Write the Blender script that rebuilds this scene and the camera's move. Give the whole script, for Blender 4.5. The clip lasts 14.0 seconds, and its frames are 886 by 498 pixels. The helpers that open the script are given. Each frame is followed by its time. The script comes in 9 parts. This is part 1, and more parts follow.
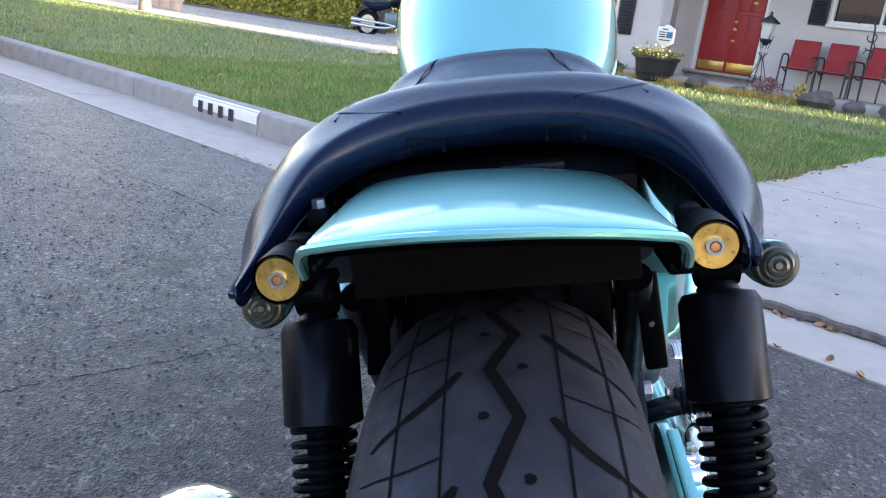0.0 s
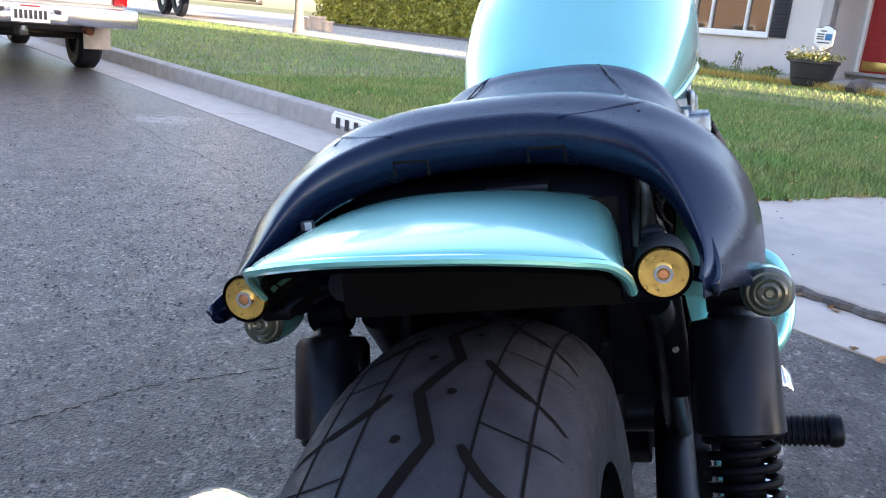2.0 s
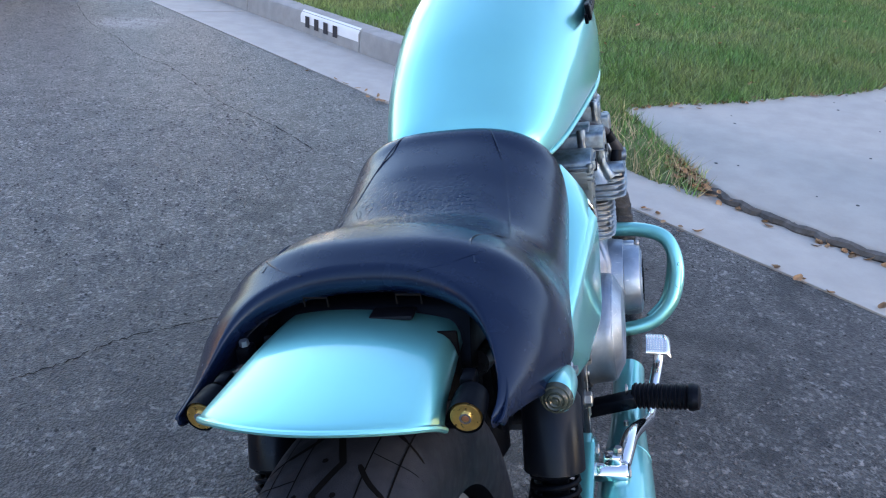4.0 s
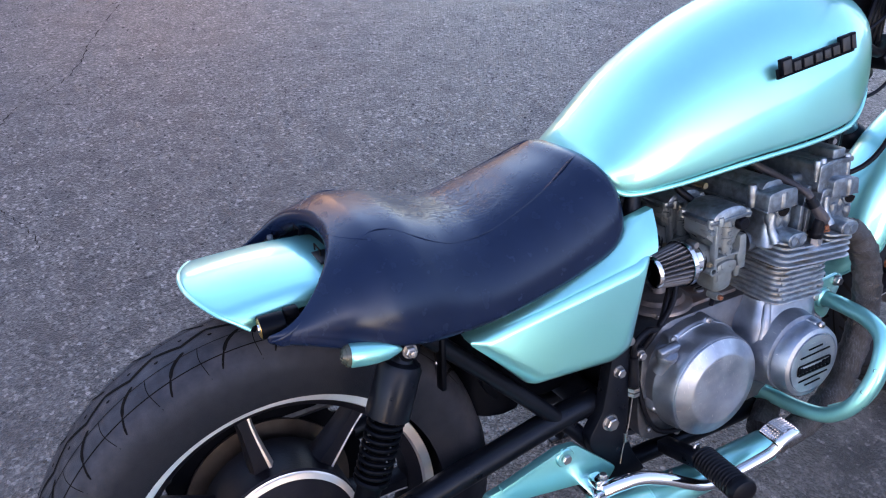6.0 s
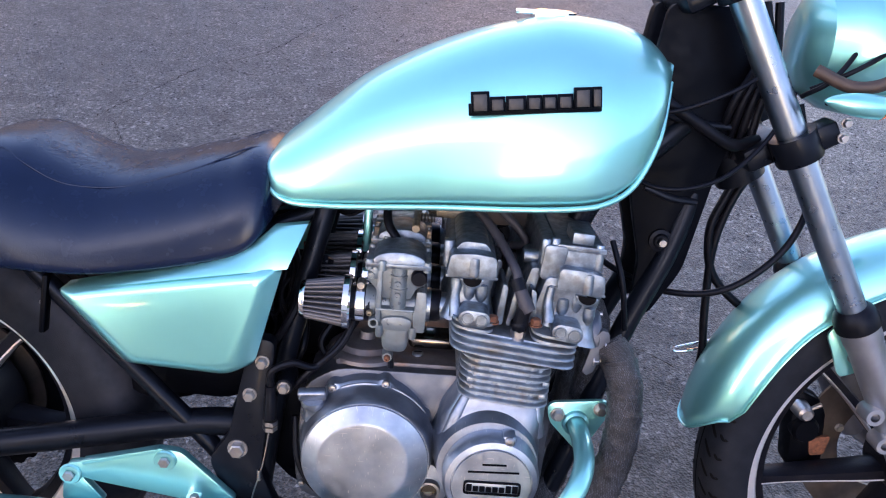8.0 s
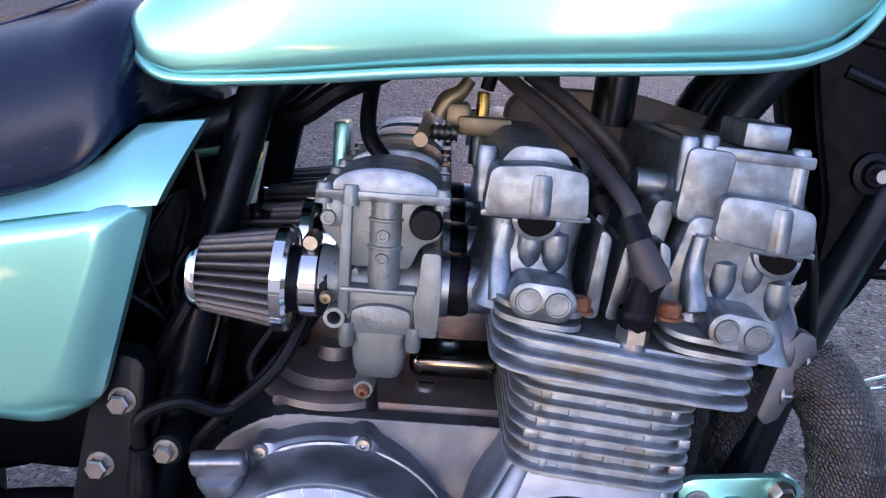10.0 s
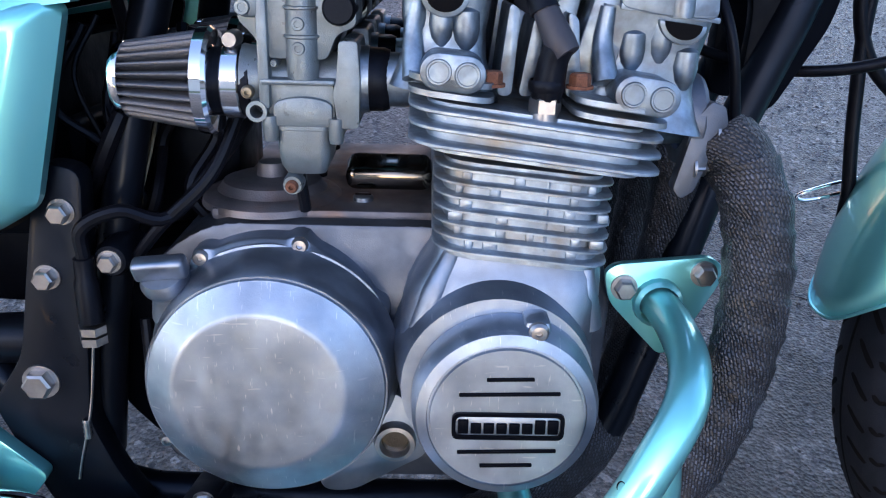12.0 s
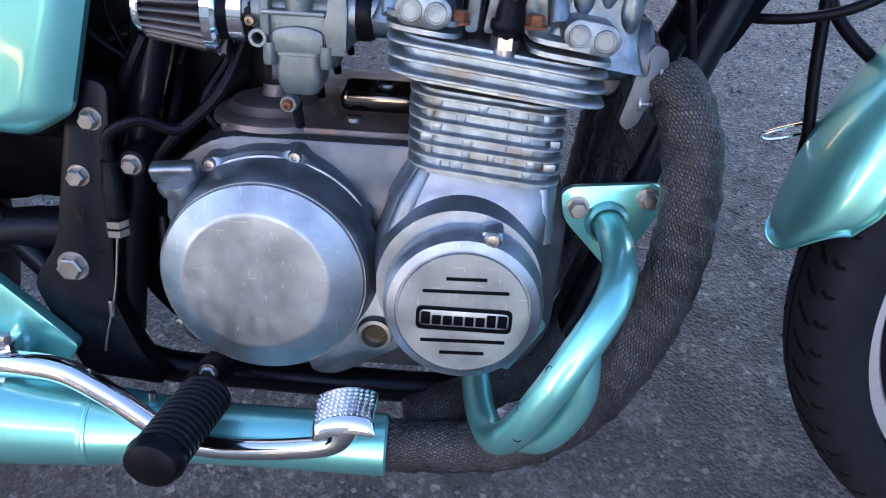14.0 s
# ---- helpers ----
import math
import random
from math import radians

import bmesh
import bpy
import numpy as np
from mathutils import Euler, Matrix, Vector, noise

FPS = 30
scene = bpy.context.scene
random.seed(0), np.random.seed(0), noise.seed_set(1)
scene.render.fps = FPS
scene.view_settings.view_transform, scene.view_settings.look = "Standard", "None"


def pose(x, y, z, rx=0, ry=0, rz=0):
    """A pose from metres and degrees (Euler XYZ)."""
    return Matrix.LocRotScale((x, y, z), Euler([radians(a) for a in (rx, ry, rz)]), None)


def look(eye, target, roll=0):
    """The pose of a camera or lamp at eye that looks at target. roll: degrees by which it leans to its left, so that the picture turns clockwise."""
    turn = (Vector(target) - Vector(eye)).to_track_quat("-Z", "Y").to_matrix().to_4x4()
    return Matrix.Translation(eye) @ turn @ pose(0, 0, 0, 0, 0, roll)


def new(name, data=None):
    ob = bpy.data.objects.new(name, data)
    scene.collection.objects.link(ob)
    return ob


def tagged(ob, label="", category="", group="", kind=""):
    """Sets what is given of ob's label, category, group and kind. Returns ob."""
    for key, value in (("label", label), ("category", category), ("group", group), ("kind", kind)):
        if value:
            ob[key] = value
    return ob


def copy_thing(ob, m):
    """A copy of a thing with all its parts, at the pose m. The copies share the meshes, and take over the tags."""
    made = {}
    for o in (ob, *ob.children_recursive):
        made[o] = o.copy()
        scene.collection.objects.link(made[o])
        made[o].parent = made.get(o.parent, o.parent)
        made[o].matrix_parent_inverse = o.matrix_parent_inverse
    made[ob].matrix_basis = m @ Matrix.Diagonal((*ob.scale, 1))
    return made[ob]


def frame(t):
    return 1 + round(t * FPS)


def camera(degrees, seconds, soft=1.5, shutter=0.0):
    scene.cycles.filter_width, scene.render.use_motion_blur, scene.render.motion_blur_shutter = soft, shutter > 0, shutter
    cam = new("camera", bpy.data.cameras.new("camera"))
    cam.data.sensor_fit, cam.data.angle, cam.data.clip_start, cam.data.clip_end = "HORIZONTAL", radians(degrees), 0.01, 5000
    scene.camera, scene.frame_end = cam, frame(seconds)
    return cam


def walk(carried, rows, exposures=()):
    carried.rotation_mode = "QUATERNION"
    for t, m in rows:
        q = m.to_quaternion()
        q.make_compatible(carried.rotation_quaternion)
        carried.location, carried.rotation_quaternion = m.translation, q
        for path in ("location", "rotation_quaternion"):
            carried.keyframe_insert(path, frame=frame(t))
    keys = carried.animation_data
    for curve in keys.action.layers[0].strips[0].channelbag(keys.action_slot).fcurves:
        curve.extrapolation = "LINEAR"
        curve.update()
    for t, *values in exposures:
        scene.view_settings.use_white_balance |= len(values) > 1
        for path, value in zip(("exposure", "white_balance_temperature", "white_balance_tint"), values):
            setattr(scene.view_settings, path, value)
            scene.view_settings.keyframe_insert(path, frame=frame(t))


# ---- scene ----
cam = camera(58.0, 14.0, soft=1.15)
PATH = [
    (0, (-0.685, 0.021, 0.776), (1.239, 0.143, 0.244), 7.6),
    (0.5, (-0.683, 0.005, 0.791), (1.243, 0.123, 0.266), 8.8),
    (1, (-0.684, -0.02, 0.798), (1.238, 0.154, 0.27), 7.7),
    (1.5, (-0.668, -0.048, 0.795), (1.26, 0.142, 0.298), 7.7),
    (2, (-0.671, -0.075, 0.794), (1.195, 0.401, 0.252), 5.3),
    (2.5, (-0.672, -0.088, 0.794), (1.197, 0.375, 0.253), 5.0),
    (3, (-0.677, -0.092, 0.799), (1.208, 0.331, 0.28), 4.7),
    (3.5, (-0.696, -0.112, 0.83), (1.19, 0.249, 0.272), 3.6),
    (4, (-0.77, -0.164, 1.05), (1.001, 0.224, 0.205), 4.6),
    (4.2, (-0.794, -0.2, 1.13), (0.911, 0.314, 0.219), 3.4),
    (6.3, (-0.271, -0.858, 1.294), (0.389, 0.643, 0.149), 3.0),
    (6.5, (-0.156, -0.876, 1.279), (0.474, 0.639, 0.136), 4.1),
    (7, (0.105, -0.934, 1.295), (0.494, 0.633, 0.115), 2.7),
    (7.5, (0.339, -1.011, 1.288), (0.42, 0.596, 0.1), 4.8),
    (8, (0.422, -0.931, 1.215), (0.443, 0.767, 0.16), 5.4),
    (8.2, (0.455, -0.892, 1.185), (0.374, 0.801, 0.123), 3.8),
    (10.3, (0.424, -0.536, 0.865), (0.404, 1.247, -0.042), 3.9),
    (10.5, (0.426, -0.534, 0.869), (0.413, 1.251, -0.034), 3.5),
    (11, (0.449, -0.551, 0.863), (0.384, 1.221, -0.062), 0.8),
    (11.5, (0.473, -0.579, 0.847), (0.479, 1.135, -0.184), 1.9),
    (12, (0.474, -0.606, 0.814), (0.473, 1.069, -0.279), 2.0),
    (12.5, (0.483, -0.618, 0.795), (0.489, 1.036, -0.33), 1.8),
    (13, (0.487, -0.626, 0.78), (0.499, 0.99, -0.399), 2.0),
    (13.5, (0.484, -0.637, 0.777), (0.454, 0.952, -0.438), 1.8),
    (14, (0.519, -0.678, 0.852), (0.453, 0.892, -0.384), 3.3),
]
walk(cam, [(t, look(eye, target, roll)) for t, eye, target, roll in PATH], [(0, 2.76, 6750, 25), (3.2, 2.86, 6800, 25), (4.2, 2.48, 6250, 22), (6.3, 2.90, 6550, 33), (8.2, 2.87, 6600, 34), (10.3, 2.68, 6550, 37), (11.5, 2.66, 6100, 28), (13, 2.65, 5750, 22), (14, 2.62, 5950, 24)])

# ---- light ----
U = Vector((0.605, 0.797, 0.0)).normalized()          # along the street
N = Vector((0.797, -0.605, 0.0)).normalized()         # from the street towards the house
TO_SUN = (N * 0.25 - U * 0.968).normalized()             # low sun along the street, behind the added tall block
SUN_EL, SUN_AZ = radians(11), math.atan2(TO_SUN.x, TO_SUN.y)
world = bpy.data.worlds.new("sky")
scene.world = world
world.use_nodes = True
wn = world.node_tree.nodes
sky = wn.new("ShaderNodeTexSky")
sky.sky_type, sky.sun_disc = "NISHITA", False
sky.sun_elevation, sky.sun_rotation = SUN_EL, SUN_AZ
sky.air_density, sky.dust_density, sky.ozone_density = 1.0, 1.7, 1.3
world.node_tree.links.new(sky.outputs[0], wn["Background"].inputs[0])
wn["Background"].inputs[1].default_value = 0.15
sun = new("sun", bpy.data.lights.new("sun", "SUN"))
sun.data.energy, sun.data.angle, sun.data.color = 4.0, radians(0.6), (1.0, 0.80, 0.56)
sun_from = Vector((TO_SUN.x * math.cos(SUN_EL), TO_SUN.y * math.cos(SUN_EL), math.sin(SUN_EL)))
sun.matrix_world = look(sun_from * 60, (0, 0, 0))


# ---- materials ----
def mat(name, color=(0.5, 0.5, 0.5), rough=0.5, metal=0.0, coat=0.0, vary=0.0, scale=20.0, bump=0.0, bump_scale=200.0,
        dark=None, stain=0.0, stain_scale=4.0, stain_color=(0.1, 0.09, 0.08), rough_vary=0.0, spec=0.5, seed=0.0, coat_rough=0.05,
        island=0.0, obj_rand=0.0):
    m = bpy.data.materials.new(name)
    m.use_nodes = True
    nt = m.node_tree
    n, l = nt.nodes, nt.links
    b = n["Principled BSDF"]
    b.inputs["Roughness"].default_value = rough
    b.inputs["Metallic"].default_value = metal
    b.inputs["Coat Weight"].default_value = coat
    b.inputs["Coat Roughness"].default_value = coat_rough
    b.inputs["Specular IOR Level"].default_value = spec
    geo = n.new("ShaderNodeTexCoord")
    off = n.new("ShaderNodeMapping")
    off.inputs["Location"].default_value = (seed, seed * 1.7, seed * 0.3)
    l.new(geo.outputs["Object"], off.inputs[0])

    def tex(sc, detail=4.0):
        t = n.new("ShaderNodeTexNoise")
        t.inputs["Scale"].default_value, t.inputs["Detail"].default_value = sc, detail
        l.new(off.outputs[0], t.inputs["Vector"])
        return t.outputs["Fac"]

    def ramp(src, lo, hi, a, c):
        r = n.new("ShaderNodeMapRange")
        r.inputs[1].default_value, r.inputs[2].default_value, r.inputs[3].default_value, r.inputs[4].default_value = lo, hi, a, c
        l.new(src, r.inputs[0])
        return r.outputs[0]

    def mix(fac, a, c, mode="MIX"):
        x = n.new("ShaderNodeMix")
        x.data_type, x.blend_type = "RGBA", mode
        if isinstance(fac, float):
            x.inputs[0].default_value = fac
        else:
            l.new(fac, x.inputs[0])
        for s, i in ((a, 6), (c, 7)):
            if isinstance(s, tuple):
                x.inputs[i].default_value = (*s, 1)
            else:
                l.new(s, x.inputs[i])
        return x.outputs[2]

    col = tuple(color)
    if vary:
        other = dark or tuple(c * (1 - vary) for c in color)
        col = mix(ramp(tex(scale), 0.35, 0.65, 0.0, 1.0), col, other)
        col = mix(ramp(tex(scale * 7), 0.3, 0.7, 0.0, vary * 0.6), col, tuple(c * 0.55 for c in color))
    if stain:
        col = mix(ramp(tex(stain_scale, 6.0), 0.5, 0.72, 0.0, stain), col, tuple(stain_color))
    if island or obj_rand:
        g = n.new("ShaderNodeNewGeometry") if island else n.new("ShaderNodeObjectInfo")
        src = g.outputs["Random Per Island"] if island else g.outputs["Random"]
        k = island or obj_rand
        h = n.new("ShaderNodeHueSaturation")
        l.new(ramp(src, 0, 1, 1 - k, 1 + k), h.inputs["Value"])
        if isinstance(col, tuple):
            h.inputs["Color"].default_value = (*col, 1)
        else:
            l.new(col, h.inputs["Color"])
        col = h.outputs[0]
    if isinstance(col, tuple):
        b.inputs["Base Color"].default_value = (*col, 1)
    else:
        l.new(col, b.inputs["Base Color"])
    if rough_vary:
        l.new(ramp(tex(scale * 1.7), 0.3, 0.7, max(rough - rough_vary, 0.02), min(rough + rough_vary, 1.0)), b.inputs["Roughness"])
    if bump:
        bp = n.new("ShaderNodeBump")
        bp.inputs["Strength"].default_value, bp.inputs["Distance"].default_value = min(1.0, bump), 0.002
        l.new(tex(bump_scale, 6.0), bp.inputs["Height"])
        l.new(bp.outputs[0], b.inputs["Normal"])
    return m


def teal_paint(name, base, rough=0.36):
    m = mat(name, base, rough, metal=0.82, coat=1.0, coat_rough=0.085, vary=0.05, scale=6, rough_vary=0.02)
    m.node_tree.nodes["Principled BSDF"].inputs["Coat IOR"].default_value = 1.6
    return m


TEAL = teal_paint("teal_metallic_paint", (0.185, 0.595, 0.595))
def crazed_vinyl():
    m = mat("black_vinyl", (0.003, 0.0072, 0.024), 0.25, vary=0.12, scale=30, rough_vary=0.04, spec=0.31)
    n, l = m.node_tree.nodes, m.node_tree.links
    tc, v, r, bp = (n.new(k) for k in ("ShaderNodeTexCoord", "ShaderNodeTexVoronoi", "ShaderNodeMapRange", "ShaderNodeBump"))
    v.feature = "DISTANCE_TO_EDGE"
    v.inputs["Scale"].default_value = 120.0
    stretch = n.new("ShaderNodeMapping")
    stretch.inputs["Scale"].default_value = (0.85, 1.5, 1.0)
    l.new(tc.outputs["Object"], stretch.inputs[0])
    l.new(stretch.outputs[0], v.inputs["Vector"])
    r.inputs[1].default_value, r.inputs[2].default_value = 0.0, 0.10
    l.new(v.outputs["Distance"], r.inputs[0])
    bp.inputs["Distance"].default_value = 0.0010
    xyz, ahead, behind, worn = (n.new(k) for k in ("ShaderNodeSeparateXYZ", "ShaderNodeMapRange", "ShaderNodeMapRange", "ShaderNodeMath"))
    l.new(tc.outputs["Object"], xyz.inputs[0])
    for node, a, c in ((ahead, 0.41, 0.33), (behind, 0.16, 0.23)):
        node.inputs[1].default_value, node.inputs[2].default_value = min(a, c), max(a, c)
        node.inputs[3].default_value, node.inputs[4].default_value = (0.15, 1.0) if a < c else (1.0, 0.15)
        l.new(xyz.outputs["X"], node.inputs[0])
    worn.operation = "MULTIPLY"
    l.new(ahead.outputs[0], worn.inputs[0])
    l.new(behind.outputs[0], worn.inputs[1])
    off, mid, both = n.new("ShaderNodeMath"), n.new("ShaderNodeMapRange"), n.new("ShaderNodeMath")
    off.operation, both.operation = "ABSOLUTE", "MULTIPLY"
    l.new(xyz.outputs["Y"], off.inputs[0])
    mid.inputs[1].default_value, mid.inputs[2].default_value, mid.inputs[3].default_value, mid.inputs[4].default_value = 0.065, 0.095, 1.0, 0.10
    l.new(off.outputs[0], mid.inputs[0])
    l.new(worn.outputs[0], both.inputs[0])
    l.new(mid.outputs[0], both.inputs[1])
    soft = n.new("ShaderNodeMath")
    soft.operation = "MULTIPLY"
    soft.inputs[1].default_value = 0.42
    l.new(both.outputs[0], soft.inputs[0])
    l.new(soft.outputs[0], bp.inputs["Strength"])
    l.new(r.outputs[0], bp.inputs["Height"])
    g, b2 = n.new("ShaderNodeTexNoise"), n.new("ShaderNodeBump")
    g.inputs["Scale"].default_value, g.inputs["Detail"].default_value = 500.0, 5.0
    l.new(tc.outputs["Object"], g.inputs["Vector"])
    b2.inputs["Strength"].default_value, b2.inputs["Distance"].default_value = 0.10, 0.001
    l.new(g.outputs["Fac"], b2.inputs["Height"])
    l.new(bp.outputs[0], b2.inputs["Normal"])
    l.new(b2.outputs[0], n["Principled BSDF"].inputs["Normal"])
    return m


VINYL = crazed_vinyl()
GLOSS_BLACK = mat("glossy_black_enamel", (0.0035, 0.0045, 0.0072), 0.36, spec=0.18, vary=0.3, scale=25, rough_vary=0.12, stain=0.35, stain_scale=22, stain_color=(0.016, 0.017, 0.02))
RUBBER = mat("tyre_rubber", (0.0095, 0.0112, 0.0155), 0.62, vary=0.35, scale=40, bump=0.25, bump_scale=700, stain=0.3, stain_scale=14, stain_color=(0.022, 0.0235, 0.028), spec=0.15)
# near-black: recess shade put into the colour; also on liners and strap loops
RECESS_SHADE = mat("tread_groove", (0.002, 0.002, 0.0025), 0.9, spec=0.1)
BLACK = mat("black_enamel", (0.003, 0.0038, 0.0062), 0.36, coat=0.03, spec=0.16, vary=0.3, scale=25, rough_vary=0.1, bump=0.06, bump_scale=120, stain=0.2, stain_scale=20, stain_color=(0.009, 0.010, 0.012))
SATIN = mat("satin_black", (0.0016, 0.0019, 0.0032), 0.42, spec=0.055, vary=0.3, scale=40, bump=0.1, bump_scale=300, rough_vary=0.1)
HOSE = mat("black_hose", (0.004, 0.004, 0.0055), 0.40, spec=0.13, vary=0.3, scale=60, bump=0.1, bump_scale=400)
LEAD = mat("grey_lead_rubber", (0.032, 0.033, 0.042), 0.5, vary=0.3, scale=60, spec=0.3)
ALU = mat("cast_aluminium", (0.246, 0.312, 0.376), 0.42, metal=0.95, vary=0.45, scale=75, bump=0.10, bump_scale=1500, stain=0.9, stain_scale=70, stain_color=(0.110, 0.122, 0.145), rough_vary=0.10)
ALU_CASE = mat("dull_crankcase_aluminium", (0.266, 0.318, 0.388), 0.43, metal=0.92, vary=0.28, scale=24, bump=0.08, bump_scale=1100, stain=0.6, stain_scale=26, stain_color=(0.115, 0.118, 0.135), rough_vary=0.14)
GRIME = mat("grimy_case_aluminium", (0.110, 0.132, 0.168), 0.50, metal=0.88, vary=0.35, scale=26, bump=0.1, bump_scale=900, stain=0.7, stain_scale=18, stain_color=(0.088, 0.080, 0.082), rough_vary=0.12)
RUSTY_CASE = mat("rust_dusted_case_aluminium", (0.135, 0.140, 0.165), 0.55, metal=0.75, vary=0.35, scale=30, bump=0.15, bump_scale=700, stain=0.55, stain_scale=24, stain_color=(0.17, 0.095, 0.058), rough_vary=0.12)
ALU_FIN = mat("oxidised_fin_aluminium", (0.345, 0.425, 0.505), 0.43, metal=0.84, vary=0.38, scale=70, bump=0.10, bump_scale=1200, stain=0.75, stain_scale=42, stain_color=(0.225, 0.19, 0.14), rough_vary=0.12)
def brushed_cover():
    m = mat("brushed_cover_aluminium", (0.42, 0.42, 0.47), 0.41, metal=1.0, bump=0.06, bump_scale=900)
    n, l = m.node_tree.nodes, m.node_tree.links
    b = n["Principled BSDF"]
    tc = n.new("ShaderNodeTexCoord")

    def streaks(stretch, scale, detail):
        mp, t = n.new("ShaderNodeMapping"), n.new("ShaderNodeTexNoise")
        mp.inputs["Scale"].default_value = stretch
        t.inputs["Scale"].default_value, t.inputs["Detail"].default_value = scale, detail
        l.new(tc.outputs["Object"], mp.inputs[0])
        l.new(mp.outputs[0], t.inputs["Vector"])
        return t.outputs["Fac"]

    def ranged(src, a, c, d, e):
        r = n.new("ShaderNodeMapRange")
        r.inputs[1].default_value, r.inputs[2].default_value, r.inputs[3].default_value, r.inputs[4].default_value = a, c, d, e
        l.new(src, r.inputs[0])
        return r.outputs[0]
    mx = n.new("ShaderNodeMix")
    mx.data_type = "RGBA"
    mx.inputs[6].default_value, mx.inputs[7].default_value = (0.207, 0.250, 0.308, 1), (0.353, 0.420, 0.500, 1)
    l.new(ranged(streaks((1.0, 1.0, 1.0), 26.0, 7.0), 0.32, 0.68, 0.0, 1.0), mx.inputs[0])
    # fine scratches in two directions
    sc = n.new("ShaderNodeMix")
    sc.data_type = "RGBA"
    sc.inputs[7].default_value = (0.60, 0.61, 0.65, 1)
    l.new(mx.outputs[2], sc.inputs[6])
    both = n.new("ShaderNodeMath")
    both.operation = "MAXIMUM"
    l.new(ranged(streaks((9.0, 1.0, 1.6), 60.0, 2.0), 0.66, 0.74, 0.0, 0.55), both.inputs[0])
    l.new(ranged(streaks((1.2, 1.0, 8.0), 45.0, 2.0), 0.68, 0.76, 0.0, 0.40), both.inputs[1])
    l.new(both.outputs[0], sc.inputs[0])
    l.new(sc.outputs[2], b.inputs["Base Color"])
    l.new(ranged(streaks((1.5, 1.0, 1.0), 55.0, 6.0), 0.3, 0.7, 0.36, 0.54), b.inputs["Roughness"])
    return m


ALU_POL = brushed_cover()
CARB = mat("grey_zinc_carburettor", (0.165, 0.208, 0.232), 0.38, metal=0.55, vary=0.25, scale=60, bump=0.18, bump_scale=1200, stain=0.45, stain_scale=50, stain_color=(0.13, 0.125, 0.12), rough_vary=0.12)
VINYL.node_tree.nodes["Principled BSDF"].inputs["Specular Tint"].default_value = (0.60, 0.77, 1.0, 1.0)
for m_ in (BLACK, GLOSS_BLACK, SATIN, HOSE, RUBBER):
    m_.node_tree.nodes["Principled BSDF"].inputs["Specular Tint"].default_value = (0.55, 0.72, 1.0, 1.0)
DARK_CHROME = mat("dulled_dark_chrome", (0.16, 0.145, 0.125), 0.13, metal=1.0, vary=0.2, scale=60, rough_vary=0.06)
CHROME = mat("chrome", (0.74, 0.75, 0.77), 0.09, metal=1.0, vary=0.06, scale=30, rough_vary=0.04)
STEEL = mat("zinc_steel", (0.36, 0.365, 0.375), 0.36, metal=1.0, vary=0.25, scale=80, stain=0.3, stain_scale=60, stain_color=(0.3, 0.26, 0.2), bump=0.1)
BRASS = mat("brass", (0.62, 0.42, 0.13), 0.33, metal=0.95, vary=0.2, scale=120, bump=0.1, bump_scale=500, rough_vary=0.1)
COPPER = mat("copper_primer", (0.7, 0.33, 0.17), 0.35, metal=0.9, vary=0.2, scale=200)
RUST = mat("rusty_iron", (0.15, 0.055, 0.026), 0.85, vary=0.5, scale=200, bump=0.6, bump_scale=300)
RIM = mat("machined_rim", (0.70, 0.71, 0.74), 0.34, metal=0.9, vary=0.05, scale=60, rough_vary=0.03)
SPOKE = mat("dark_cast_wheel", (0.006, 0.006, 0.009), 0.45, spec=0.10, vary=0.3, scale=60, bump=0.15, bump_scale=300, stain=0.35, stain_scale=30, stain_color=(0.02, 0.019, 0.018))
SPOKE.node_tree.nodes["Principled BSDF"].inputs["Specular Tint"].default_value = (0.55, 0.72, 1.0, 1.0)
FORK = mat("dull_fork_aluminium", (0.34, 0.365, 0.41), 0.38, metal=0.88, vary=0.15, scale=25, bump=0.1, rough_vary=0.1)
FORK_TUBE = mat("dull_hard_chrome", (0.270, 0.335, 0.415), 0.31, metal=1.0, vary=0.08, scale=30, rough_vary=0.05)
GAUZE = mat("filter_gauze", (0.10, 0.105, 0.118), 0.38, metal=0.7, vary=0.3, scale=900, bump=0.3, bump_scale=1500)
SMOKE = mat("smoked_lens", (0.030, 0.038, 0.030), 0.22, coat=0.25, spec=0.35)
AMBER = mat("amber_lens", (0.8, 0.16, 0.02), 0.15, coat=1.0)
TAN_PLASTIC = mat("brown_coil_plate", (0.13, 0.112, 0.108), 0.6, metal=0.3, vary=0.4, scale=25, stain=0.5, stain_scale=20, stain_color=(0.06, 0.045, 0.04), bump=0.3)
BROWN = mat("brown_corrugated_hose", (0.040, 0.024, 0.018), 0.6, vary=0.3, scale=60)
CADMIUM = mat("yellow_passivated_steel", (0.24, 0.21, 0.15), 0.45, metal=0.8, vary=0.3, scale=90)


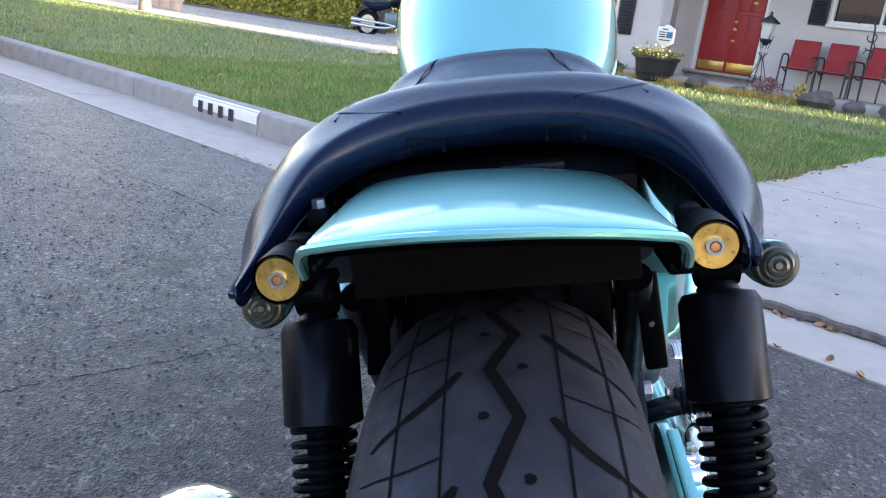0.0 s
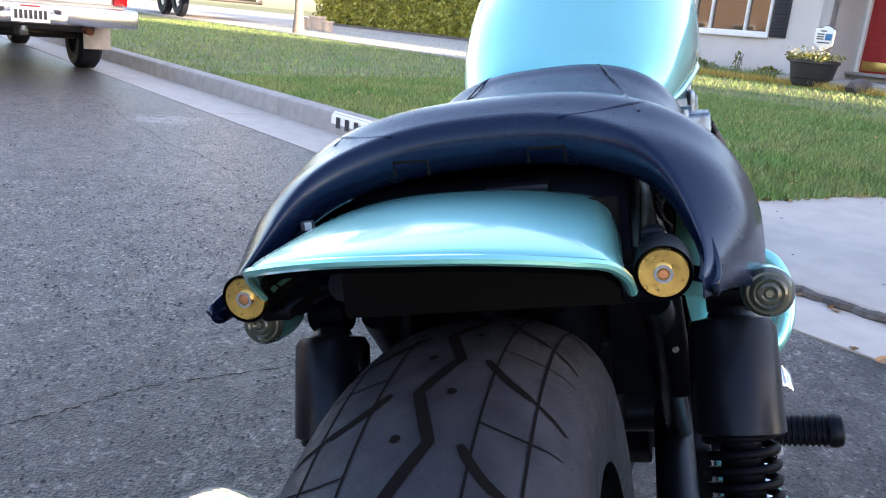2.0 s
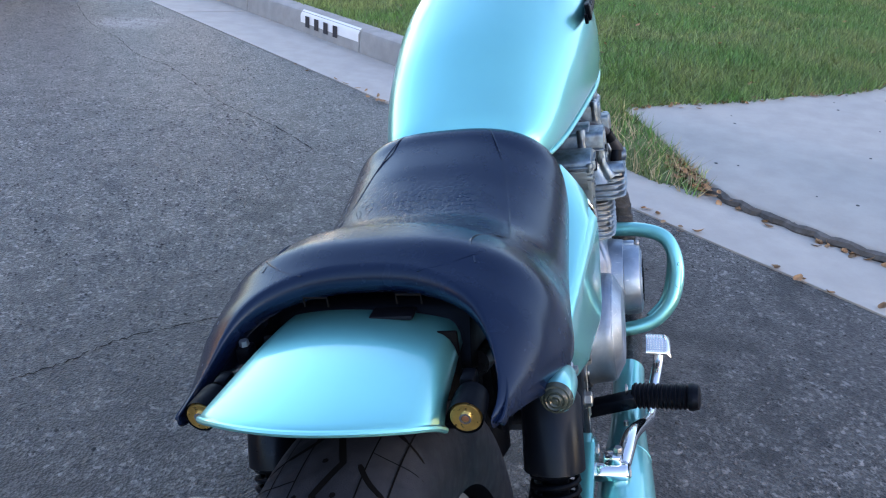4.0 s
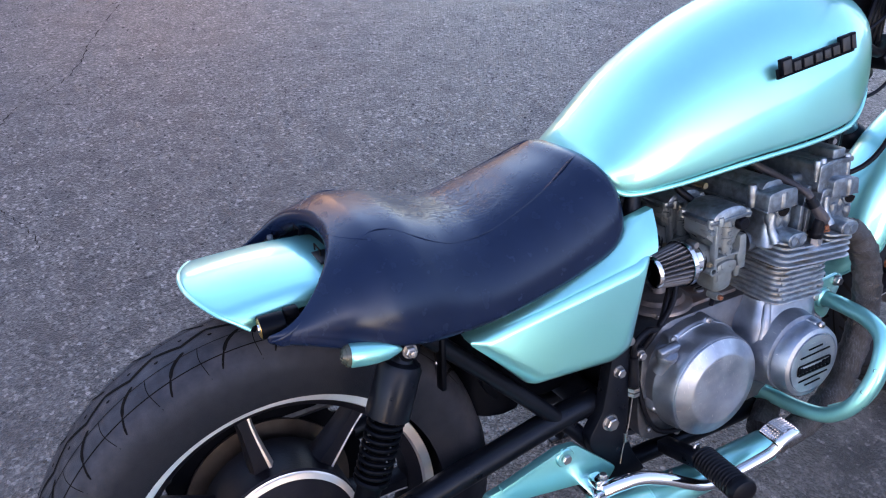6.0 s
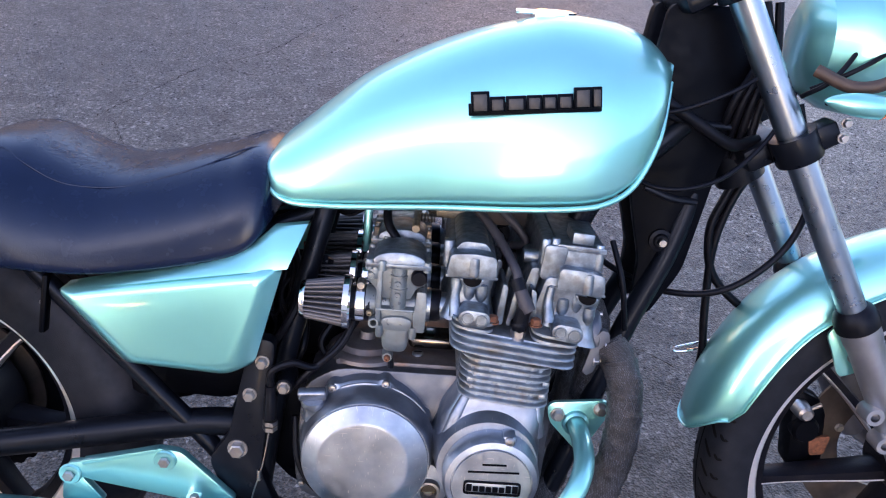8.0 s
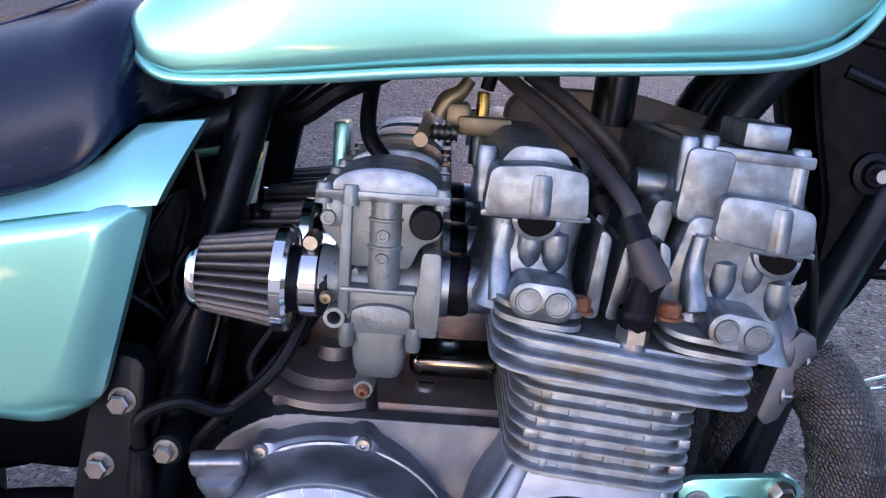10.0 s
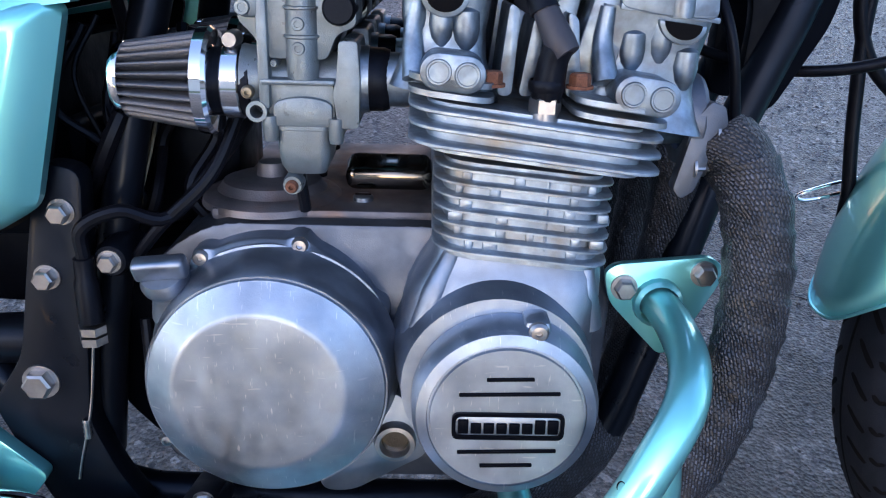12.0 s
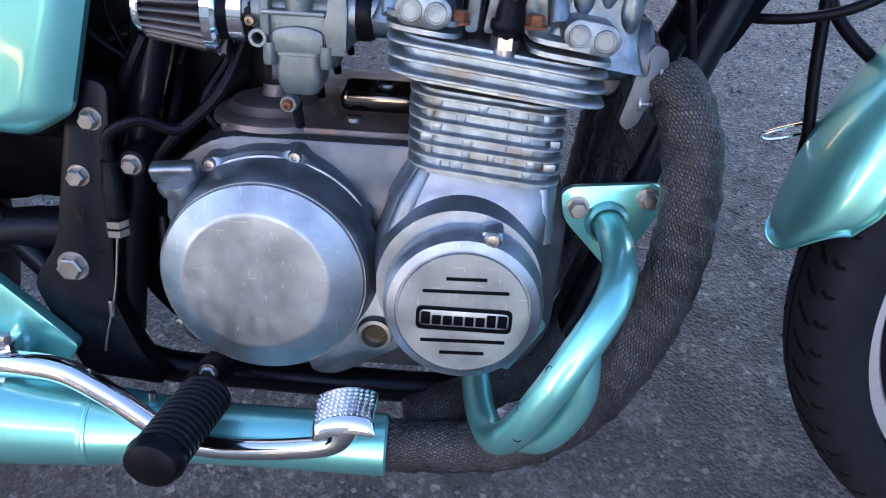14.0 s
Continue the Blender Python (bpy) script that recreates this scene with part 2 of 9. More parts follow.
def wrap_material():
    m = mat("charcoal_exhaust_wrap", (0.050, 0.050, 0.055), 0.75, vary=0.3, scale=60)
    n, l = m.node_tree.nodes, m.node_tree.links
    b = n["Principled BSDF"]
    uv = n.new("ShaderNodeUVMap")
    tc = n.new("ShaderNodeTexCoord")
    warp = n.new("ShaderNodeTexNoise")
    warp.inputs["Scale"].default_value, warp.inputs["Detail"].default_value = 45.0, 3.0
    l.new(tc.outputs["Object"], warp.inputs["Vector"])
    add = n.new("ShaderNodeVectorMath")
    add.operation = "MULTIPLY_ADD"
    add.inputs[1].default_value = (1.3, 1.3, 0.0)
    l.new(warp.outputs["Color"], add.inputs[0])
    l.new(uv.outputs[0], add.inputs[2])
    fine = n.new("ShaderNodeTexNoise")
    fine.inputs["Scale"].default_value, fine.inputs["Detail"].default_value = 260.0, 2.0
    l.new(tc.outputs["Object"], fine.inputs["Vector"])
    jitter = n.new("ShaderNodeVectorMath")
    jitter.operation = "MULTIPLY_ADD"
    jitter.inputs[1].default_value = (0.55, 0.55, 0.0)
    l.new(fine.outputs["Color"], jitter.inputs[0])
    l.new(add.outputs[0], jitter.inputs[2])
    skew = n.new("ShaderNodeMapping")
    skew.inputs["Rotation"].default_value = (0.0, 0.0, 0.5)
    l.new(jitter.outputs[0], skew.inputs[0])
    mx = n.new("ShaderNodeTexBrick")
    mx.offset, mx.squash = 0.5, 1.0
    for k, v in (("Scale", 1.0), ("Mortar Size", 0.24), ("Mortar Smooth", 1.0), ("Bias", -0.1), ("Brick Width", 0.95), ("Row Height", 0.58)):
        mx.inputs[k].default_value = v
    mx.inputs["Color1"].default_value, mx.inputs["Color2"].default_value, mx.inputs["Mortar"].default_value = (0.10, 0.10, 0.11, 1), (0.36, 0.36, 0.39, 1), (0.0, 0.0, 0.0, 1)
    l.new(skew.outputs[0], mx.inputs["Vector"])
    bp = n.new("ShaderNodeBump")
    bp.inputs["Strength"].default_value, bp.inputs["Distance"].default_value = 1.0, 0.0030
    l.new(mx.outputs[0], bp.inputs["Height"])
    l.new(bp.outputs[0], b.inputs["Normal"])
    b.inputs["Roughness"].default_value = 0.42
    b.inputs["Specular IOR Level"].default_value = 0.40
    hs = n.new("ShaderNodeMix")
    hs.data_type = "RGBA"
    hs.inputs[6].default_value, hs.inputs[7].default_value = (0.002, 0.002, 0.003, 1), (0.118, 0.130, 0.160, 1)
    thread = n.new("ShaderNodeMapRange")
    thread.inputs[1].default_value, thread.inputs[2].default_value = 0.02, 0.40
    l.new(mx.outputs[0], thread.inputs[0])
    l.new(thread.outputs[0], hs.inputs[0])
    sm = n.new("ShaderNodeTexNoise")
    sm.inputs["Scale"].default_value, sm.inputs["Detail"].default_value = 22.0, 4.0
    l.new(tc.outputs["Object"], sm.inputs["Vector"])
    rr = n.new("ShaderNodeMapRange")
    rr.inputs[1].default_value, rr.inputs[2].default_value, rr.inputs[3].default_value, rr.inputs[4].default_value = 0.35, 0.65, 0.25, 1.15
    l.new(sm.outputs["Fac"], rr.inputs[0])
    hv = n.new("ShaderNodeHueSaturation")
    l.new(rr.outputs[0], hv.inputs["Value"])
    l.new(hs.outputs[2], hv.inputs["Color"])
    l.new(hv.outputs[0], b.inputs["Base Color"])
    return m


WRAP = wrap_material()


# ---- mesh helpers ----
def part(name, bm, material, parent=None, label="", sharp=32):
    bmesh.ops.recalc_face_normals(bm, faces=bm.faces)
    me = bpy.data.meshes.new(name)
    bm.to_mesh(me)
    bm.free()
    for p in me.polygons:
        p.use_smooth = True
    me.set_sharp_from_angle(angle=radians(sharp))
    me.materials.append(material)
    ob = new(name, me)
    if parent:
        ob.parent = parent
    if label:
        tagged(ob, label)
    return ob


def curve(pts, n=8):
    """Catmull-Rom through the points."""
    p = [Vector(q) for q in pts]
    p = [p[0] * 2 - p[1]] + p + [p[-1] * 2 - p[-2]]
    out = []
    for i in range(1, len(p) - 2):
        for k in range(n):
            t = k / n
            a, b, c, d = p[i - 1], p[i], p[i + 1], p[i + 2]
            out.append(0.5 * ((2 * b) + (c - a) * t + (2 * a - 5 * b + 4 * c - d) * t * t + (3 * b - a - 3 * c + d) * t ** 3))
    return out + [p[-2]]


def lerp(table, x):
    xs, ys = zip(*table)
    return float(np.interp(x, xs, ys))


def smooth_lerp(table, x):
    """Monotone-looking smooth interpolation through a table."""
    xs = [a for a, _ in table]
    ys = [b for _, b in table]
    if x <= xs[0]:
        return ys[0]
    if x >= xs[-1]:
        return ys[-1]
    i = max(k for k in range(len(xs) - 1) if xs[k] <= x)

    def slope(k):
        if k in (0, len(xs) - 1):
            j = min(k, len(xs) - 2)
            return (ys[j + 1] - ys[j]) / (xs[j + 1] - xs[j])
        a, b = (ys[k] - ys[k - 1]) / (xs[k] - xs[k - 1]), (ys[k + 1] - ys[k]) / (xs[k + 1] - xs[k])
        return 0 if a * b <= 0 else 2 * a * b / (a + b)
    h = xs[i + 1] - xs[i]
    t = (x - xs[i]) / h
    return ((2 * t ** 3 - 3 * t * t + 1) * ys[i] + (t ** 3 - 2 * t * t + t) * h * slope(i)
            + (-2 * t ** 3 + 3 * t * t) * ys[i + 1] + (t ** 3 - t * t) * h * slope(i + 1))


def loft(bm, rings, closed=True, caps=True):
    rows = [[bm.verts.new(p) for p in r] for r in rings]
    k = len(rows[0])
    for a, b in zip(rows, rows[1:]):
        for i in range(k if closed else k - 1):
            j = (i + 1) % k
            bm.faces.new((a[i], a[j], b[j], b[i]))
    if caps and closed:
        for r in (rows[0], rows[-1]):
            try:
                bm.faces.new(r)
            except ValueError:
                pass
    return rows


def tube(pts, radius, seg=12, n=8, bm=None, spline=True, uv=False):
    """A round tube along points; radius is one number or one for each point."""
    bm = bm or bmesh.new()
    path = curve(pts, n) if spline and len(pts) > 2 else [Vector(p) for p in pts]
    if isinstance(radius, (int, float)):
        rad = [radius] * len(path)
    else:
        rad = [float(np.interp(i / (len(path) - 1) * (len(pts) - 1), range(len(pts)), radius)) for i in range(len(path))]
    rings, side = [], None
    for i, p in enumerate(path):
        d = (path[min(i + 1, len(path) - 1)] - path[max(i - 1, 0)]).normalized()
        if side is None:
            side = d.orthogonal().normalized()
        side = (side - d * side.dot(d)).normalized()
        up = d.cross(side)
        rings.append([p + (side * math.cos(a) + up * math.sin(a)) * rad[i] for a in (2 * math.pi * k / seg for k in range(seg))])
    rows = loft(bm, rings)
    if uv:
        layer = bm.loops.layers.uv.verify()
        length, along = 0.0, []
        for i, p in enumerate(path):
            length += (p - path[i - 1]).length if i else 0
            along.append(length)
        where = {v: (i, k) for i, r in enumerate(rows) for k, v in enumerate(r)}
        for f in bm.faces:
            ks = [where[v][1] for v in f.verts]
            for lp in f.loops:
                i, k = where[lp.vert]
                if k == 0 and max(ks) == seg - 1:
                    k = seg
                lp[layer].uv = (along[i] * uv + k / seg * 3, k / seg * 2 * math.pi * rad[0] * uv - along[i] * 20)
    return bm


def lathe(profile, centre=(0, 0, 0), axis="y", seg=32, bm=None, sweep=2 * math.pi, start=0.0):
    """Turns (radius, height) pairs about an axis through centre; height runs along the axis."""
    bm = bm or bmesh.new()
    c = Vector(centre)
    full = sweep > 6.28
    rings = []
    for r, h in profile:
        ring = []
        for k in range(seg if full else seg + 1):
            a = start + sweep * k / seg
            u, v = r * math.cos(a), r * math.sin(a)
            ring.append(c + Vector({"x": (h, u, v), "y": (u, h, v), "z": (u, v, h)}[axis]))
        rings.append(ring)
    rows = loft(bm, rings, closed=full, caps=False)
    flat = [v for r, (q, _) in zip(rows, profile) if abs(q) < 1e-7 for v in r]
    if flat:
        bmesh.ops.remove_doubles(bm, verts=flat, dist=1e-7)
    return bm


def box(centre, size, bevel=0.0, bm=None, rot=None, segs=2):
    own = bmesh.new()
    bmesh.ops.create_cube(own, size=1)
    for v in own.verts:
        v.co = Vector((v.co.x * size[0], v.co.y * size[1], v.co.z * size[2]))
    if bevel:
        bmesh.ops.bevel(own, geom=own.edges[:], offset=bevel, segments=segs, affect="EDGES", profile=0.5)
    m = Matrix.Translation(centre) @ (Euler([radians(a) for a in rot]).to_matrix().to_4x4() if rot else Matrix())
    own.transform(m)
    if bm is None:
        return own
    join(bm, own)
    return bm


def join(bm, other):
    me = bpy.data.meshes.new("tmp")
    other.to_mesh(me)
    other.free()
    bm.from_mesh(me)
    bpy.data.meshes.remove(me)
    return bm


def plate(outline, y0, y1, bevel=0.0, bm=None, segs=2):
    """A plate with an outline in the (x, z) plane, between two depths."""
    own = bmesh.new()
    a = [own.verts.new((x, y0, z)) for x, z in outline]
    b = [own.verts.new((x, y1, z)) for x, z in outline]
    own.faces.new(a)
    own.faces.new(b[::-1])
    for i in range(len(a)):
        j = (i + 1) % len(a)
        own.faces.new((a[i], b[i], b[j], a[j]))
    bmesh.ops.recalc_face_normals(own, faces=own.faces)
    if bevel:
        bmesh.ops.bevel(own, geom=own.edges[:], offset=bevel, segments=segs, affect="EDGES", profile=0.5, clamp_overlap=True)
    return own if bm is None else join(bm, own)


def rounded(pts, r=0.01, n=4):
    """Rounds the corners of an outline."""
    out = []
    for i, p in enumerate(pts):
        p, a, b = Vector(p), Vector(pts[i - 1]), Vector(pts[(i + 1) % len(pts)])
        da, db = (a - p), (b - p)
        k = min(r, da.length * 0.45, db.length * 0.45)
        s, e = p + da.normalized() * k, p + db.normalized() * k
        for j in range(n + 1):
            t = j / n
            out.append(tuple((1 - t) ** 2 * s + 2 * t * (1 - t) * p + t * t * e))
    return out


def hex_bolt(at, r=0.009, h=0.008, axis="y", out=-1, bm=None, washer=True):
    bm = bm or bmesh.new()
    c = Vector(at)
    d = Vector({"x": (out, 0, 0), "y": (0, out, 0), "z": (0, 0, out)}[axis])
    if washer:
        prof = [(0.0, 0.0), (r * 1.25, 0.0), (r * 1.25, 0.0018 * out), (0.0, 0.0018 * out)]
        lathe(prof, c, axis, 20, bm)
    prof = [(r, 0.0015 * out), (r, (h - 0.0015) * out), (r * 0.82, h * out), (0.0, h * out)]
    lathe(prof, c, axis, 6, bm)
    return bm


def screw(at, r=0.006, out=-1, bm=None):
    bm = bm or bmesh.new()
    lathe([(r, 0), (r, 0.003 * out), (r * 0.75, 0.0052 * out), (r * 0.35, 0.0055 * out), (r * 0.3, 0.003 * out), (0, 0.003 * out)], at, "y", 14, bm)
    return bm


def thing(name, label, category, m=None, group="", kind=""):
    e = new(name)
    e.empty_display_size = 0.1
    if m is not None:
        e.matrix_world = m
    return tagged(e, label, category, group, kind)


# ---- the motorcycle: its own frame has x ahead from the rear axle, y to its left, z up ----
LEAN, YAW = radians(13.1), radians(1.6)
bike_pose = Matrix.Translation((-0.2923, -0.1267, 0.0)) @ Matrix.Rotation(YAW, 4, "Z") @ Matrix.Rotation(-LEAN, 4, "X")
bike = thing("motorcycle", "teal custom motorcycle leaning on its side stand on the asphalt street", "motorcycle", bike_pose)

TANK_BOTTOM = [(0.474, 0.757), (0.482, 0.737), (0.495, 0.724), (0.52, 0.717), (0.72, 0.733), (0.88, 0.746), (0.92, 0.757), (0.948, 0.782), (0.968, 0.825), (0.982, 0.88), (0.988, 0.915)]
TANK_TOP = [(0.474, 0.764), (0.49, 0.784), (0.52, 0.806), (0.56, 0.836), (0.61, 0.871), (0.66, 0.899), (0.72, 0.927), (0.79, 0.951), (0.86, 0.965), (0.92, 0.961), (0.955, 0.949), (0.975, 0.935), (0.988, 0.92)]
TANK_WIDE = [(0.474, 0.075), (0.485, 0.096), (0.51, 0.108), (0.56, 0.121), (0.64, 0.135), (0.73, 0.148), (0.82, 0.155), (0.89, 0.153), (0.94, 0.138), (0.97, 0.115), (0.988, 0.06)]


def shifted(table, a, b, c, d):
    """Moves a table's x from the span a..b to the span c..d, the rest stays."""
    return [(c + (x - a) * (d - c) / (b - a) if min(a, b) <= x <= max(a, b) else x, v) for x, v in table]


TANK_BOTTOM, TANK_TOP, TANK_WIDE = (shifted(t, 0.474, 0.62, 0.496, 0.62) for t in (TANK_BOTTOM, TANK_TOP, TANK_WIDE))


def tank_mid(x):
    return -0.020 - 0.033 * max(0.0, min(x, 0.85) - 0.5)


BADGE_FACE = mat("worn_grey_badge_face", (0.026, 0.029, 0.033), 0.45, metal=0.4, vary=0.4, scale=120)


def fuel_tank():
    bm = bmesh.new()
    rings = []
    xs = [0.496, 0.498, 0.502, 0.509, 0.518] + [0.518 + 0.0182 * k for k in range(1, 23)] + [0.94, 0.95, 0.96, 0.968, 0.975, 0.981, 0.985, 0.988]
    for x in xs:
        zb, zt, w = (smooth_lerp(t, x) for t in (TANK_BOTTOM, TANK_TOP, TANK_WIDE))
        h = zt - zb
        zm = zb + 0.24 * h
        ring = []
        for k in range(44):
            a = 2 * math.pi * k / 44
            c, s = math.cos(a), math.sin(a)
            if s >= 0:
                e = 2.25
                y, z = w * abs(c) ** (2 / e), zm + 0.76 * h * abs(s) ** (2 / e)
            else:
                e = 5.6
                y, z = w * (0.96 + 0.04 * abs(c)) * abs(c) ** (2 / e), zm - 0.24 * h * abs(s) ** (2 / e)
            ring.append((x, math.copysign(y, c) + tank_mid(x), z))
        rings.append(ring)
    loft(bm, rings)
    tank = part("fuel_tank", bm, TEAL, bike, "teal metallic teardrop fuel tank with a seam along its lower edge", 50)
    # seam lip along the lower edge, both sides
    for s in (-1, 1):
        pts = []
        for x in [0.4975, 0.501, 0.507, 0.515, 0.526, 0.54] + [0.56 + 0.04 * k for k in range(9)] + [0.905, 0.93, 0.948, 0.962, 0.972, 0.98, 0.985]:
            w = smooth_lerp(TANK_WIDE, x)
            zb, zt = smooth_lerp(TANK_BOTTOM, x), smooth_lerp(TANK_TOP, x)
            pts.append((x, s * (w * 0.962) + tank_mid(x), zb + 0.031 * (zt - zb)))
        part("seam", tube(pts, 0.0036, 12, 6), TEAL, tank)
    # badge: plain raised bars of its size
    x0, x1 = 0.741, 0.887
    bd = part("badge", box(((x0 + x1) / 2, -0.1765, 0.866), (x1 - x0 + 0.004, 0.005, 0.014), 0.001, rot=(-6, -6.5, 0)), SATIN, tank, "black plastic badge of raised grey-faced blocks")
    widths = (1.15, 0.95, 1.25, 0.95, 0.90, 0.95, 1.10, 0.60)
    a = x0
    for i, wd in enumerate(widths):
        step = (x1 - x0) * wd / sum(widths)
        xm = a + step / 2
        z0 = 0.8545 + (xm - x0) * 0.12
        hgt = 0.0235 if i in (0, 6, 7) else 0.0170
        part("block", box((xm, -0.1790, z0 + hgt / 2), (step * 0.98, 0.007, hgt), 0.0010, rot=(-6, -6.5, 0)), SATIN, bd)
        part("block_face", box((xm, -0.1828, z0 + hgt / 2 - 0.0004), (step * 0.70, 0.0016, hgt - 0.0050), 0.0006, rot=(-6, -6.5, 0)), BADGE_FACE, bd)
        a += step
    bm = lathe([(0.0, 0.012), (0.022, 0.012), (0.029, 0.009), (0.030, 0.002), (0.031, -0.01), (0.0, -0.01)], (0.845, -0.026, 0.9570), "z", 32)
    box((0.81, -0.026, 0.9640), (0.03, 0.016, 0.006), 0.002, bm)
    part("fuel_cap", bm, CHROME, tank, "chrome filler cap with a hinge")
    return tank


SEAT_TOP = [(0.0, 0.684), (0.03, 0.705), (0.06, 0.728), (0.09, 0.747), (0.12, 0.756), (0.155, 0.766), (0.19, 0.765), (0.22, 0.757), (0.26, 0.744), (0.3, 0.74), (0.36, 0.747), (0.41, 0.758), (0.45, 0.769), (0.47, 0.777), (0.488, 0.772), (0.498, 0.754)]
SEAT_LOW = [(0.0, 0.676), (0.04, 0.666), (0.08, 0.655), (0.12, 0.644), (0.2, 0.624), (0.28, 0.619), (0.36, 0.627), (0.43, 0.641), (0.47, 0.655), (0.498, 0.69)]
SEAT_WIDE = [(0.0, 0.140), (0.05, 0.152), (0.10, 0.164), (0.16, 0.166), (0.25, 0.156), (0.35, 0.146), (0.44, 0.141), (0.48, 0.138), (0.498, 0.128)]


SEAT_TOP, SEAT_LOW, SEAT_WIDE = (shifted(t, 0.41, 0.498, 0.41, 0.512) for t in (SEAT_TOP, SEAT_LOW, SEAT_WIDE))


def seat_point(x, a):
    """a runs from -1 (right lower edge) over 0 (top) to 1."""
    zb, zt, w = (smooth_lerp(t, x) for t in (SEAT_LOW, SEAT_TOP, SEAT_WIDE))
    e = lerp([(0, 2.05), (0.05, 2.2), (0.1, 2.65), (0.15, 2.85), (0.22, 2.4), (0.3, 2.25), (0.4, 2.45), (0.5, 2.9)], x)
    th = a * math.pi / 2
    s, c = abs(math.sin(th)), max(math.cos(th), 0.0)
    y = -math.copysign(w * (1 + 0.045 * max(0.0, -a)) * s ** (2 / e), -a)
    y += 0.022 * max(0.0, -a) ** 1.5 * max(0.0, 1 - x / 0.15)  # the right point is drawn in
    dip = 0.008 * max(0.0, 1 - abs(a) / 0.5) * max(0.0, 1 - abs(x - 0.30) / 0.1)
    return Vector((x, y - 0.009, zb + (zt - zb) * c ** (2 / e) - dip))


def seat():
    bm = bmesh.new()
    rows = []
    na, nv = 46, 44
    for i in range(na + 1):
        a = -1 + 2 * i / na
        u = abs(a)
        xr = 0.118 - 0.117 * (min(1.0, u / 0.86) ** 1.7) + (0.11 * max(0.0, (u - 0.88) / 0.12) ** 1.3)
        row = []
        tuck = max(0.42, 1 - (u / 0.85) ** 2)
        edge = seat_point(xr, a)
        for dx, dz in ((0.034, -0.036), (0.018, -0.034), (0.004, -0.028), (-0.005, -0.0185), (-0.0055, -0.0085)):
            row.append(bm.verts.new(edge + Vector((dx, 0, dz)) * tuck))
        for k in range(nv + 1):
            t = k / nv
            row.append(bm.verts.new(seat_point(xr + (0.512 - xr) * (t ** 1.15), a)))
        rows.append(row)
    for a, b in zip(rows, rows[1:]):
        for k in range(nv + 5):
            bm.faces.new((a[k], b[k], b[k + 1], a[k + 1]))
    front = [r[-1] for r in rows]
    bm.faces.new(front)
    ob = part("seat", bm, VINYL, bike, "black vinyl scooped solo seat with two rear points", 60)
    sol = ob.modifiers.new("thick", "SOLIDIFY")
    sol.thickness, sol.offset = 0.008, -1
    sub = ob.modifiers.new("round", "SUBSURF")
    sub.levels = sub.render_levels = 1
    # seams
    for s in (-1, 1):
        xs = [0.130, 0.156, 0.180, 0.205, 0.242, 0.275, 0.320, 0.366, 0.415, 0.473, 0.503]
        aa = [0.33, 0.285, 0.305, 0.385, 0.437, 0.437, 0.420, 0.378, 0.32, 0.20, 0.14]
        pts = [seat_point(x, s * a) - Vector((0, 0, 0.0003)) for x, a in zip(xs, aa)]
        part("seam", tube(pts, 0.0010, 8, 6), VINYL, ob)
        pts = [seat_point(x, s * a) - Vector((0, 0, 0.0008)) for x, a in ((0.112, 0.14), (0.122, 0.22), (0.142, 0.32), (0.165, 0.40))]
        part("seam", tube(pts, 0.0011, 6, 6), VINYL, ob)
    # pan below
    bm = plate(rounded([(0.10, 0.66), (0.13, 0.715), (0.46, 0.70), (0.49, 0.69), (0.47, 0.662), (0.3, 0.628), (0.16, 0.63)], 0.01), -0.100, 0.082, 0.003)
    part("seat_pan", bm, SATIN, ob, "black seat base")
    for y in (-0.055, 0.03):
        pts = [(0.100, y - 0.011, 0.726), (0.100, y - 0.011, 0.7345), (0.100, y + 0.011, 0.7355), (0.100, y + 0.011, 0.727)]
        part("strap_loop", tube(pts, 0.0010, 6, 1, spline=False), RECESS_SHADE, ob)
    part("rubber_pad", box((0.112, -0.034, 0.7110), (0.02, 0.040, 0.005), 0.002), HOSE, ob)
    return ob


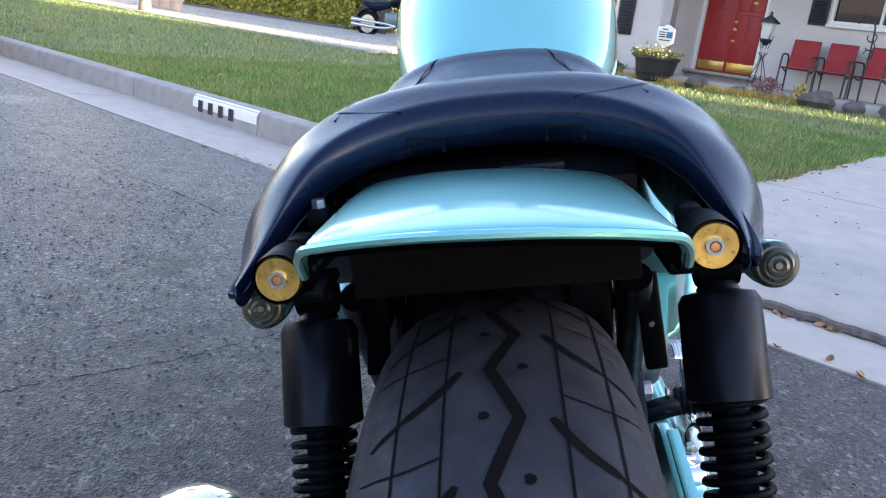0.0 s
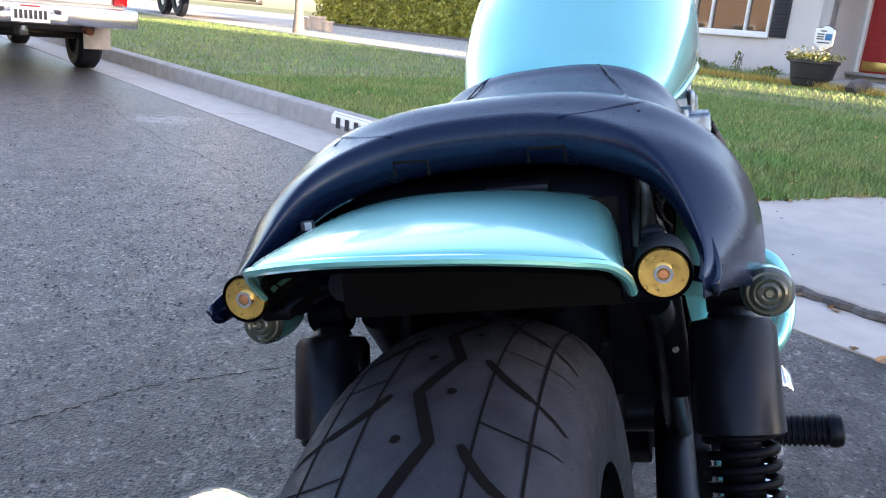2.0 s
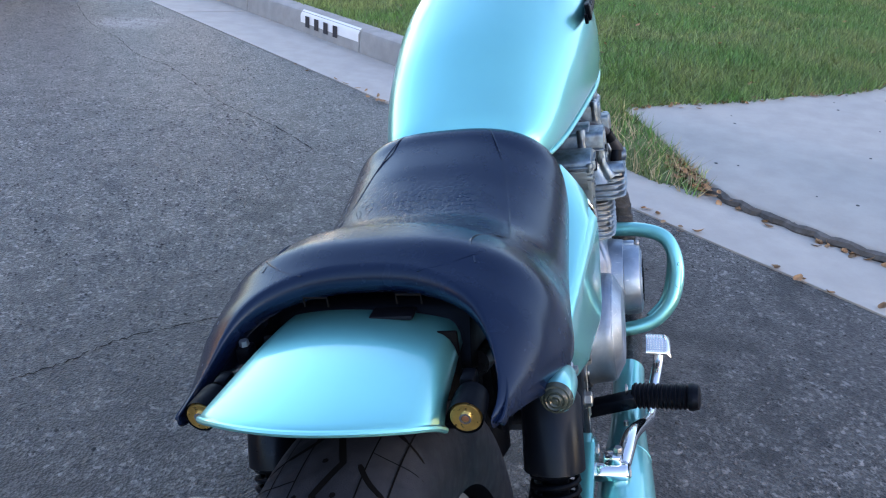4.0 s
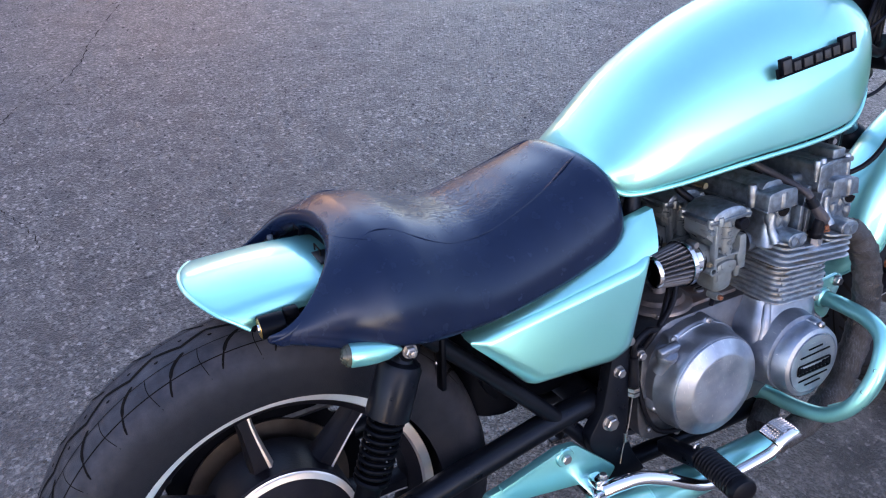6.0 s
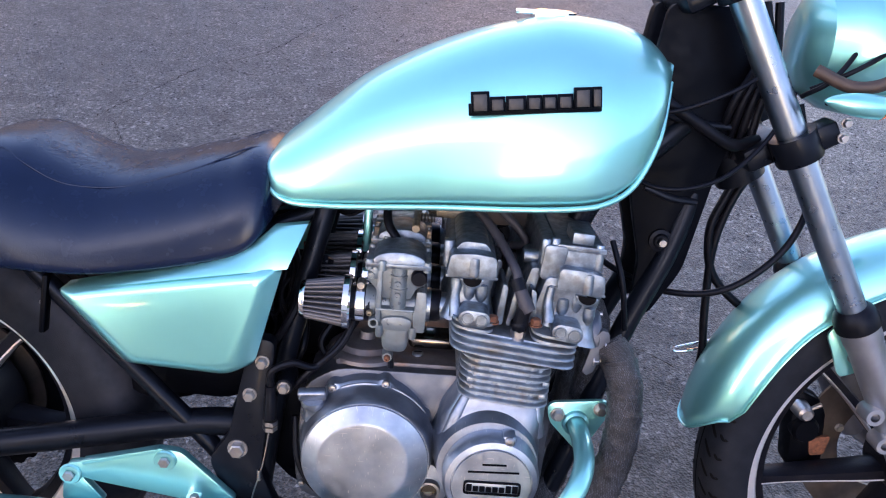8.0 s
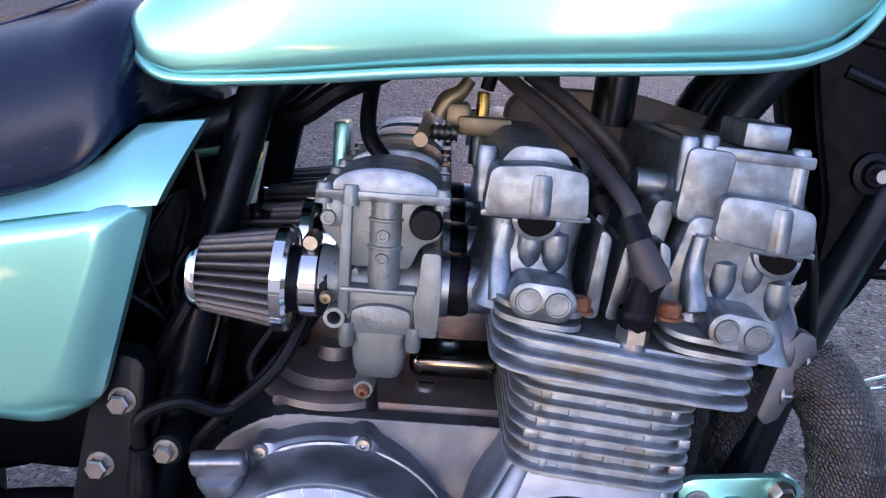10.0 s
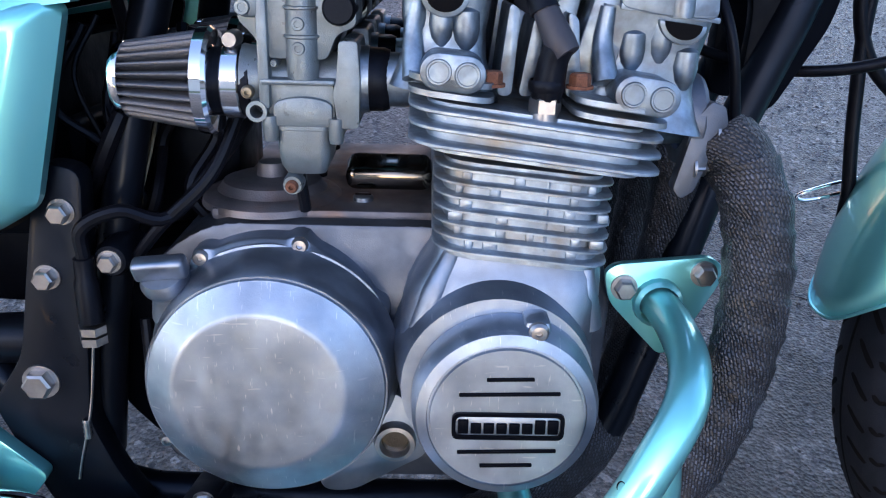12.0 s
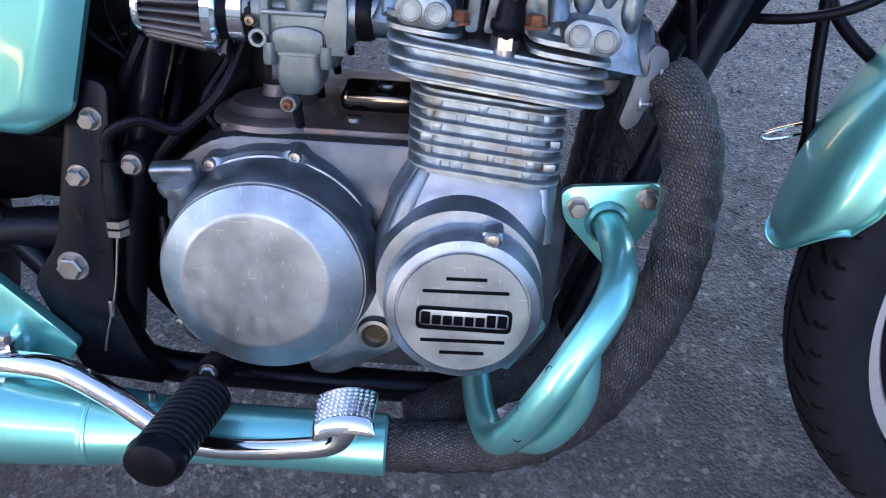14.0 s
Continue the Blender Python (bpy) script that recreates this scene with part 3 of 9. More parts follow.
def side_cover(s):
    """s = -1: on the right."""
    y = lambda v: s * v - (0.008 if s > 0 else 0)  # noqa: E731
    bulge = lambda v: lerp([(0.25, 0.0), (0.30, 0.003), (0.384, 0.012), (0.48, 0.021), (0.55, 0.016)], v)  # noqa: E731
    bm = bmesh.new()
    inner = rounded([(0.272, 0.583), (0.497, 0.622), (0.460, 0.520), (0.448, 0.512), (0.350, 0.517)], 0.012)
    mid = rounded([(0.266, 0.587), (0.504, 0.630), (0.466, 0.514), (0.450, 0.505), (0.345, 0.510)], 0.012)
    # crease ring of the same count as the outer outline
    outer = rounded([(0.250, 0.590), (0.516, 0.640), (0.480, 0.506), (0.456, 0.494), (0.335, 0.500)], 0.010)
    back = rounded([(0.250, 0.592), (0.523, 0.640), (0.490, 0.508), (0.460, 0.490), (0.333, 0.497)], 0.010)
    rings = []
    for ring, depth in ((inner, 0.1665), (mid, 0.1655), (outer, 0.157), (back, 0.149), (back, 0.140)):
        rings.append([(px + 0.5 * bulge(px) * max(0, px - 0.30) / 0.2, y(depth - 0.05 * max(0, 0.36 - px) * 1.6 + bulge(px) * (1 if depth > 0.13 else 0)), pz + 0.5 * bulge(px)) for px, pz in ring])
    loft(bm, rings)
    # upper wing running up below the tank
    wb = bmesh.new()
    rows_f, rows_b = [], []
    for i in range(19):
        t = i / 18
        b = Vector((0.252 + 0.277 * t, 0.590 + 0.050 * t))
        tp = Vector((lerp([(0, 0.254), (0.5, 0.385), (0.8, 0.468), (0.9, 0.500), (0.95, 0.520), (1, 0.558)], t), lerp([(0, 0.5915), (0.5, 0.6275), (0.8, 0.651), (0.9, 0.670), (0.95, 0.690), (1, 0.694)], t)))
        rf, rb = [], []
        for k in range(7):
            f = k / 6
            q = b.lerp(tp, f)
            d = 0.1560 - 0.08 * max(0, 0.36 - q.x) - 0.016 * f ** 2 - 0.16 * max(0.0, q.y - 0.650)
            o = bulge(q.x) * (1 - 0.6 * f)
            qx = q.x + 0.5 * bulge(q.x) * max(0, q.x - 0.30) / 0.2 * (1 - f)
            rf.append(wb.verts.new((qx, y(d + o), q.y + 0.5 * o)))
            rb.append(wb.verts.new((qx, y(d + o - 0.014), q.y + 0.5 * o)))
        rows_f.append(rf)
        rows_b.append(rb)
    for r0, r1, q0, q1 in zip(rows_f, rows_f[1:], rows_b, rows_b[1:]):
        for k in range(6):
            wb.faces.new((r0[k], r0[k + 1], r1[k + 1], r1[k]))
            wb.faces.new((q0[k], q1[k], q1[k + 1], q0[k + 1]))
        wb.faces.new((r0[6], q0[6], q1[6], r1[6]))
        wb.faces.new((r0[0], r1[0], q1[0], q0[0]))
    for r, q in ((rows_f[0], rows_b[0]), (rows_f[-1], rows_b[-1])):
        for k in range(6):
            wb.faces.new((r[k], q[k], q[k + 1], r[k + 1]))
    lining = [[v.co.copy() for v in q] for q in rows_b]
    join(bm, wb)
    ob = part("side_cover", bm, TEAL, bike, "teal painted triangular side cover with an embossed panel", 40)
    # near-black sheets added so that the inside of the cover stays dark
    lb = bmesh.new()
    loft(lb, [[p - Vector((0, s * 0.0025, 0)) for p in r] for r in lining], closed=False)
    part("lining", lb, RECESS_SHADE, ob, "black sheet added inside the cover to keep it dark")
    part("back_panel", plate([(px * 0.985 + 0.006, pz * 0.985 + 0.008) for px, pz in back], *sorted((y(0.133), y(0.1385)))), RECESS_SHADE, ob, "black sheet added inside the cover to keep it dark")
    return ob


def rear_fender():
    path = [(-0.062, 0.7125), (-0.056, 0.7150), (-0.03, 0.7170), (0.02, 0.7180), (0.06, 0.7170), (0.10, 0.713), (0.16, 0.700), (0.24, 0.672)]
    bm = bmesh.new()
    sect = []
    for k in range(25):
        t = -1 + 2 * k / 24
        u = abs(t)
        if u < 0.72:
            yy, dz = 0.083 * u / 0.72, -0.010 * (u / 0.72) ** 2.2
        else:
            q = (u - 0.72) / 0.28
            yy, dz = 0.083 + 0.012 * math.sin(q * math.pi / 2), -0.010 - 0.022 * q ** 1.5
        sect.append((math.copysign(yy, t), dz))
    pts = curve([(x, 0, z) for x, z in path], 4)
    rings = []
    for i, p in enumerate(pts):
        k = lerp([(0, 1.0), (0.15, 0.985), (0.5, 0.90), (1, 0.82)], i / (len(pts) - 1))
        deep = lerp([(-0.05, 1.0), (0.26, 1.0)], p.x)
        rings.append([(p.x + 0.024 * (abs(yy) / 0.083) ** 2 - 1.1 * min(0.0, dz + 0.010), yy * k - 0.008, p.z + dz * deep + 0.045 * yy) for yy, dz in sect])
    loft(bm, rings, closed=False)
    ob = part("rear_fender", bm, TEAL, bike, "short bobbed teal rear fender with a rolled lip", 60)
    m = ob.modifiers.new("thick", "SOLIDIFY")
    m.thickness, m.offset = 0.004, -1
    bm = bmesh.new()
    loft(bm, [[(q[0] + 0.004, q[1] * 0.97, q[2] - 0.0075) for q in r] for r in rings], closed=False)
    part("inner_liner", bm, SATIN, ob)
    # near-black sheet: the gap's darkness is put into its colour
    part("tail_liner", box((0.088, -0.006, 0.672), (0.006, 0.178, 0.064), 0.002, rot=(0, 6, 0)), RECESS_SHADE, ob, "black liner below the fender")
    lip = [(r[0] - 0.001, r[1], r[2] - 0.001) for r in rings[0]]
    part("lip", tube(lip, 0.0026, 8, 2), TEAL, ob)
    for y, x in ((0.096, 0.078),):
        part("fender_mount", box((x, y, 0.694), (0.016, 0.014, 0.016), 0.003), SATIN, ob)
        part("mount_bolt", lathe([(0, 0.005), (0.0042, 0.005), (0.0045, 0.0), (0, 0.0)], (x, y, 0.702), "z", 6), ALU_CASE, ob)
    return ob


def shell_lamp(y):
    bm = lathe([(0.0, 0.030), (0.013, 0.029), (0.0136, 0.024), (0.0140, 0.004), (0.0136, 0.0), (0.0128, 0.0015), (0.0128, 0.01), (0.0, 0.01)], (0, y, 0.681), "x", 32)
    lamp = part("brass_shell_lamp", bm, SATIN, bike, "brass cartridge base set in a black rubber holder")
    bm = lathe([(0.0, -0.0008), (0.0032, -0.0008), (0.0034, 0.0002), (0.0115, -0.0002), (0.0122, 0.0012), (0.0122, 0.006), (0.0, 0.006)], (0, y, 0.681), "x", 32)
    part("brass_base", bm, BRASS, lamp)
    bm = lathe([(0.0030, -0.0016), (0.0046, -0.0016), (0.0048, 0.0), (0.0030, 0.0)], (0, y, 0.681), "x", 24)
    part("primer_ring", bm, CHROME, lamp)
    part("primer", lathe([(0.0, -0.0014), (0.0022, -0.0014), (0.0028, -0.0006), (0.003, 0.0), (0, 0)], (0, y, 0.681), "x", 18), COPPER, lamp)
    s = 1 if y > 0 else -1
    bm = box((0.030, y - s * 0.012, 0.668), (0.044, 0.018, 0.007), 0.002)
    box((0.040, y - s * 0.004, 0.688), (0.018, 0.012, 0.014), 0.003, bm)
    part("bracket", bm, SATIN, lamp)
    return lamp


def bullet_signal(tail, tip, lens, r=0.0145, stem=None):
    a, b = Vector(tail), Vector(tip)
    d = b - a
    prof = [(0.0, 0.0), (0.70, 0.0), (0.93, 0.01), (1.0, 0.05), (1.0, 0.30), (0.93, 0.5), (0.75, 0.7), (0.48, 0.86), (0.2, 0.96), (0.0, 1.0)]
    bm = lathe([(q * r, h * d.length) for q, h in prof], (0, 0, 0), "z", 28)
    m = Matrix.Translation(a) @ d.to_track_quat("Z", "Y").to_matrix().to_4x4()
    bm.transform(m)
    ob = part("bullet_turn_signal", bm, TEAL, bike, "teal bullet-shaped turn signal with a smoked lens")
    prof = [(0.0, -0.62), (0.14, -0.62), (0.20, -0.54), (0.30, -0.60), (0.42, -0.56), (0.47, -0.47), (0.56, -0.52), (0.68, -0.42), (0.72, -0.33), (0.82, -0.32), (0.93, -0.12), (0.98, 0.02), (0.0, 0.02)]
    bm = lathe([(q * r * 1.0, h * r) for q, h in prof], (0, 0, 0), "z", 28)
    bm.transform(m)
    part("lens", bm, lens, ob)
    if stem:
        part("stem", tube([a + d * 0.3, Vector(stem)], 0.005, 10, 1), SATIN, ob)
    return ob


def shock(s):
    mid = -0.157 if s < 0 else 0.127
    top, low = Vector((0.160, mid, 0.622)), Vector((0.068, mid, 0.385))
    d = (low - top)
    m = Matrix.Translation(top) @ d.to_track_quat("Z", "Y").to_matrix().to_4x4()
    ln = d.length
    bm = lathe([(0.0, 0.012), (0.012, 0.012), (0.015, 0.018), (0.0245, 0.020), (0.0278, 0.026), (0.0286, 0.092), (0.0250, 0.094), (0.0250, 0.03), (0.0, 0.03)], (0, 0, 0), "z", 36)
    bm.transform(m)
    ob = part("shock_absorber", bm, BLACK, bike, "black shock absorber with a dust cover and exposed coil spring")
    bm = lathe([(0.0, 0.085), (0.0130, 0.085), (0.0130, 0.184), (0.0, 0.184)], (0, 0, 0), "z", 24)
    bm.transform(m)
    part("damper_tube", bm, SATIN, ob)
    coil = [(0.0214 * math.cos(k * 0.4488), 0.0214 * math.sin(k * 0.4488), 0.092 + 0.0100 * k / 14) for k in range(14 * 9 + 1)]
    bm = tube(coil, 0.0030, 9, 1)
    bm.transform(m)
    part("coil_spring", bm, SATIN, ob, "black coil spring", 40)
    bm = lathe([(0.0, 0.180), (0.0225, 0.180), (0.0240, 0.183), (0.0225, 0.187), (0.0, 0.187)], (0, 0, 0), "z", 28)
    bm.transform(m)
    part("spring_seat", bm, SATIN, ob)
    bm = lathe([(0.0, 0.18), (0.0165, 0.18), (0.0165, 0.215), (0.013, 0.222), (0.013, ln - 0.012), (0.0, ln - 0.012)], (0, 0, 0), "z", 28)
    bm.transform(m)
    part("lower_body", bm, SATIN, ob)
    bm = lathe([(0.0, 0.085), (0.004, 0.085), (0.004, 0.11), (0, 0.11)], (0.0, -0.012, 0), "z", 10)
    bm.transform(m)
    part("rod", bm, CHROME, ob)
    for c, r in ((top, 0.0145), (low, 0.015)):
        bm = lathe([(0.006, -0.014), (r, -0.014), (r, 0.014), (0.006, 0.014)], c, "y", 24)
        part("eye", bm, SATIN, ob)
        b = hex_bolt(c + Vector((0, s * 0.0135, 0)), 0.0078, 0.009, "y", s)
        lathe([(0.0, 0.0), (0.0042, 0.0), (0.0042, s * 0.013), (0, s * 0.014)], c + Vector((0, s * 0.0135, 0)), "y", 12, b)
        part("bolt", b, STEEL, ob)
    return ob


def graded_tyre():
    """Near-black side walls that pass over into a paler running surface, by the distance from the axle."""
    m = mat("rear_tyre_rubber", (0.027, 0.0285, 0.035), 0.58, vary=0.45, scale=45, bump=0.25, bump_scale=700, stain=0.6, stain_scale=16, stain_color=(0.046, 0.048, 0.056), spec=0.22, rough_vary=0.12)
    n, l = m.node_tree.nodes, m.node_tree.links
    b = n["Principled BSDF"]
    paler = b.inputs["Base Color"].links[0].from_socket
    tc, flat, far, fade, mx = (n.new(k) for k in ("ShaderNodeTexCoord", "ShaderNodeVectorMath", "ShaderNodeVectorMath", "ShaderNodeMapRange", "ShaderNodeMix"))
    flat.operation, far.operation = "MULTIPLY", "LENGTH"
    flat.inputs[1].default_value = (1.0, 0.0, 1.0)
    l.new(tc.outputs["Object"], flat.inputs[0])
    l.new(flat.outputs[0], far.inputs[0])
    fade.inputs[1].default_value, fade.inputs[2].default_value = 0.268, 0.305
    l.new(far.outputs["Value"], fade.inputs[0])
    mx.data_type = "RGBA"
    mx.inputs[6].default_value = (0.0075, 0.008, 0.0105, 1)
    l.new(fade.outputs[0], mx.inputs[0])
    l.new(paler, mx.inputs[7])
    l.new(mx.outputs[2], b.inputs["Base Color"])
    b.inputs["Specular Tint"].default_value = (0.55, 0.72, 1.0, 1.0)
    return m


REAR_TYRE = graded_tyre()
REAR_PHASE = radians(47)
DISC = mat("dark_brake_disc", (0.10, 0.09, 0.085), 0.4, metal=0.9, vary=0.3, scale=40, rough_vary=0.1)


def wheel(name, axle, tyre_r, tyre_w, rim_r, rim_w, rear, label):
    ax = Vector(axle)
    root = thing(name, "", "", Matrix.Translation(ax))
    root.parent = bike
    root.matrix_parent_inverse = Matrix()
    root["label"] = label
    # tyre
    hw = tyre_w / 2
    prof = []
    for k in range(23):
        a = math.pi * (-0.5 + k / 22) * 1.25
        c, s = math.cos(a), math.sin(a)
        sec = tyre_r - rim_r
        y = hw * math.copysign(abs(s) ** 0.85, s)
        r = tyre_r - sec * 0.62 + sec * 0.62 * math.copysign(abs(c) ** 0.75, c)
        prof.append((max(r, rim_r - 0.006), y))
    bm = lathe(prof, (0, 0, 0), "y", 96)
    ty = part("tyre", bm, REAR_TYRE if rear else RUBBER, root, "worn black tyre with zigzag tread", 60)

    def on_tyre(y, ang):
        ys = [p[1] for p in prof]
        rs = [p[0] for p in prof]
        r = float(np.interp(y, ys, rs))
        return Vector((math.cos(ang) * (r + 0.0004), y, math.sin(ang) * (r + 0.0004)))
    # tread: no grooves are cut, their shade is drawn as black strips along the crown
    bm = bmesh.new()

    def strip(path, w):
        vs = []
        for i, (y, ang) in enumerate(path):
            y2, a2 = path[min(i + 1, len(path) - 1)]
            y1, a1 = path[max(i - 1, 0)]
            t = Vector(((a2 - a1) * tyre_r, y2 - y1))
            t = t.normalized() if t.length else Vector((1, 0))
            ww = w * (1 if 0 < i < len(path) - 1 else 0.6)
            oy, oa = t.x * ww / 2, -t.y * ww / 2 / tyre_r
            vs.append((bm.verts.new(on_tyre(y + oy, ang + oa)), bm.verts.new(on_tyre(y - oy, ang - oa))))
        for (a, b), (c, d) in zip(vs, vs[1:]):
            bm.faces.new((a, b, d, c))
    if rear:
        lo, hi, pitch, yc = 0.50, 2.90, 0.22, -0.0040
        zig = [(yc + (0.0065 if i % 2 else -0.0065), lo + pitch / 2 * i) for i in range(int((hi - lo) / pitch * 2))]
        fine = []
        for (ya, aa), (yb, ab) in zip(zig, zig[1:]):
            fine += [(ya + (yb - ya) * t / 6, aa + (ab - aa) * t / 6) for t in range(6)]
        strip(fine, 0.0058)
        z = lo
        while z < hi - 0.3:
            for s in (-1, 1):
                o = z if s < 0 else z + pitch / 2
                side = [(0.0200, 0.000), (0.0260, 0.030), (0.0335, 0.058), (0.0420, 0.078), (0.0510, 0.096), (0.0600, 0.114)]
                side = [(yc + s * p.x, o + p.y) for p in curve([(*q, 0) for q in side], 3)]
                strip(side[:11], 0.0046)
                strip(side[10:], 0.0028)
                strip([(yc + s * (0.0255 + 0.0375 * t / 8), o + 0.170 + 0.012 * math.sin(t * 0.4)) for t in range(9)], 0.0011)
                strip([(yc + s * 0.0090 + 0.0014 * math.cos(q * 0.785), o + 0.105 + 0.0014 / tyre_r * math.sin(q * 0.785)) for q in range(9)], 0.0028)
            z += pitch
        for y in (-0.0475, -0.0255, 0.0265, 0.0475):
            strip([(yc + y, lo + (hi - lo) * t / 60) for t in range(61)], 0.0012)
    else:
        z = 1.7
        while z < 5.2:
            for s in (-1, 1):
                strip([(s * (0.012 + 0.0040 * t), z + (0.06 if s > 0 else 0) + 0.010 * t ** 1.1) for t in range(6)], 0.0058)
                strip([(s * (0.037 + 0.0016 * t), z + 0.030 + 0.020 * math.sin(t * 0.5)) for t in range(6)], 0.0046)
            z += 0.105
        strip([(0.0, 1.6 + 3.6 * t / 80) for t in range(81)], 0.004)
    part("tread_groove", bm, RECESS_SHADE, ty)
    # rim
    rw = rim_w / 2
    prof = [(rim_r - 0.015, -rw * 0.86), (rim_r - 0.012, -rw * 0.97), (rim_r + 0.001, -rw), (rim_r + 0.002, -rw + 0.003), (rim_r - 0.006, -rw + 0.006), (rim_r - 0.012, -rw + 0.009), (rim_r - 0.022, -rw * 0.55), (rim_r - 0.026, 0), (rim_r - 0.022, rw * 0.55), (rim_r - 0.006, rw - 0.006), (rim_r + 0.002, rw - 0.003), (rim_r + 0.001, rw), (rim_r - 0.012, rw * 0.86),
            (rim_r - 0.030, rw * 0.50), (rim_r - 0.034, 0), (rim_r - 0.030, -rw * 0.50)]
    bm = lathe(prof + [prof[0]], (0, 0, 0), "y", 96)
    rim = part("rim", bm, RIM, root, "machined silver alloy rim", 30)
    rim.data.materials.append(SPOKE)
    for p in rim.data.polygons:
        if math.hypot(p.center.x, p.center.z) < rim_r - (0.0192 if rear else 0.0215):
            p.material_index = 1
    hub_r = 0.105 if rear else 0.05
    bm2 = lathe([(0.0, -0.055), (0.02, -0.055), (hub_r * 0.86, -0.05), (hub_r, -0.042), (hub_r, 0.042), (hub_r * 0.86, 0.05), (0.0, 0.05)], (0, 0, 0), "y", 48)
    hub = part("hub", bm2, SPOKE, root, "dark cast hub", 30)
    if rear:
        part("hub_edge", lathe([(hub_r - 0.002, -0.0515), (hub_r * 0.9, -0.0525), (hub_r * 0.9, -0.050), (hub_r - 0.002, -0.046)], (0, 0, 0), "y", 64), RIM, hub)
    # seven cast spokes, each with one bright machined edge
    for i in range(7):
        base = 2 * math.pi * i / 7 + (REAR_PHASE if rear else radians(189.8))
        bm = bmesh.new()
        rows = []
        for t in range(9):
            f = t / 8
            r = hub_r * 0.9 + (rim_r - 0.022 - hub_r * 0.9) * f
            ang = base + (0.0 if rear else 0.10 * (1 - f) ** 3)
            w = (0.0098 if not rear else 0.0135) * (1.35 - 0.55 * math.sin(math.pi * min(1.0, f * 1.1) * 0.5) + 0.25 * max(0.0, f - 0.8) / 0.2)
            dpt = 0.018 * (1.3 - 0.4 * f)
            c = Vector((math.cos(ang) * r, 0, math.sin(ang) * r))
            tn = Vector((-math.sin(ang), 0, math.cos(ang)))
            rows.append([c + tn * w * sx + Vector((0, dpt * sy, 0)) for sx, sy in ((-1, -0.5), (-0.7, -1), (0.7, -1), (1, -0.5), (1, 0.5), (0.7, 1), (-0.7, 1), (-1, 0.5))])
        loft(bm, rows)
        sp = part("spoke", bm, SPOKE, root, "", 40)
        bm = bmesh.new()
        p, q = (1, 0) if rear else (2, 3)
        loft(bm, [[r[p] + (r[3 - p] - r[p]) * 0.16 + Vector((0, -0.0008, 0)), r[p] + Vector((0, -0.0008, 0)), r[p].lerp(r[q], 0.75) + Vector((0, -0.0008, 0)), r[q], r[p] + Vector((0, 0.004, 0))] for r in rows])
        part("machined_edge", bm, RIM, sp)
    if rear:
        # sprocket and chain side, brake disc
        part("brake_disc", lathe([(0.06, 0.058), (0.125, 0.058), (0.125, 0.063), (0.06, 0.063)], (0, 0, 0), "y", 64), DISC, root, "dark steel brake disc")
        # sprocket made oversize and black so the gaps between spokes stay dark
        teeth = bmesh.new()
        out = []
        for k in range(160):
            a = 2 * math.pi * k / 160
            r = 0.150 + (0.004 if k % 4 < 2 else 0)
            out.append((r * math.cos(a), r * math.sin(a)))
        plate(out, 0.066, 0.070, 0, teeth)
        part("sprocket", teeth, SATIN, root, "black toothed rear sprocket, oversize to keep the wheel's inside dark")
    else:
        for y in (0.058,):
            part("brake_disc", lathe([(0.085, y - 0.0025), (0.152, y - 0.0025), (0.152, y + 0.0025), (0.085, y + 0.0025)] + [(0.085, y - 0.0025)], (0, 0, 0), "y", 72), DISC, root, "steel brake disc")
        v = tube([(-0.205, -0.020, -0.138), (-0.196, -0.022, -0.133), (-0.188, -0.026, -0.124), (-0.190, -0.030, -0.112), (-0.197, -0.032, -0.104)], 0.0028, 8, 5)
        part("valve_stem", v, STEEL, root, "bent metal tyre valve")
        b = lathe([(0.0, 0.0), (0.006, 0.0), (0.006, 0.012), (0, 0.012)], (-0.206, -0.026, -0.138), "y", 10)
        part("valve_nut", b, STEEL, root)
    part("axle", lathe([(0.0, -0.13), (0.009, -0.13), (0.009, 0.13), (0, 0.13)], (0, 0, 0), "y", 16), STEEL, root)
    return root


fuel_tank()
seat()
side_cover(-1)
side_cover(1)
rear_fender()
shell_lamp(-0.1175)
shell_lamp(0.1035)
bullet_signal((0.083, -0.173, 0.643), (0.150, -0.176, 0.631), SMOKE, stem=(0.13, -0.13, 0.645))
bullet_signal((0.083, 0.142, 0.640), (0.150, 0.148, 0.628), SMOKE, stem=(0.13, 0.11, 0.645))
bullet_signal((1.222, -0.148, 0.893), (1.152, -0.148, 0.896), AMBER, stem=(1.18, -0.10, 0.89))
bullet_signal((1.222, 0.148, 0.893), (1.152, 0.148, 0.896), AMBER, stem=(1.18, 0.10, 0.89))
shock(-1)
shock(1)
wheel("rear_wheel", (0.0, -0.006, 0.322), 0.324, 0.146, 0.222, 0.092, True, "cast rear wheel with a wide worn tyre")
wheel("front_wheel", (1.49, 0.0, 0.333), 0.334, 0.102, 0.264, 0.062, False, "cast front wheel with silver rim and five dark spokes")


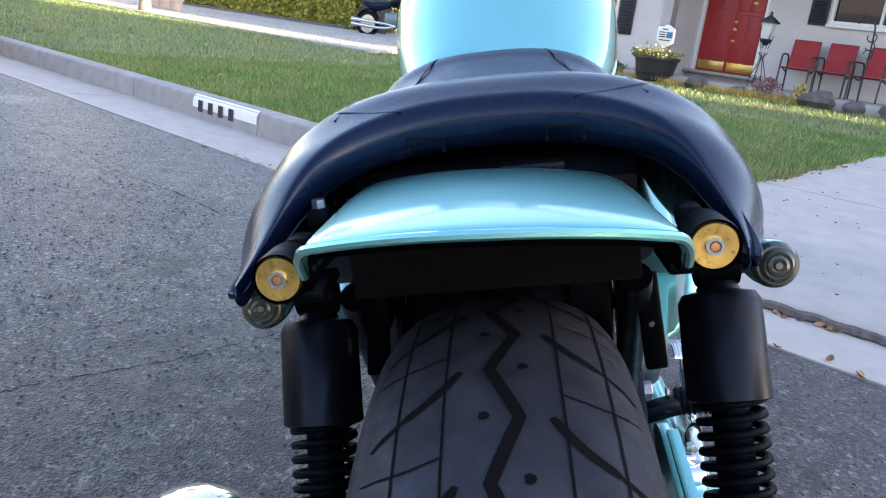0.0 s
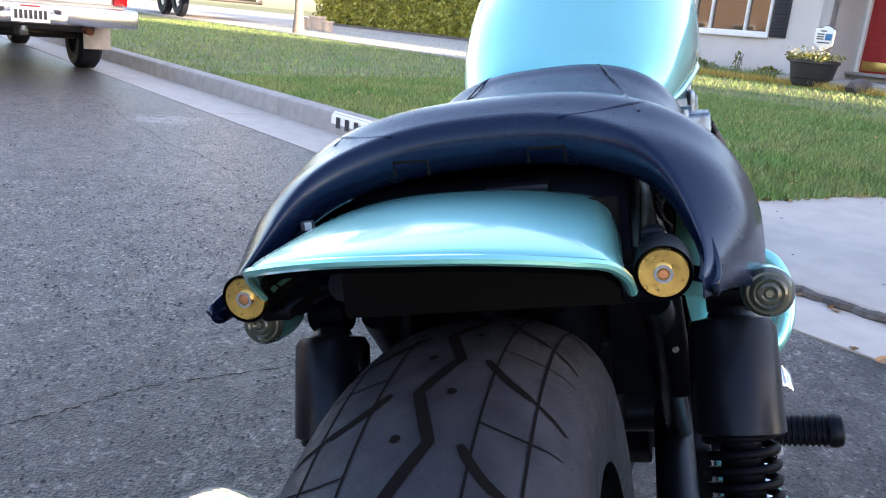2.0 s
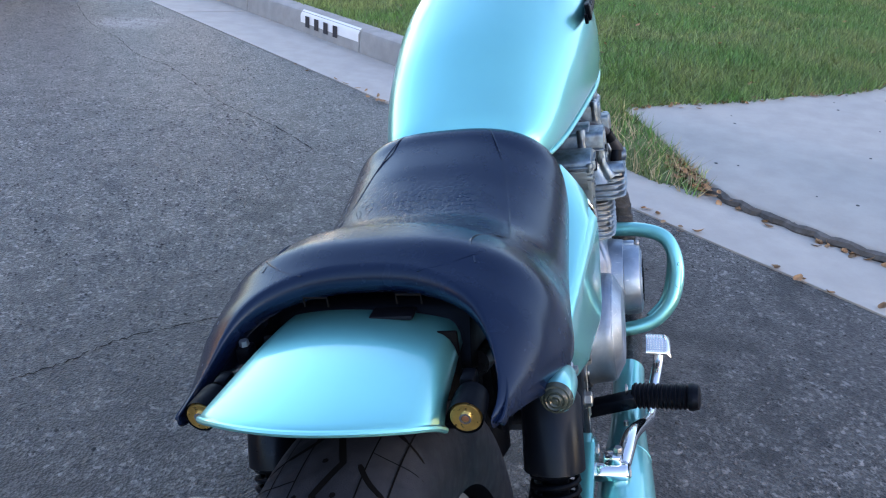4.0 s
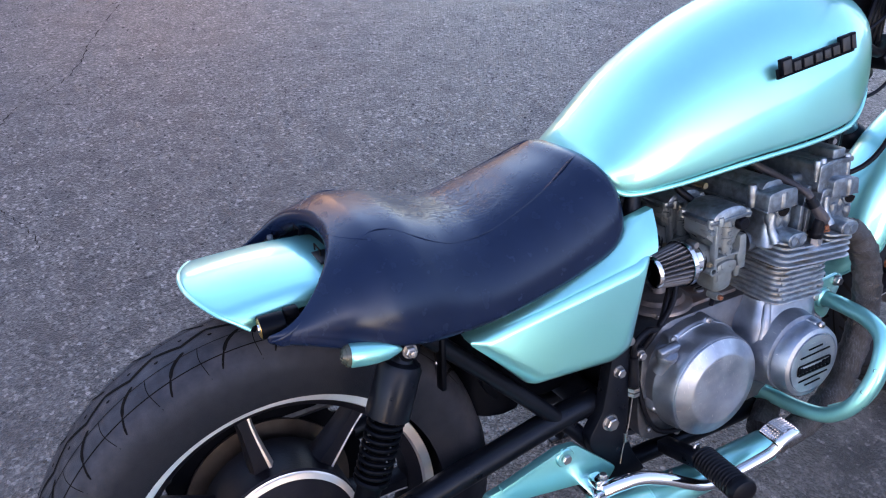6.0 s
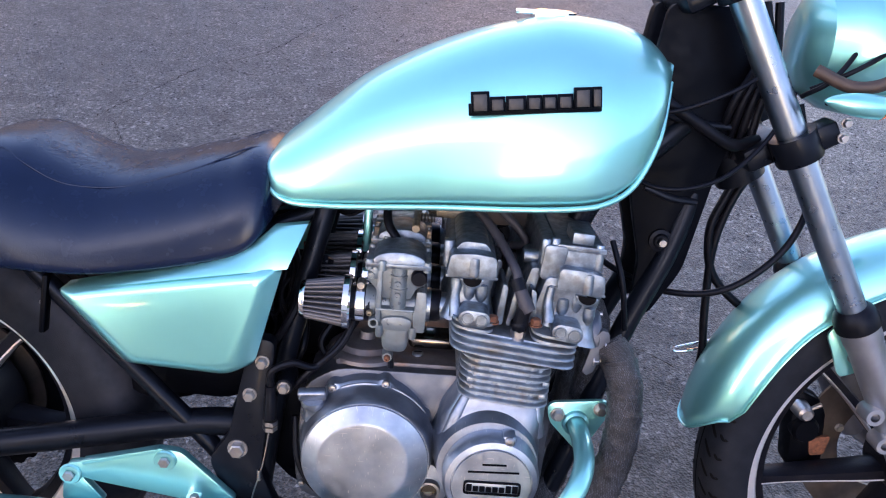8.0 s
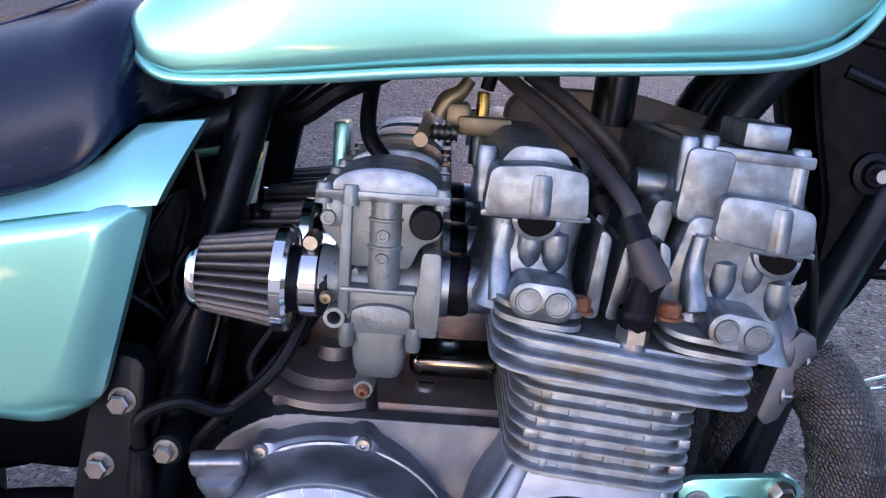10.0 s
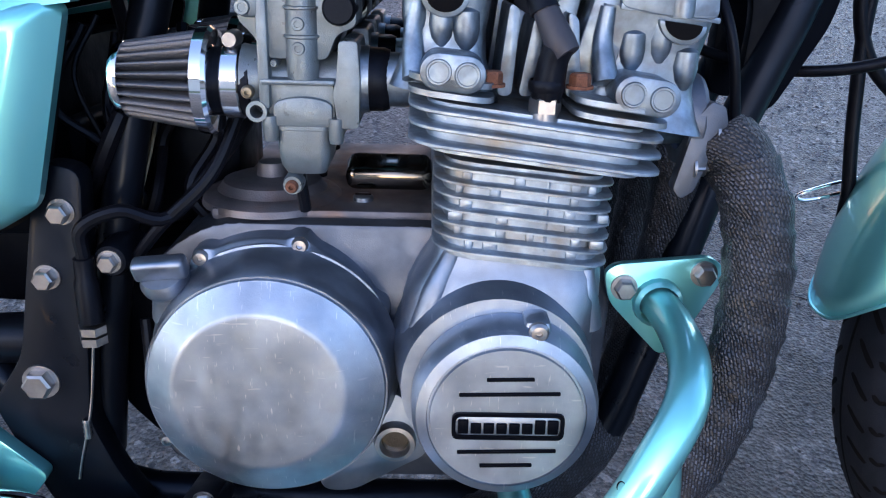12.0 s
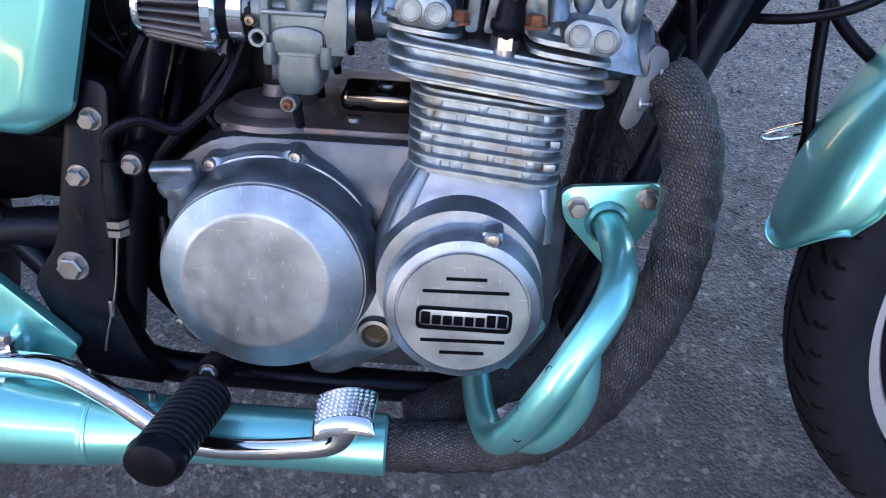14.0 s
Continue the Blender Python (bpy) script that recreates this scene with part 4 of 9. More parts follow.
# ---- engine ----
OIL = mat("oil_behind_glass", (0.045, 0.028, 0.008), 0.08, coat=1.0, vary=0.4, scale=120)
def crankcase():
    out = rounded([(0.545, 0.35), (0.552, 0.30), (0.60, 0.285), (0.86, 0.285), (0.888, 0.33), (0.892, 0.45), (0.875, 0.495), (0.76, 0.498), (0.60, 0.498), (0.556, 0.47)], 0.02)
    bm = plate(out, -0.128, 0.118, 0.006)
    case = part("crankcase", bm, GRIME, bike, "dull oxidised aluminium crankcase")
    # stepped round top behind the cylinders
    bm = lathe([(0.054, 0.0), (0.053, 0.005), (0.049, 0.0085), (0.042, 0.0100), (0.0395, 0.0125), (0.037, 0.0165), (0.030, 0.0190), (0.012, 0.0200), (0.0105, 0.030), (0.0, 0.031)], (0.634, -0.070, 0.499), "z", 40)
    part("breather_cover", bm, RUSTY_CASE, case, "stepped round breather cover stained brown")
    bm = box((0.678, 0.0, 0.499), (0.165, 0.226, 0.010), 0.004)
    deck = part("upper_cover", bm, RUSTY_CASE, case, "dull brown-stained top cover with slotted plugs")
    for x, y in ((0.705, -0.085), (0.735, -0.030), (0.705, 0.030)):
        bm = lathe([(0.0, 0.0062), (0.0065, 0.0062), (0.0078, 0.0050), (0.0080, 0), (0, 0)], (x, y, 0.502), "z", 18)
        plug = part("slotted_plug", bm, ALU_CASE, deck)
        # slot not cut: its shade is a black bar on the plug
        part("slot", box((x, y, 0.5083), (0.012, 0.0022, 0.0012), 0.0), RECESS_SHADE, plug)
    bm = box((0.724, -0.066, 0.522), (0.066, 0.034, 0.020), 0.008, rot=(14, 0, 0), segs=4)
    part("starter_cover", bm, DARK_CHROME, case, "dulled chrome starter cover")
    bm = box((0.66, 0.02, 0.268), (0.16, 0.16, 0.05), 0.015)
    part("sump", bm, GRIME, case)
    # dark filler added where the road would show through
    part("sprocket_cover", plate(rounded([(0.500, 0.330), (0.540, 0.285), (0.600, 0.285), (0.590, 0.420), (0.560, 0.470), (0.500, 0.440)], 0.02), -0.085, 0.130, 0.004), SATIN, case, "black block added to close the gap beside the clutch cover")
    # neck below the barrel, ribbed
    bm = bmesh.new()
    rings = []
    for z, x0, x1, y in ((0.425, 0.735, 0.872, -0.186), (0.445, 0.737, 0.873, -0.186), (0.462, 0.741, 0.875, -0.183), (0.478, 0.749, 0.876, -0.177), (0.489, 0.756, 0.875, -0.172), (0.497, 0.759, 0.872, -0.171)):
        o = rounded([(x0, y), (x1, y), (x1, 0.16), (x0, 0.16)], 0.030, 6)
        rings.append([(px, py, z) for px, py in o])
    loft(bm, rings)
    part("cylinder_base", bm, ALU_CASE, case, "cast cylinder base")
    # soft cast folds running down to the ignition housing
    for a, b, r in (((0.772, -0.164, 0.492), (0.752, -0.176, 0.440), 0.009), ((0.862, -0.163, 0.492), (0.868, -0.166, 0.440), 0.009)):
        part("fold", tube([a, ((a[0] + b[0]) / 2 - 0.002, (a[1] + b[1]) / 2 - 0.003, (a[2] + b[2]) / 2), b], [r * 0.7, r, r * 1.1], 14, 6), ALU_CASE, case)
    # lower right corner with oil sight glass
    bm = plate(rounded([(0.668, 0.330), (0.676, 0.284), (0.700, 0.284), (0.740, 0.308), (0.758, 0.318), (0.760, 0.345), (0.735, 0.372), (0.70, 0.372)], 0.010), -0.146, -0.10, 0.003)
    part("corner_boss", bm, ALU_CASE, case)
    bm = lathe([(0.0165, -0.142), (0.0162, -0.149), (0.0150, -0.1535), (0.0118, -0.1540), (0.0106, -0.152), (0.0104, -0.142)], (0.733, 0, 0.3315), "y", 28)
    part("sight_glass_ring", bm, STEEL, case)
    part("sight_glass", lathe([(0.0, -0.1475), (0.0106, -0.147), (0.0106, -0.14)], (0.733, 0, 0.3315), "y", 24), OIL, case, "amber oil sight glass")
    for x, z in ((0.749, 0.318), (0.681, 0.292), (0.558, 0.326), (0.7285, 0.3565), (0.615, 0.300)):
        part("screw", screw((x, -0.140, z), 0.0052), STEEL, case)
    return case


def clutch_cover():
    cx, cz = 0.6465, 0.3985
    bolts = [(0.50, 0.0850), (1.36, 0.0925), (2.13, 0.0940), (3.50, 0.0890), (4.30, 0.0885), (5.35, 0.0890)]

    def reach(a):
        r = float(np.interp(a, [0, 0.50, 1.36, 2.13, 2.75, 3.5, 6.283], [0.0855, 0.0860, 0.0945, 0.0955, 0.0880, 0.0850, 0.0855]))
        for b, at_r in bolts:
            dlt = (a - b + math.pi) % (2 * math.pi) - math.pi
            r = max(r, r + (at_r + 0.0065 - r) * math.exp(-(dlt / 0.085) ** 4))
        return r
    angs = [2 * math.pi * k / 128 for k in range(128)]
    rings = []
    for y, f in ((-0.112, 0.0), (-0.142, 0.0), (-0.1450, 0.03), (-0.1470, 0.10)):
        rings.append([(cx + (reach(a) * (1 - f) + 0.0835 * f) * math.cos(a), y, cz + (reach(a) * (1 - f) + 0.0835 * f) * math.sin(a)) for a in angs])
    for y, r in ((-0.1500, 0.0905), (-0.1560, 0.0880), (-0.1660, 0.0862), (-0.1780, 0.0847), (-0.1860, 0.0836), (-0.1876, 0.0826), (-0.1876, 0.0780)):
        rings.append([(cx + r * math.cos(a), y, cz + r * math.sin(a)) for a in angs])
    bm = bmesh.new()
    loft(bm, rings)
    ob = part("clutch_cover", bm, ALU_CASE, bike, "round aluminium clutch cover with a brushed dome", 34)
    # the flat face sits a little off the centre of its skirt
    rings = []
    for r, y, f in ((0.0814, -0.182, 0.0), (0.0814, -0.1885, 0.0), (0.0806, -0.1900, 0.02), (0.0788, -0.1910, 0.08), (0.0690, -0.1965, 0.50), (0.0602, -0.2015, 0.90), (0.0582, -0.2024, 1.0), (0.0555, -0.2028, 1.0), (0.0300, -0.2031, 1.0), (0.0040, -0.2032, 1.0)):
        rings.append([(cx - 0.003 * f + r * math.cos(a), y, cz + 0.0035 * f + r * math.sin(a)) for a in angs])
    bm = bmesh.new()
    loft(bm, rings)
    part("dome", bm, ALU_POL, ob, "scuffed polished aluminium dome", 24)
    for a, r in bolts:
        x, z = cx + r * math.cos(a), cz + r * math.sin(a)
        part("screw", screw((x, -0.1462, z), 0.0060), STEEL, ob)
    # cast webs between the screw ears
    for a0, a1 in ((0.62, 1.26), (1.46, 2.04), (2.22, 2.75)):
        pts = [(cx + 0.0900 * math.cos(a0 + (a1 - a0) * k / 8), -0.1490, cz + 0.0900 * math.sin(a0 + (a1 - a0) * k / 8)) for k in range(9)]
        part("web", tube(pts, [0.0012] + [0.0022] * 7 + [0.0012], 8, 2), ALU_CASE, ob)
    # oil filler: a tapered spout with a wedge grip on its cap
    bm = lathe([(0.0, 0.0), (0.0185, 0.0), (0.0140, 0.014), (0.0130, 0.022), (0.0165, 0.026), (0.0172, 0.031), (0.0150, 0.036), (0.0, 0.037)], (0, 0, 0), "z", 32)
    bm.transform(Matrix.Translation((0.577, -0.146, 0.438)) @ Euler((radians(24), radians(-6), 0)).to_matrix().to_4x4())
    cap = part("oil_filler_cap", bm, ALU_CASE, ob, "cast aluminium oil filler spout with a grip cap")
    bm = box((0, 0, 0.042), (0.037, 0.013, 0.016), 0.0035, segs=3)
    bm.transform(Matrix.Translation((0.577, -0.146, 0.438)) @ Euler((radians(24), radians(-6), 0)).to_matrix().to_4x4())
    part("grip", bm, ALU_CASE, cap)
    return ob


def ignition_cover():
    cx, cz = 0.803, 0.410
    bm = lathe([(0.0, -0.10), (0.074, -0.10), (0.0735, -0.140), (0.0715, -0.156), (0.0685, -0.172), (0.0660, -0.190), (0.0645, -0.202), (0.0, -0.204)], (cx, 0, cz), "y", 72)
    body = part("ignition_cover", bm, ALU_POL, bike, "round aluminium ignition cover with ribbed face and badge", 24)
    bm = lathe([(0.0600, -0.200), (0.0615, -0.203), (0.0610, -0.220), (0.0580, -0.228), (0.0515, -0.2305), (0.051, -0.229), (0.0495, -0.229), (0.049, -0.2315), (0.0, -0.2315)], (cx + 0.004, 0, cz - 0.006), "y", 72)
    part("face", bm, ALU_POL, body, "worn grey face with raised bars", 24)
    y = -0.2315
    for dz, w in ((0.031, 0.030), (0.0205, 0.064), (-0.0215, 0.064), (-0.032, 0.034)):
        part("bar", box((cx + 0.005, y - 0.0003, cz - 0.008 + dz), (w, 0.0030, 0.0022), 0.0006, rot=(0, -1.5, 0)), SATIN, body, "dark painted groove bar")
    bm = bmesh.new()
    o = rounded([(-0.036, -0.0095), (0.036, -0.0095), (0.036, 0.0095), (-0.036, 0.0095)], 0.005)
    i = rounded([(-0.0335, -0.0072), (0.0335, -0.0072), (0.0335, 0.0072), (-0.0335, 0.0072)], 0.004)
    c0 = (cx + 0.005, cz - 0.0105)
    loft(bm, [[(c0[0] + a, y + 0.001, c0[1] + b) for a, b in o], [(c0[0] + a, y - 0.0022, c0[1] + b) for a, b in o], [(c0[0] + a, y - 0.0022, c0[1] + b) for a, b in i], [(c0[0] + a, y + 0.001, c0[1] + b) for a, b in i]], caps=False)
    part("badge_frame", bm, SATIN, body)
    bd = part("badge", box((c0[0], y - 0.0002, c0[1]), (0.0655, 0.0016, 0.0132), 0.0006), ALU_POL, body, "recessed badge field with dark blocks")
    for k in range(8):
        h = 0.0098 if k in (0, 6, 7) else 0.0072
        part("block", box((c0[0] - 0.0287 + 0.0082 * k, y - 0.0012, c0[1] - 0.0049 + h / 2), (0.0068, 0.003, h), 0.0006), SATIN, bd)
    part("screw", screw((0.8245, -0.2230, 0.4625), 0.0065), STEEL, body)
    bm = box((0.8245, -0.208, 0.4600), (0.018, 0.028, 0.016), 0.005)
    part("screw_boss", bm, ALU_POL, body)
    for x, z in ((0.861, 0.385),):
        part("lug", box((x, -0.15, z), (0.012, 0.06, 0.03), 0.004), ALU_POL, body)
    part("drain_plug", hex_bolt((0.803, -0.17, 0.342), 0.0075, 0.012, "z", -1), RUST, body)
    return body


def fin_stack(name, label, mat_, zs, x0, x1, y0, y1, thick, slope, deep):
    """A block of fins, each a rounded plate of its own; slope tips them forward."""
    xm = (x0 + x1) / 2
    core = bmesh.new()
    o = rounded([(x0 + deep, y0 + deep), (x1 - deep, y0 + deep), (x1 - deep, y1 - deep), (x0 + deep, y1 - deep)], 0.02)
    loft(core, [[(px, py, zs[0] - 0.006 + slope * (px - xm)) for px, py in o], [(px, py, zs[-1] + 0.004 + slope * (px - xm)) for px, py in o]])
    ob = part(name, core, mat_, bike, label)
    for z in zs:
        bm = bmesh.new()
        out = rounded([(x0, y0), (x1, y0), (x1, y1), (x0, y1)], 0.024, 6)
        d = thick / 2
        loft(bm, [[(px, py, z + s + slope * (px - xm)) for px, py in ring] for s, ring in ((-d, [(xm + (px - xm) * 0.975, py * 0.985) for px, py in out]), (-d * 0.45, out), (d * 0.25, out), (d * 0.7, [(xm + (px - xm) * 0.992, py * 0.995) for px, py in out]), (d, [(xm + (px - xm) * 0.975, py * 0.985) for px, py in out]))])
        part("fin", bm, mat_, ob)
    return ob


def cylinders():
    b = fin_stack("cylinder_block", "finned aluminium cylinder block with brown heat stains", ALU_FIN, [0.4985 + 0.0090 * k for k in range(7)], 0.757, 0.874, -0.193, 0.170, 0.0036, -0.10, 0.0065)
    for y in (-0.195, -0.10, 0.0):
        part("rib", box((0.830, y + 0.013, 0.527), (0.008, 0.010, 0.056), 0.004), ALU_FIN, b)
    # cast stubs that bridge the gaps between fins, a different few in each gap
    q = random.Random(8)
    for k in range(6):
        z = 0.4985 + 0.0090 * (k + 0.5)
        for x in (0.776, 0.797, 0.815, 0.848, 0.862):
            if q.random() < 0.5:
                x += q.uniform(-0.005, 0.005)
                part("stub", box((x, -0.186, z - 0.10 * (x - 0.8155)), (q.uniform(0.005, 0.010), q.uniform(0.003, 0.006), 0.0062), 0.0014), ALU_FIN, b)
    h = fin_stack("cylinder_head", "aluminium twin-cam cylinder head with wide fins", ALU_FIN, [0.5690 + 0.0100 * k for k in range(3)], 0.741, 0.896, -0.215, 0.190, 0.0042, -0.12, 0.011)
    # short fins either side of the plug valley
    for z in (0.5985, 0.6065):
        for x0, x1 in ((0.741, 0.792), (0.838, 0.896)):
            xm = (x0 + x1) / 2
            o = rounded([(x0, -0.214), (x1, -0.214), (x1, 0.189), (x0, 0.189)], 0.018, 5)
            bm = bmesh.new()
            s = lambda px: -0.12 * (px - 0.8185)  # noqa: E731
            loft(bm, [[(px, py, z - 0.0017 + s(px)) for px, py in o], [(px, py, z + 0.0017 + s(px)) for px, py in o]])
            part("fin", bm, ALU_FIN, h)
    # towers below the cam covers
    for x0, x1, tilt in ((0.735, 0.790, 0.0), (0.848, 0.918, 0.0)):
        bm = bmesh.new()
        front = x0 > 0.8
        rings = []
        for z, g in ((0.594, 0.006), (0.604, 0.002), (0.618, -0.002), (0.634, -0.003), (0.648, -0.001), (0.662, 0.001)):
            dx = (0.004 * (z - 0.6) / 0.06) if front else 0.0
            o = rounded([(x0 - g + dx, -0.1855 - g), (x1 + g + dx, -0.1855 - g), (x1 + g + dx, 0.166 + g), (x0 - g + dx, 0.166 + g)], 0.014, 6)
            rings.append([(px, py, z - 0.14 * (px - 0.8185)) for px, py in o])
        loft(bm, rings)
        part("cam_tower", bm, ALU, h)
        for x, z, r in (((0.8747, 0.622, 0.0075), (0.8915, 0.628, 0.0070), (0.9080, 0.612, 0.0072)) if front else ((0.7440, 0.640, 0.0068), (0.7599, 0.634, 0.0072), (0.7745, 0.632, 0.0075))):
            r *= 1.15
            bm = lathe([(0.0, -0.007), (r * 0.45, -0.0050), (r * 0.85, 0.001), (r, 0.008), (r * 0.95, 0.018), (0, 0.024)], (x, -0.1795, z), "z", 20)
            part("bolt_column", bm, ALU, h)
        a = x0 + 0.010
        part("web", tube([(a, -0.183, 0.655), (a - 0.002, -0.184, 0.635), (a, -0.194, 0.612)], [0.005, 0.006, 0.008], 12, 6), ALU, h)
    # round plugs at the ends, in pairs, and rusty nuts in the valley
    part("valley_wall", plate(rounded([(0.822, 0.622), (0.837, 0.622), (0.8465, 0.671), (0.8345, 0.673)], 0.006), -0.168, 0.150, 0.004, segs=3), ALU, h)
    for x, z in ((0.7585, 0.6185), (0.7750, 0.6170), (0.8705, 0.6085), (0.8875, 0.6060)):
        bm = lathe([(0.0, -0.2148), (0.0056, -0.2148), (0.0060, -0.2154), (0.0070, -0.2154), (0.0075, -0.214), (0.0075, -0.17), (0, -0.17)], (x, 0, z), "y", 28)
        part("end_plug", bm, ALU, h)
    for (xa, za), (xb, zb) in (((0.7585, 0.6185), (0.7750, 0.6170)), ((0.8705, 0.6085), (0.8875, 0.6060))):
        o = [(xa + 0.0108 * math.cos(math.pi / 2 + math.pi * q / 10), za + 0.0108 * math.sin(math.pi / 2 + math.pi * q / 10)) for q in range(11)]
        o += [(xb + 0.0108 * math.cos(-math.pi / 2 + math.pi * q / 10), zb + 0.0108 * math.sin(-math.pi / 2 + math.pi * q / 10)) for q in range(11)]
        part("plug_web", plate(o, -0.2140, -0.17, 0.0012), ALU, h)
    for x, y in ((0.790, -0.198), (0.842, -0.198)):
        part("rusty_nut", hex_bolt((x, y, 0.609), 0.0065, 0.009, "z", 1), RUST, h)
    for y in (-0.160, -0.070, 0.045, 0.135):
        for x, tip, top in ((0.7985, 8, 0.050), (0.8115, 12, 0.042), (0.8400, -10, 0.046)):
            part("valley_fin", plate(rounded([(x - 0.0045, 0.602), (x + 0.0045, 0.602), (x + 0.0045 + tip * 0.0004, 0.602 + top), (x - 0.0020 + tip * 0.0004, 0.606 + top)], 0.004), y - 0.028, y + 0.030, 0.0015), ALU, h)
    part("slanted_wall", plate(rounded([(0.8335, 0.602), (0.862, 0.602), (0.874, 0.664), (0.852, 0.668)], 0.008), -0.183, 0.160, 0.005, segs=3), ALU, h)
    # spigots to the carburettors, exhaust ports
    for y in (-0.145, -0.050, 0.045, 0.140):
        part("inlet_spigot", lathe([(0.0, 0.0), (0.0175, 0.0), (0.0175, 0.03), (0.0, 0.03)], (0.722, y, 0.604), "x", 24), ALU, h)
        part("exhaust_port", lathe([(0.0, 0.0), (0.023, 0.0), (0.021, 0.04), (0.0, 0.04)], (0.885, y, 0.588), "x", 24), ALU, h)
    # valve covers: D-shaped ends with a lip, a boss and, below, a hollow's shade drawn in black
    def cover(outline, y0, y1, lip, gap, boss, label):
        cov = part("cam_cover", plate(rounded(outline, 0.0065, 5), y0, y1, 0.0042, segs=3), ALU, bike, label, 50)
        (xa, za), (xb, zb) = lip
        part("gasket_lip", plate(rounded([(xa, za - 0.0012), (xb, zb - 0.0012), (xb, zb + 0.0022), (xa, za + 0.0022)], 0.0012), y0 + 0.0004, y1 + 0.001, 0.0012), ALU, cov)
        gx, gz = gap
        tl = (zb - za) / (xb - xa)
        o = [(gx + 0.0112 * math.cos(math.pi + math.pi * q / 12), gz + 0.0095 * math.sin(math.pi + math.pi * q / 12) + tl * 0.0112 * math.cos(math.pi + math.pi * q / 12)) for q in range(13)]
        part("hollow", plate(o, y0 - 0.0022, y0 + 0.03), RECESS_SHADE, cov, "black half disc drawn as the shade of a hollow below the lip")
        o2 = [(gx + (px - gx) * 1.28, gz + (pz - gz) * 1.32) for px, pz in o]
        part("hollow_rim", plate(o2, y0 - 0.0012, y0 + 0.03, 0.0008), ALU, cov)
        bx, b0, b1 = boss
        bm = lathe([(0.0, b0 - 0.001), (0.0078, b0 - 0.001), (0.0082, b0 + 0.003), (0.0078, b1 - 0.004), (0.0070, b1 - 0.001), (0.0, b1)], (bx, y0 + 0.0052, 0), "z", 24)
        part("boss", bm, ALU, cov)
        part("bolt_head", lathe([(0.0, 0.0030), (0.0040, 0.0030), (0.0054, 0.0012), (0.0060, -0.006), (0, -0.006)], (bx, y0 + 0.0052, b1), "z", 18), ALU, cov)
        return cov
    inlet = cover([(0.7305, 0.6600), (0.7915, 0.6600), (0.7890, 0.6875), (0.7615, 0.6905), (0.7335, 0.6880)], -0.1875, 0.163, ((0.7295, 0.6605), (0.7925, 0.6600)), (0.7617, 0.6590), (0.7630, 0.6630, 0.6855), "cast aluminium cam cover with a rounded top")
    part("top_rise", plate(rounded([(0.7385, 0.686), (0.785, 0.686), (0.7765, 0.6975), (0.7480, 0.6985)], 0.006), -0.166, 0.14, 0.004, segs=3), ALU, inlet)
    for yy in (-0.155, 0.0, 0.12):
        part("corner_bolt", lathe([(0.0, 0.004), (0.0055, 0.004), (0.0068, 0.001), (0.0068, -0.03), (0, -0.03)], (0.7325, yy, 0.692), "z", 16), ALU, inlet)
    ex = cover([(0.8630, 0.6555), (0.8880, 0.6510), (0.9225, 0.6488), (0.9200, 0.6740), (0.8945, 0.6790), (0.8655, 0.6810)], -0.1895, 0.163, ((0.8640, 0.6552), (0.9232, 0.6482)), (0.9013, 0.6470), (0.9010, 0.6510, 0.6760), "cast aluminium cam cover with a rounded end")
    part("shoulder", plate(rounded([(0.8425, 0.6625), (0.8680, 0.6590), (0.8740, 0.7040), (0.8460, 0.7060)], 0.006), -0.1790, 0.160, 0.0035, segs=3), ALU, ex)
    part("upper_deck", plate(rounded([(0.8500, 0.672), (0.9190, 0.668), (0.9170, 0.7010), (0.8480, 0.7040)], 0.005), -0.174, 0.150, 0.003, segs=3), ALU, ex)
    part("lid", plate(rounded([(0.8600, 0.7000), (0.9200, 0.6970), (0.9200, 0.7040), (0.8610, 0.7070)], 0.002), -0.177, -0.03, 0.001), ALU, ex)
    for x, z in ((0.8475, 0.7090), (0.8590, 0.7105), (0.9130, 0.7060)):
        part("corner_bolt", lathe([(0.0, 0.002), (0.0046, 0.002), (0.0058, 0.000), (0.0060, -0.010), (0.0062, -0.030), (0.0, -0.031)], (x, -0.1700, z), "z", 18), ALU, ex)
    part("breather_box", box((0.8912, -0.150, 0.7135), (0.0270, 0.046, 0.0150), 0.0025, rot=(0, 3, 0)), ALU, ex, "square breather outlet")
    part("stay_stub", lathe([(0.0, 0.0), (0.009, 0.0), (0.009, 0.02), (0.006, 0.024), (0, 0.024)], (0.826, -0.14, 0.678), "x", 16), ALU, ex)


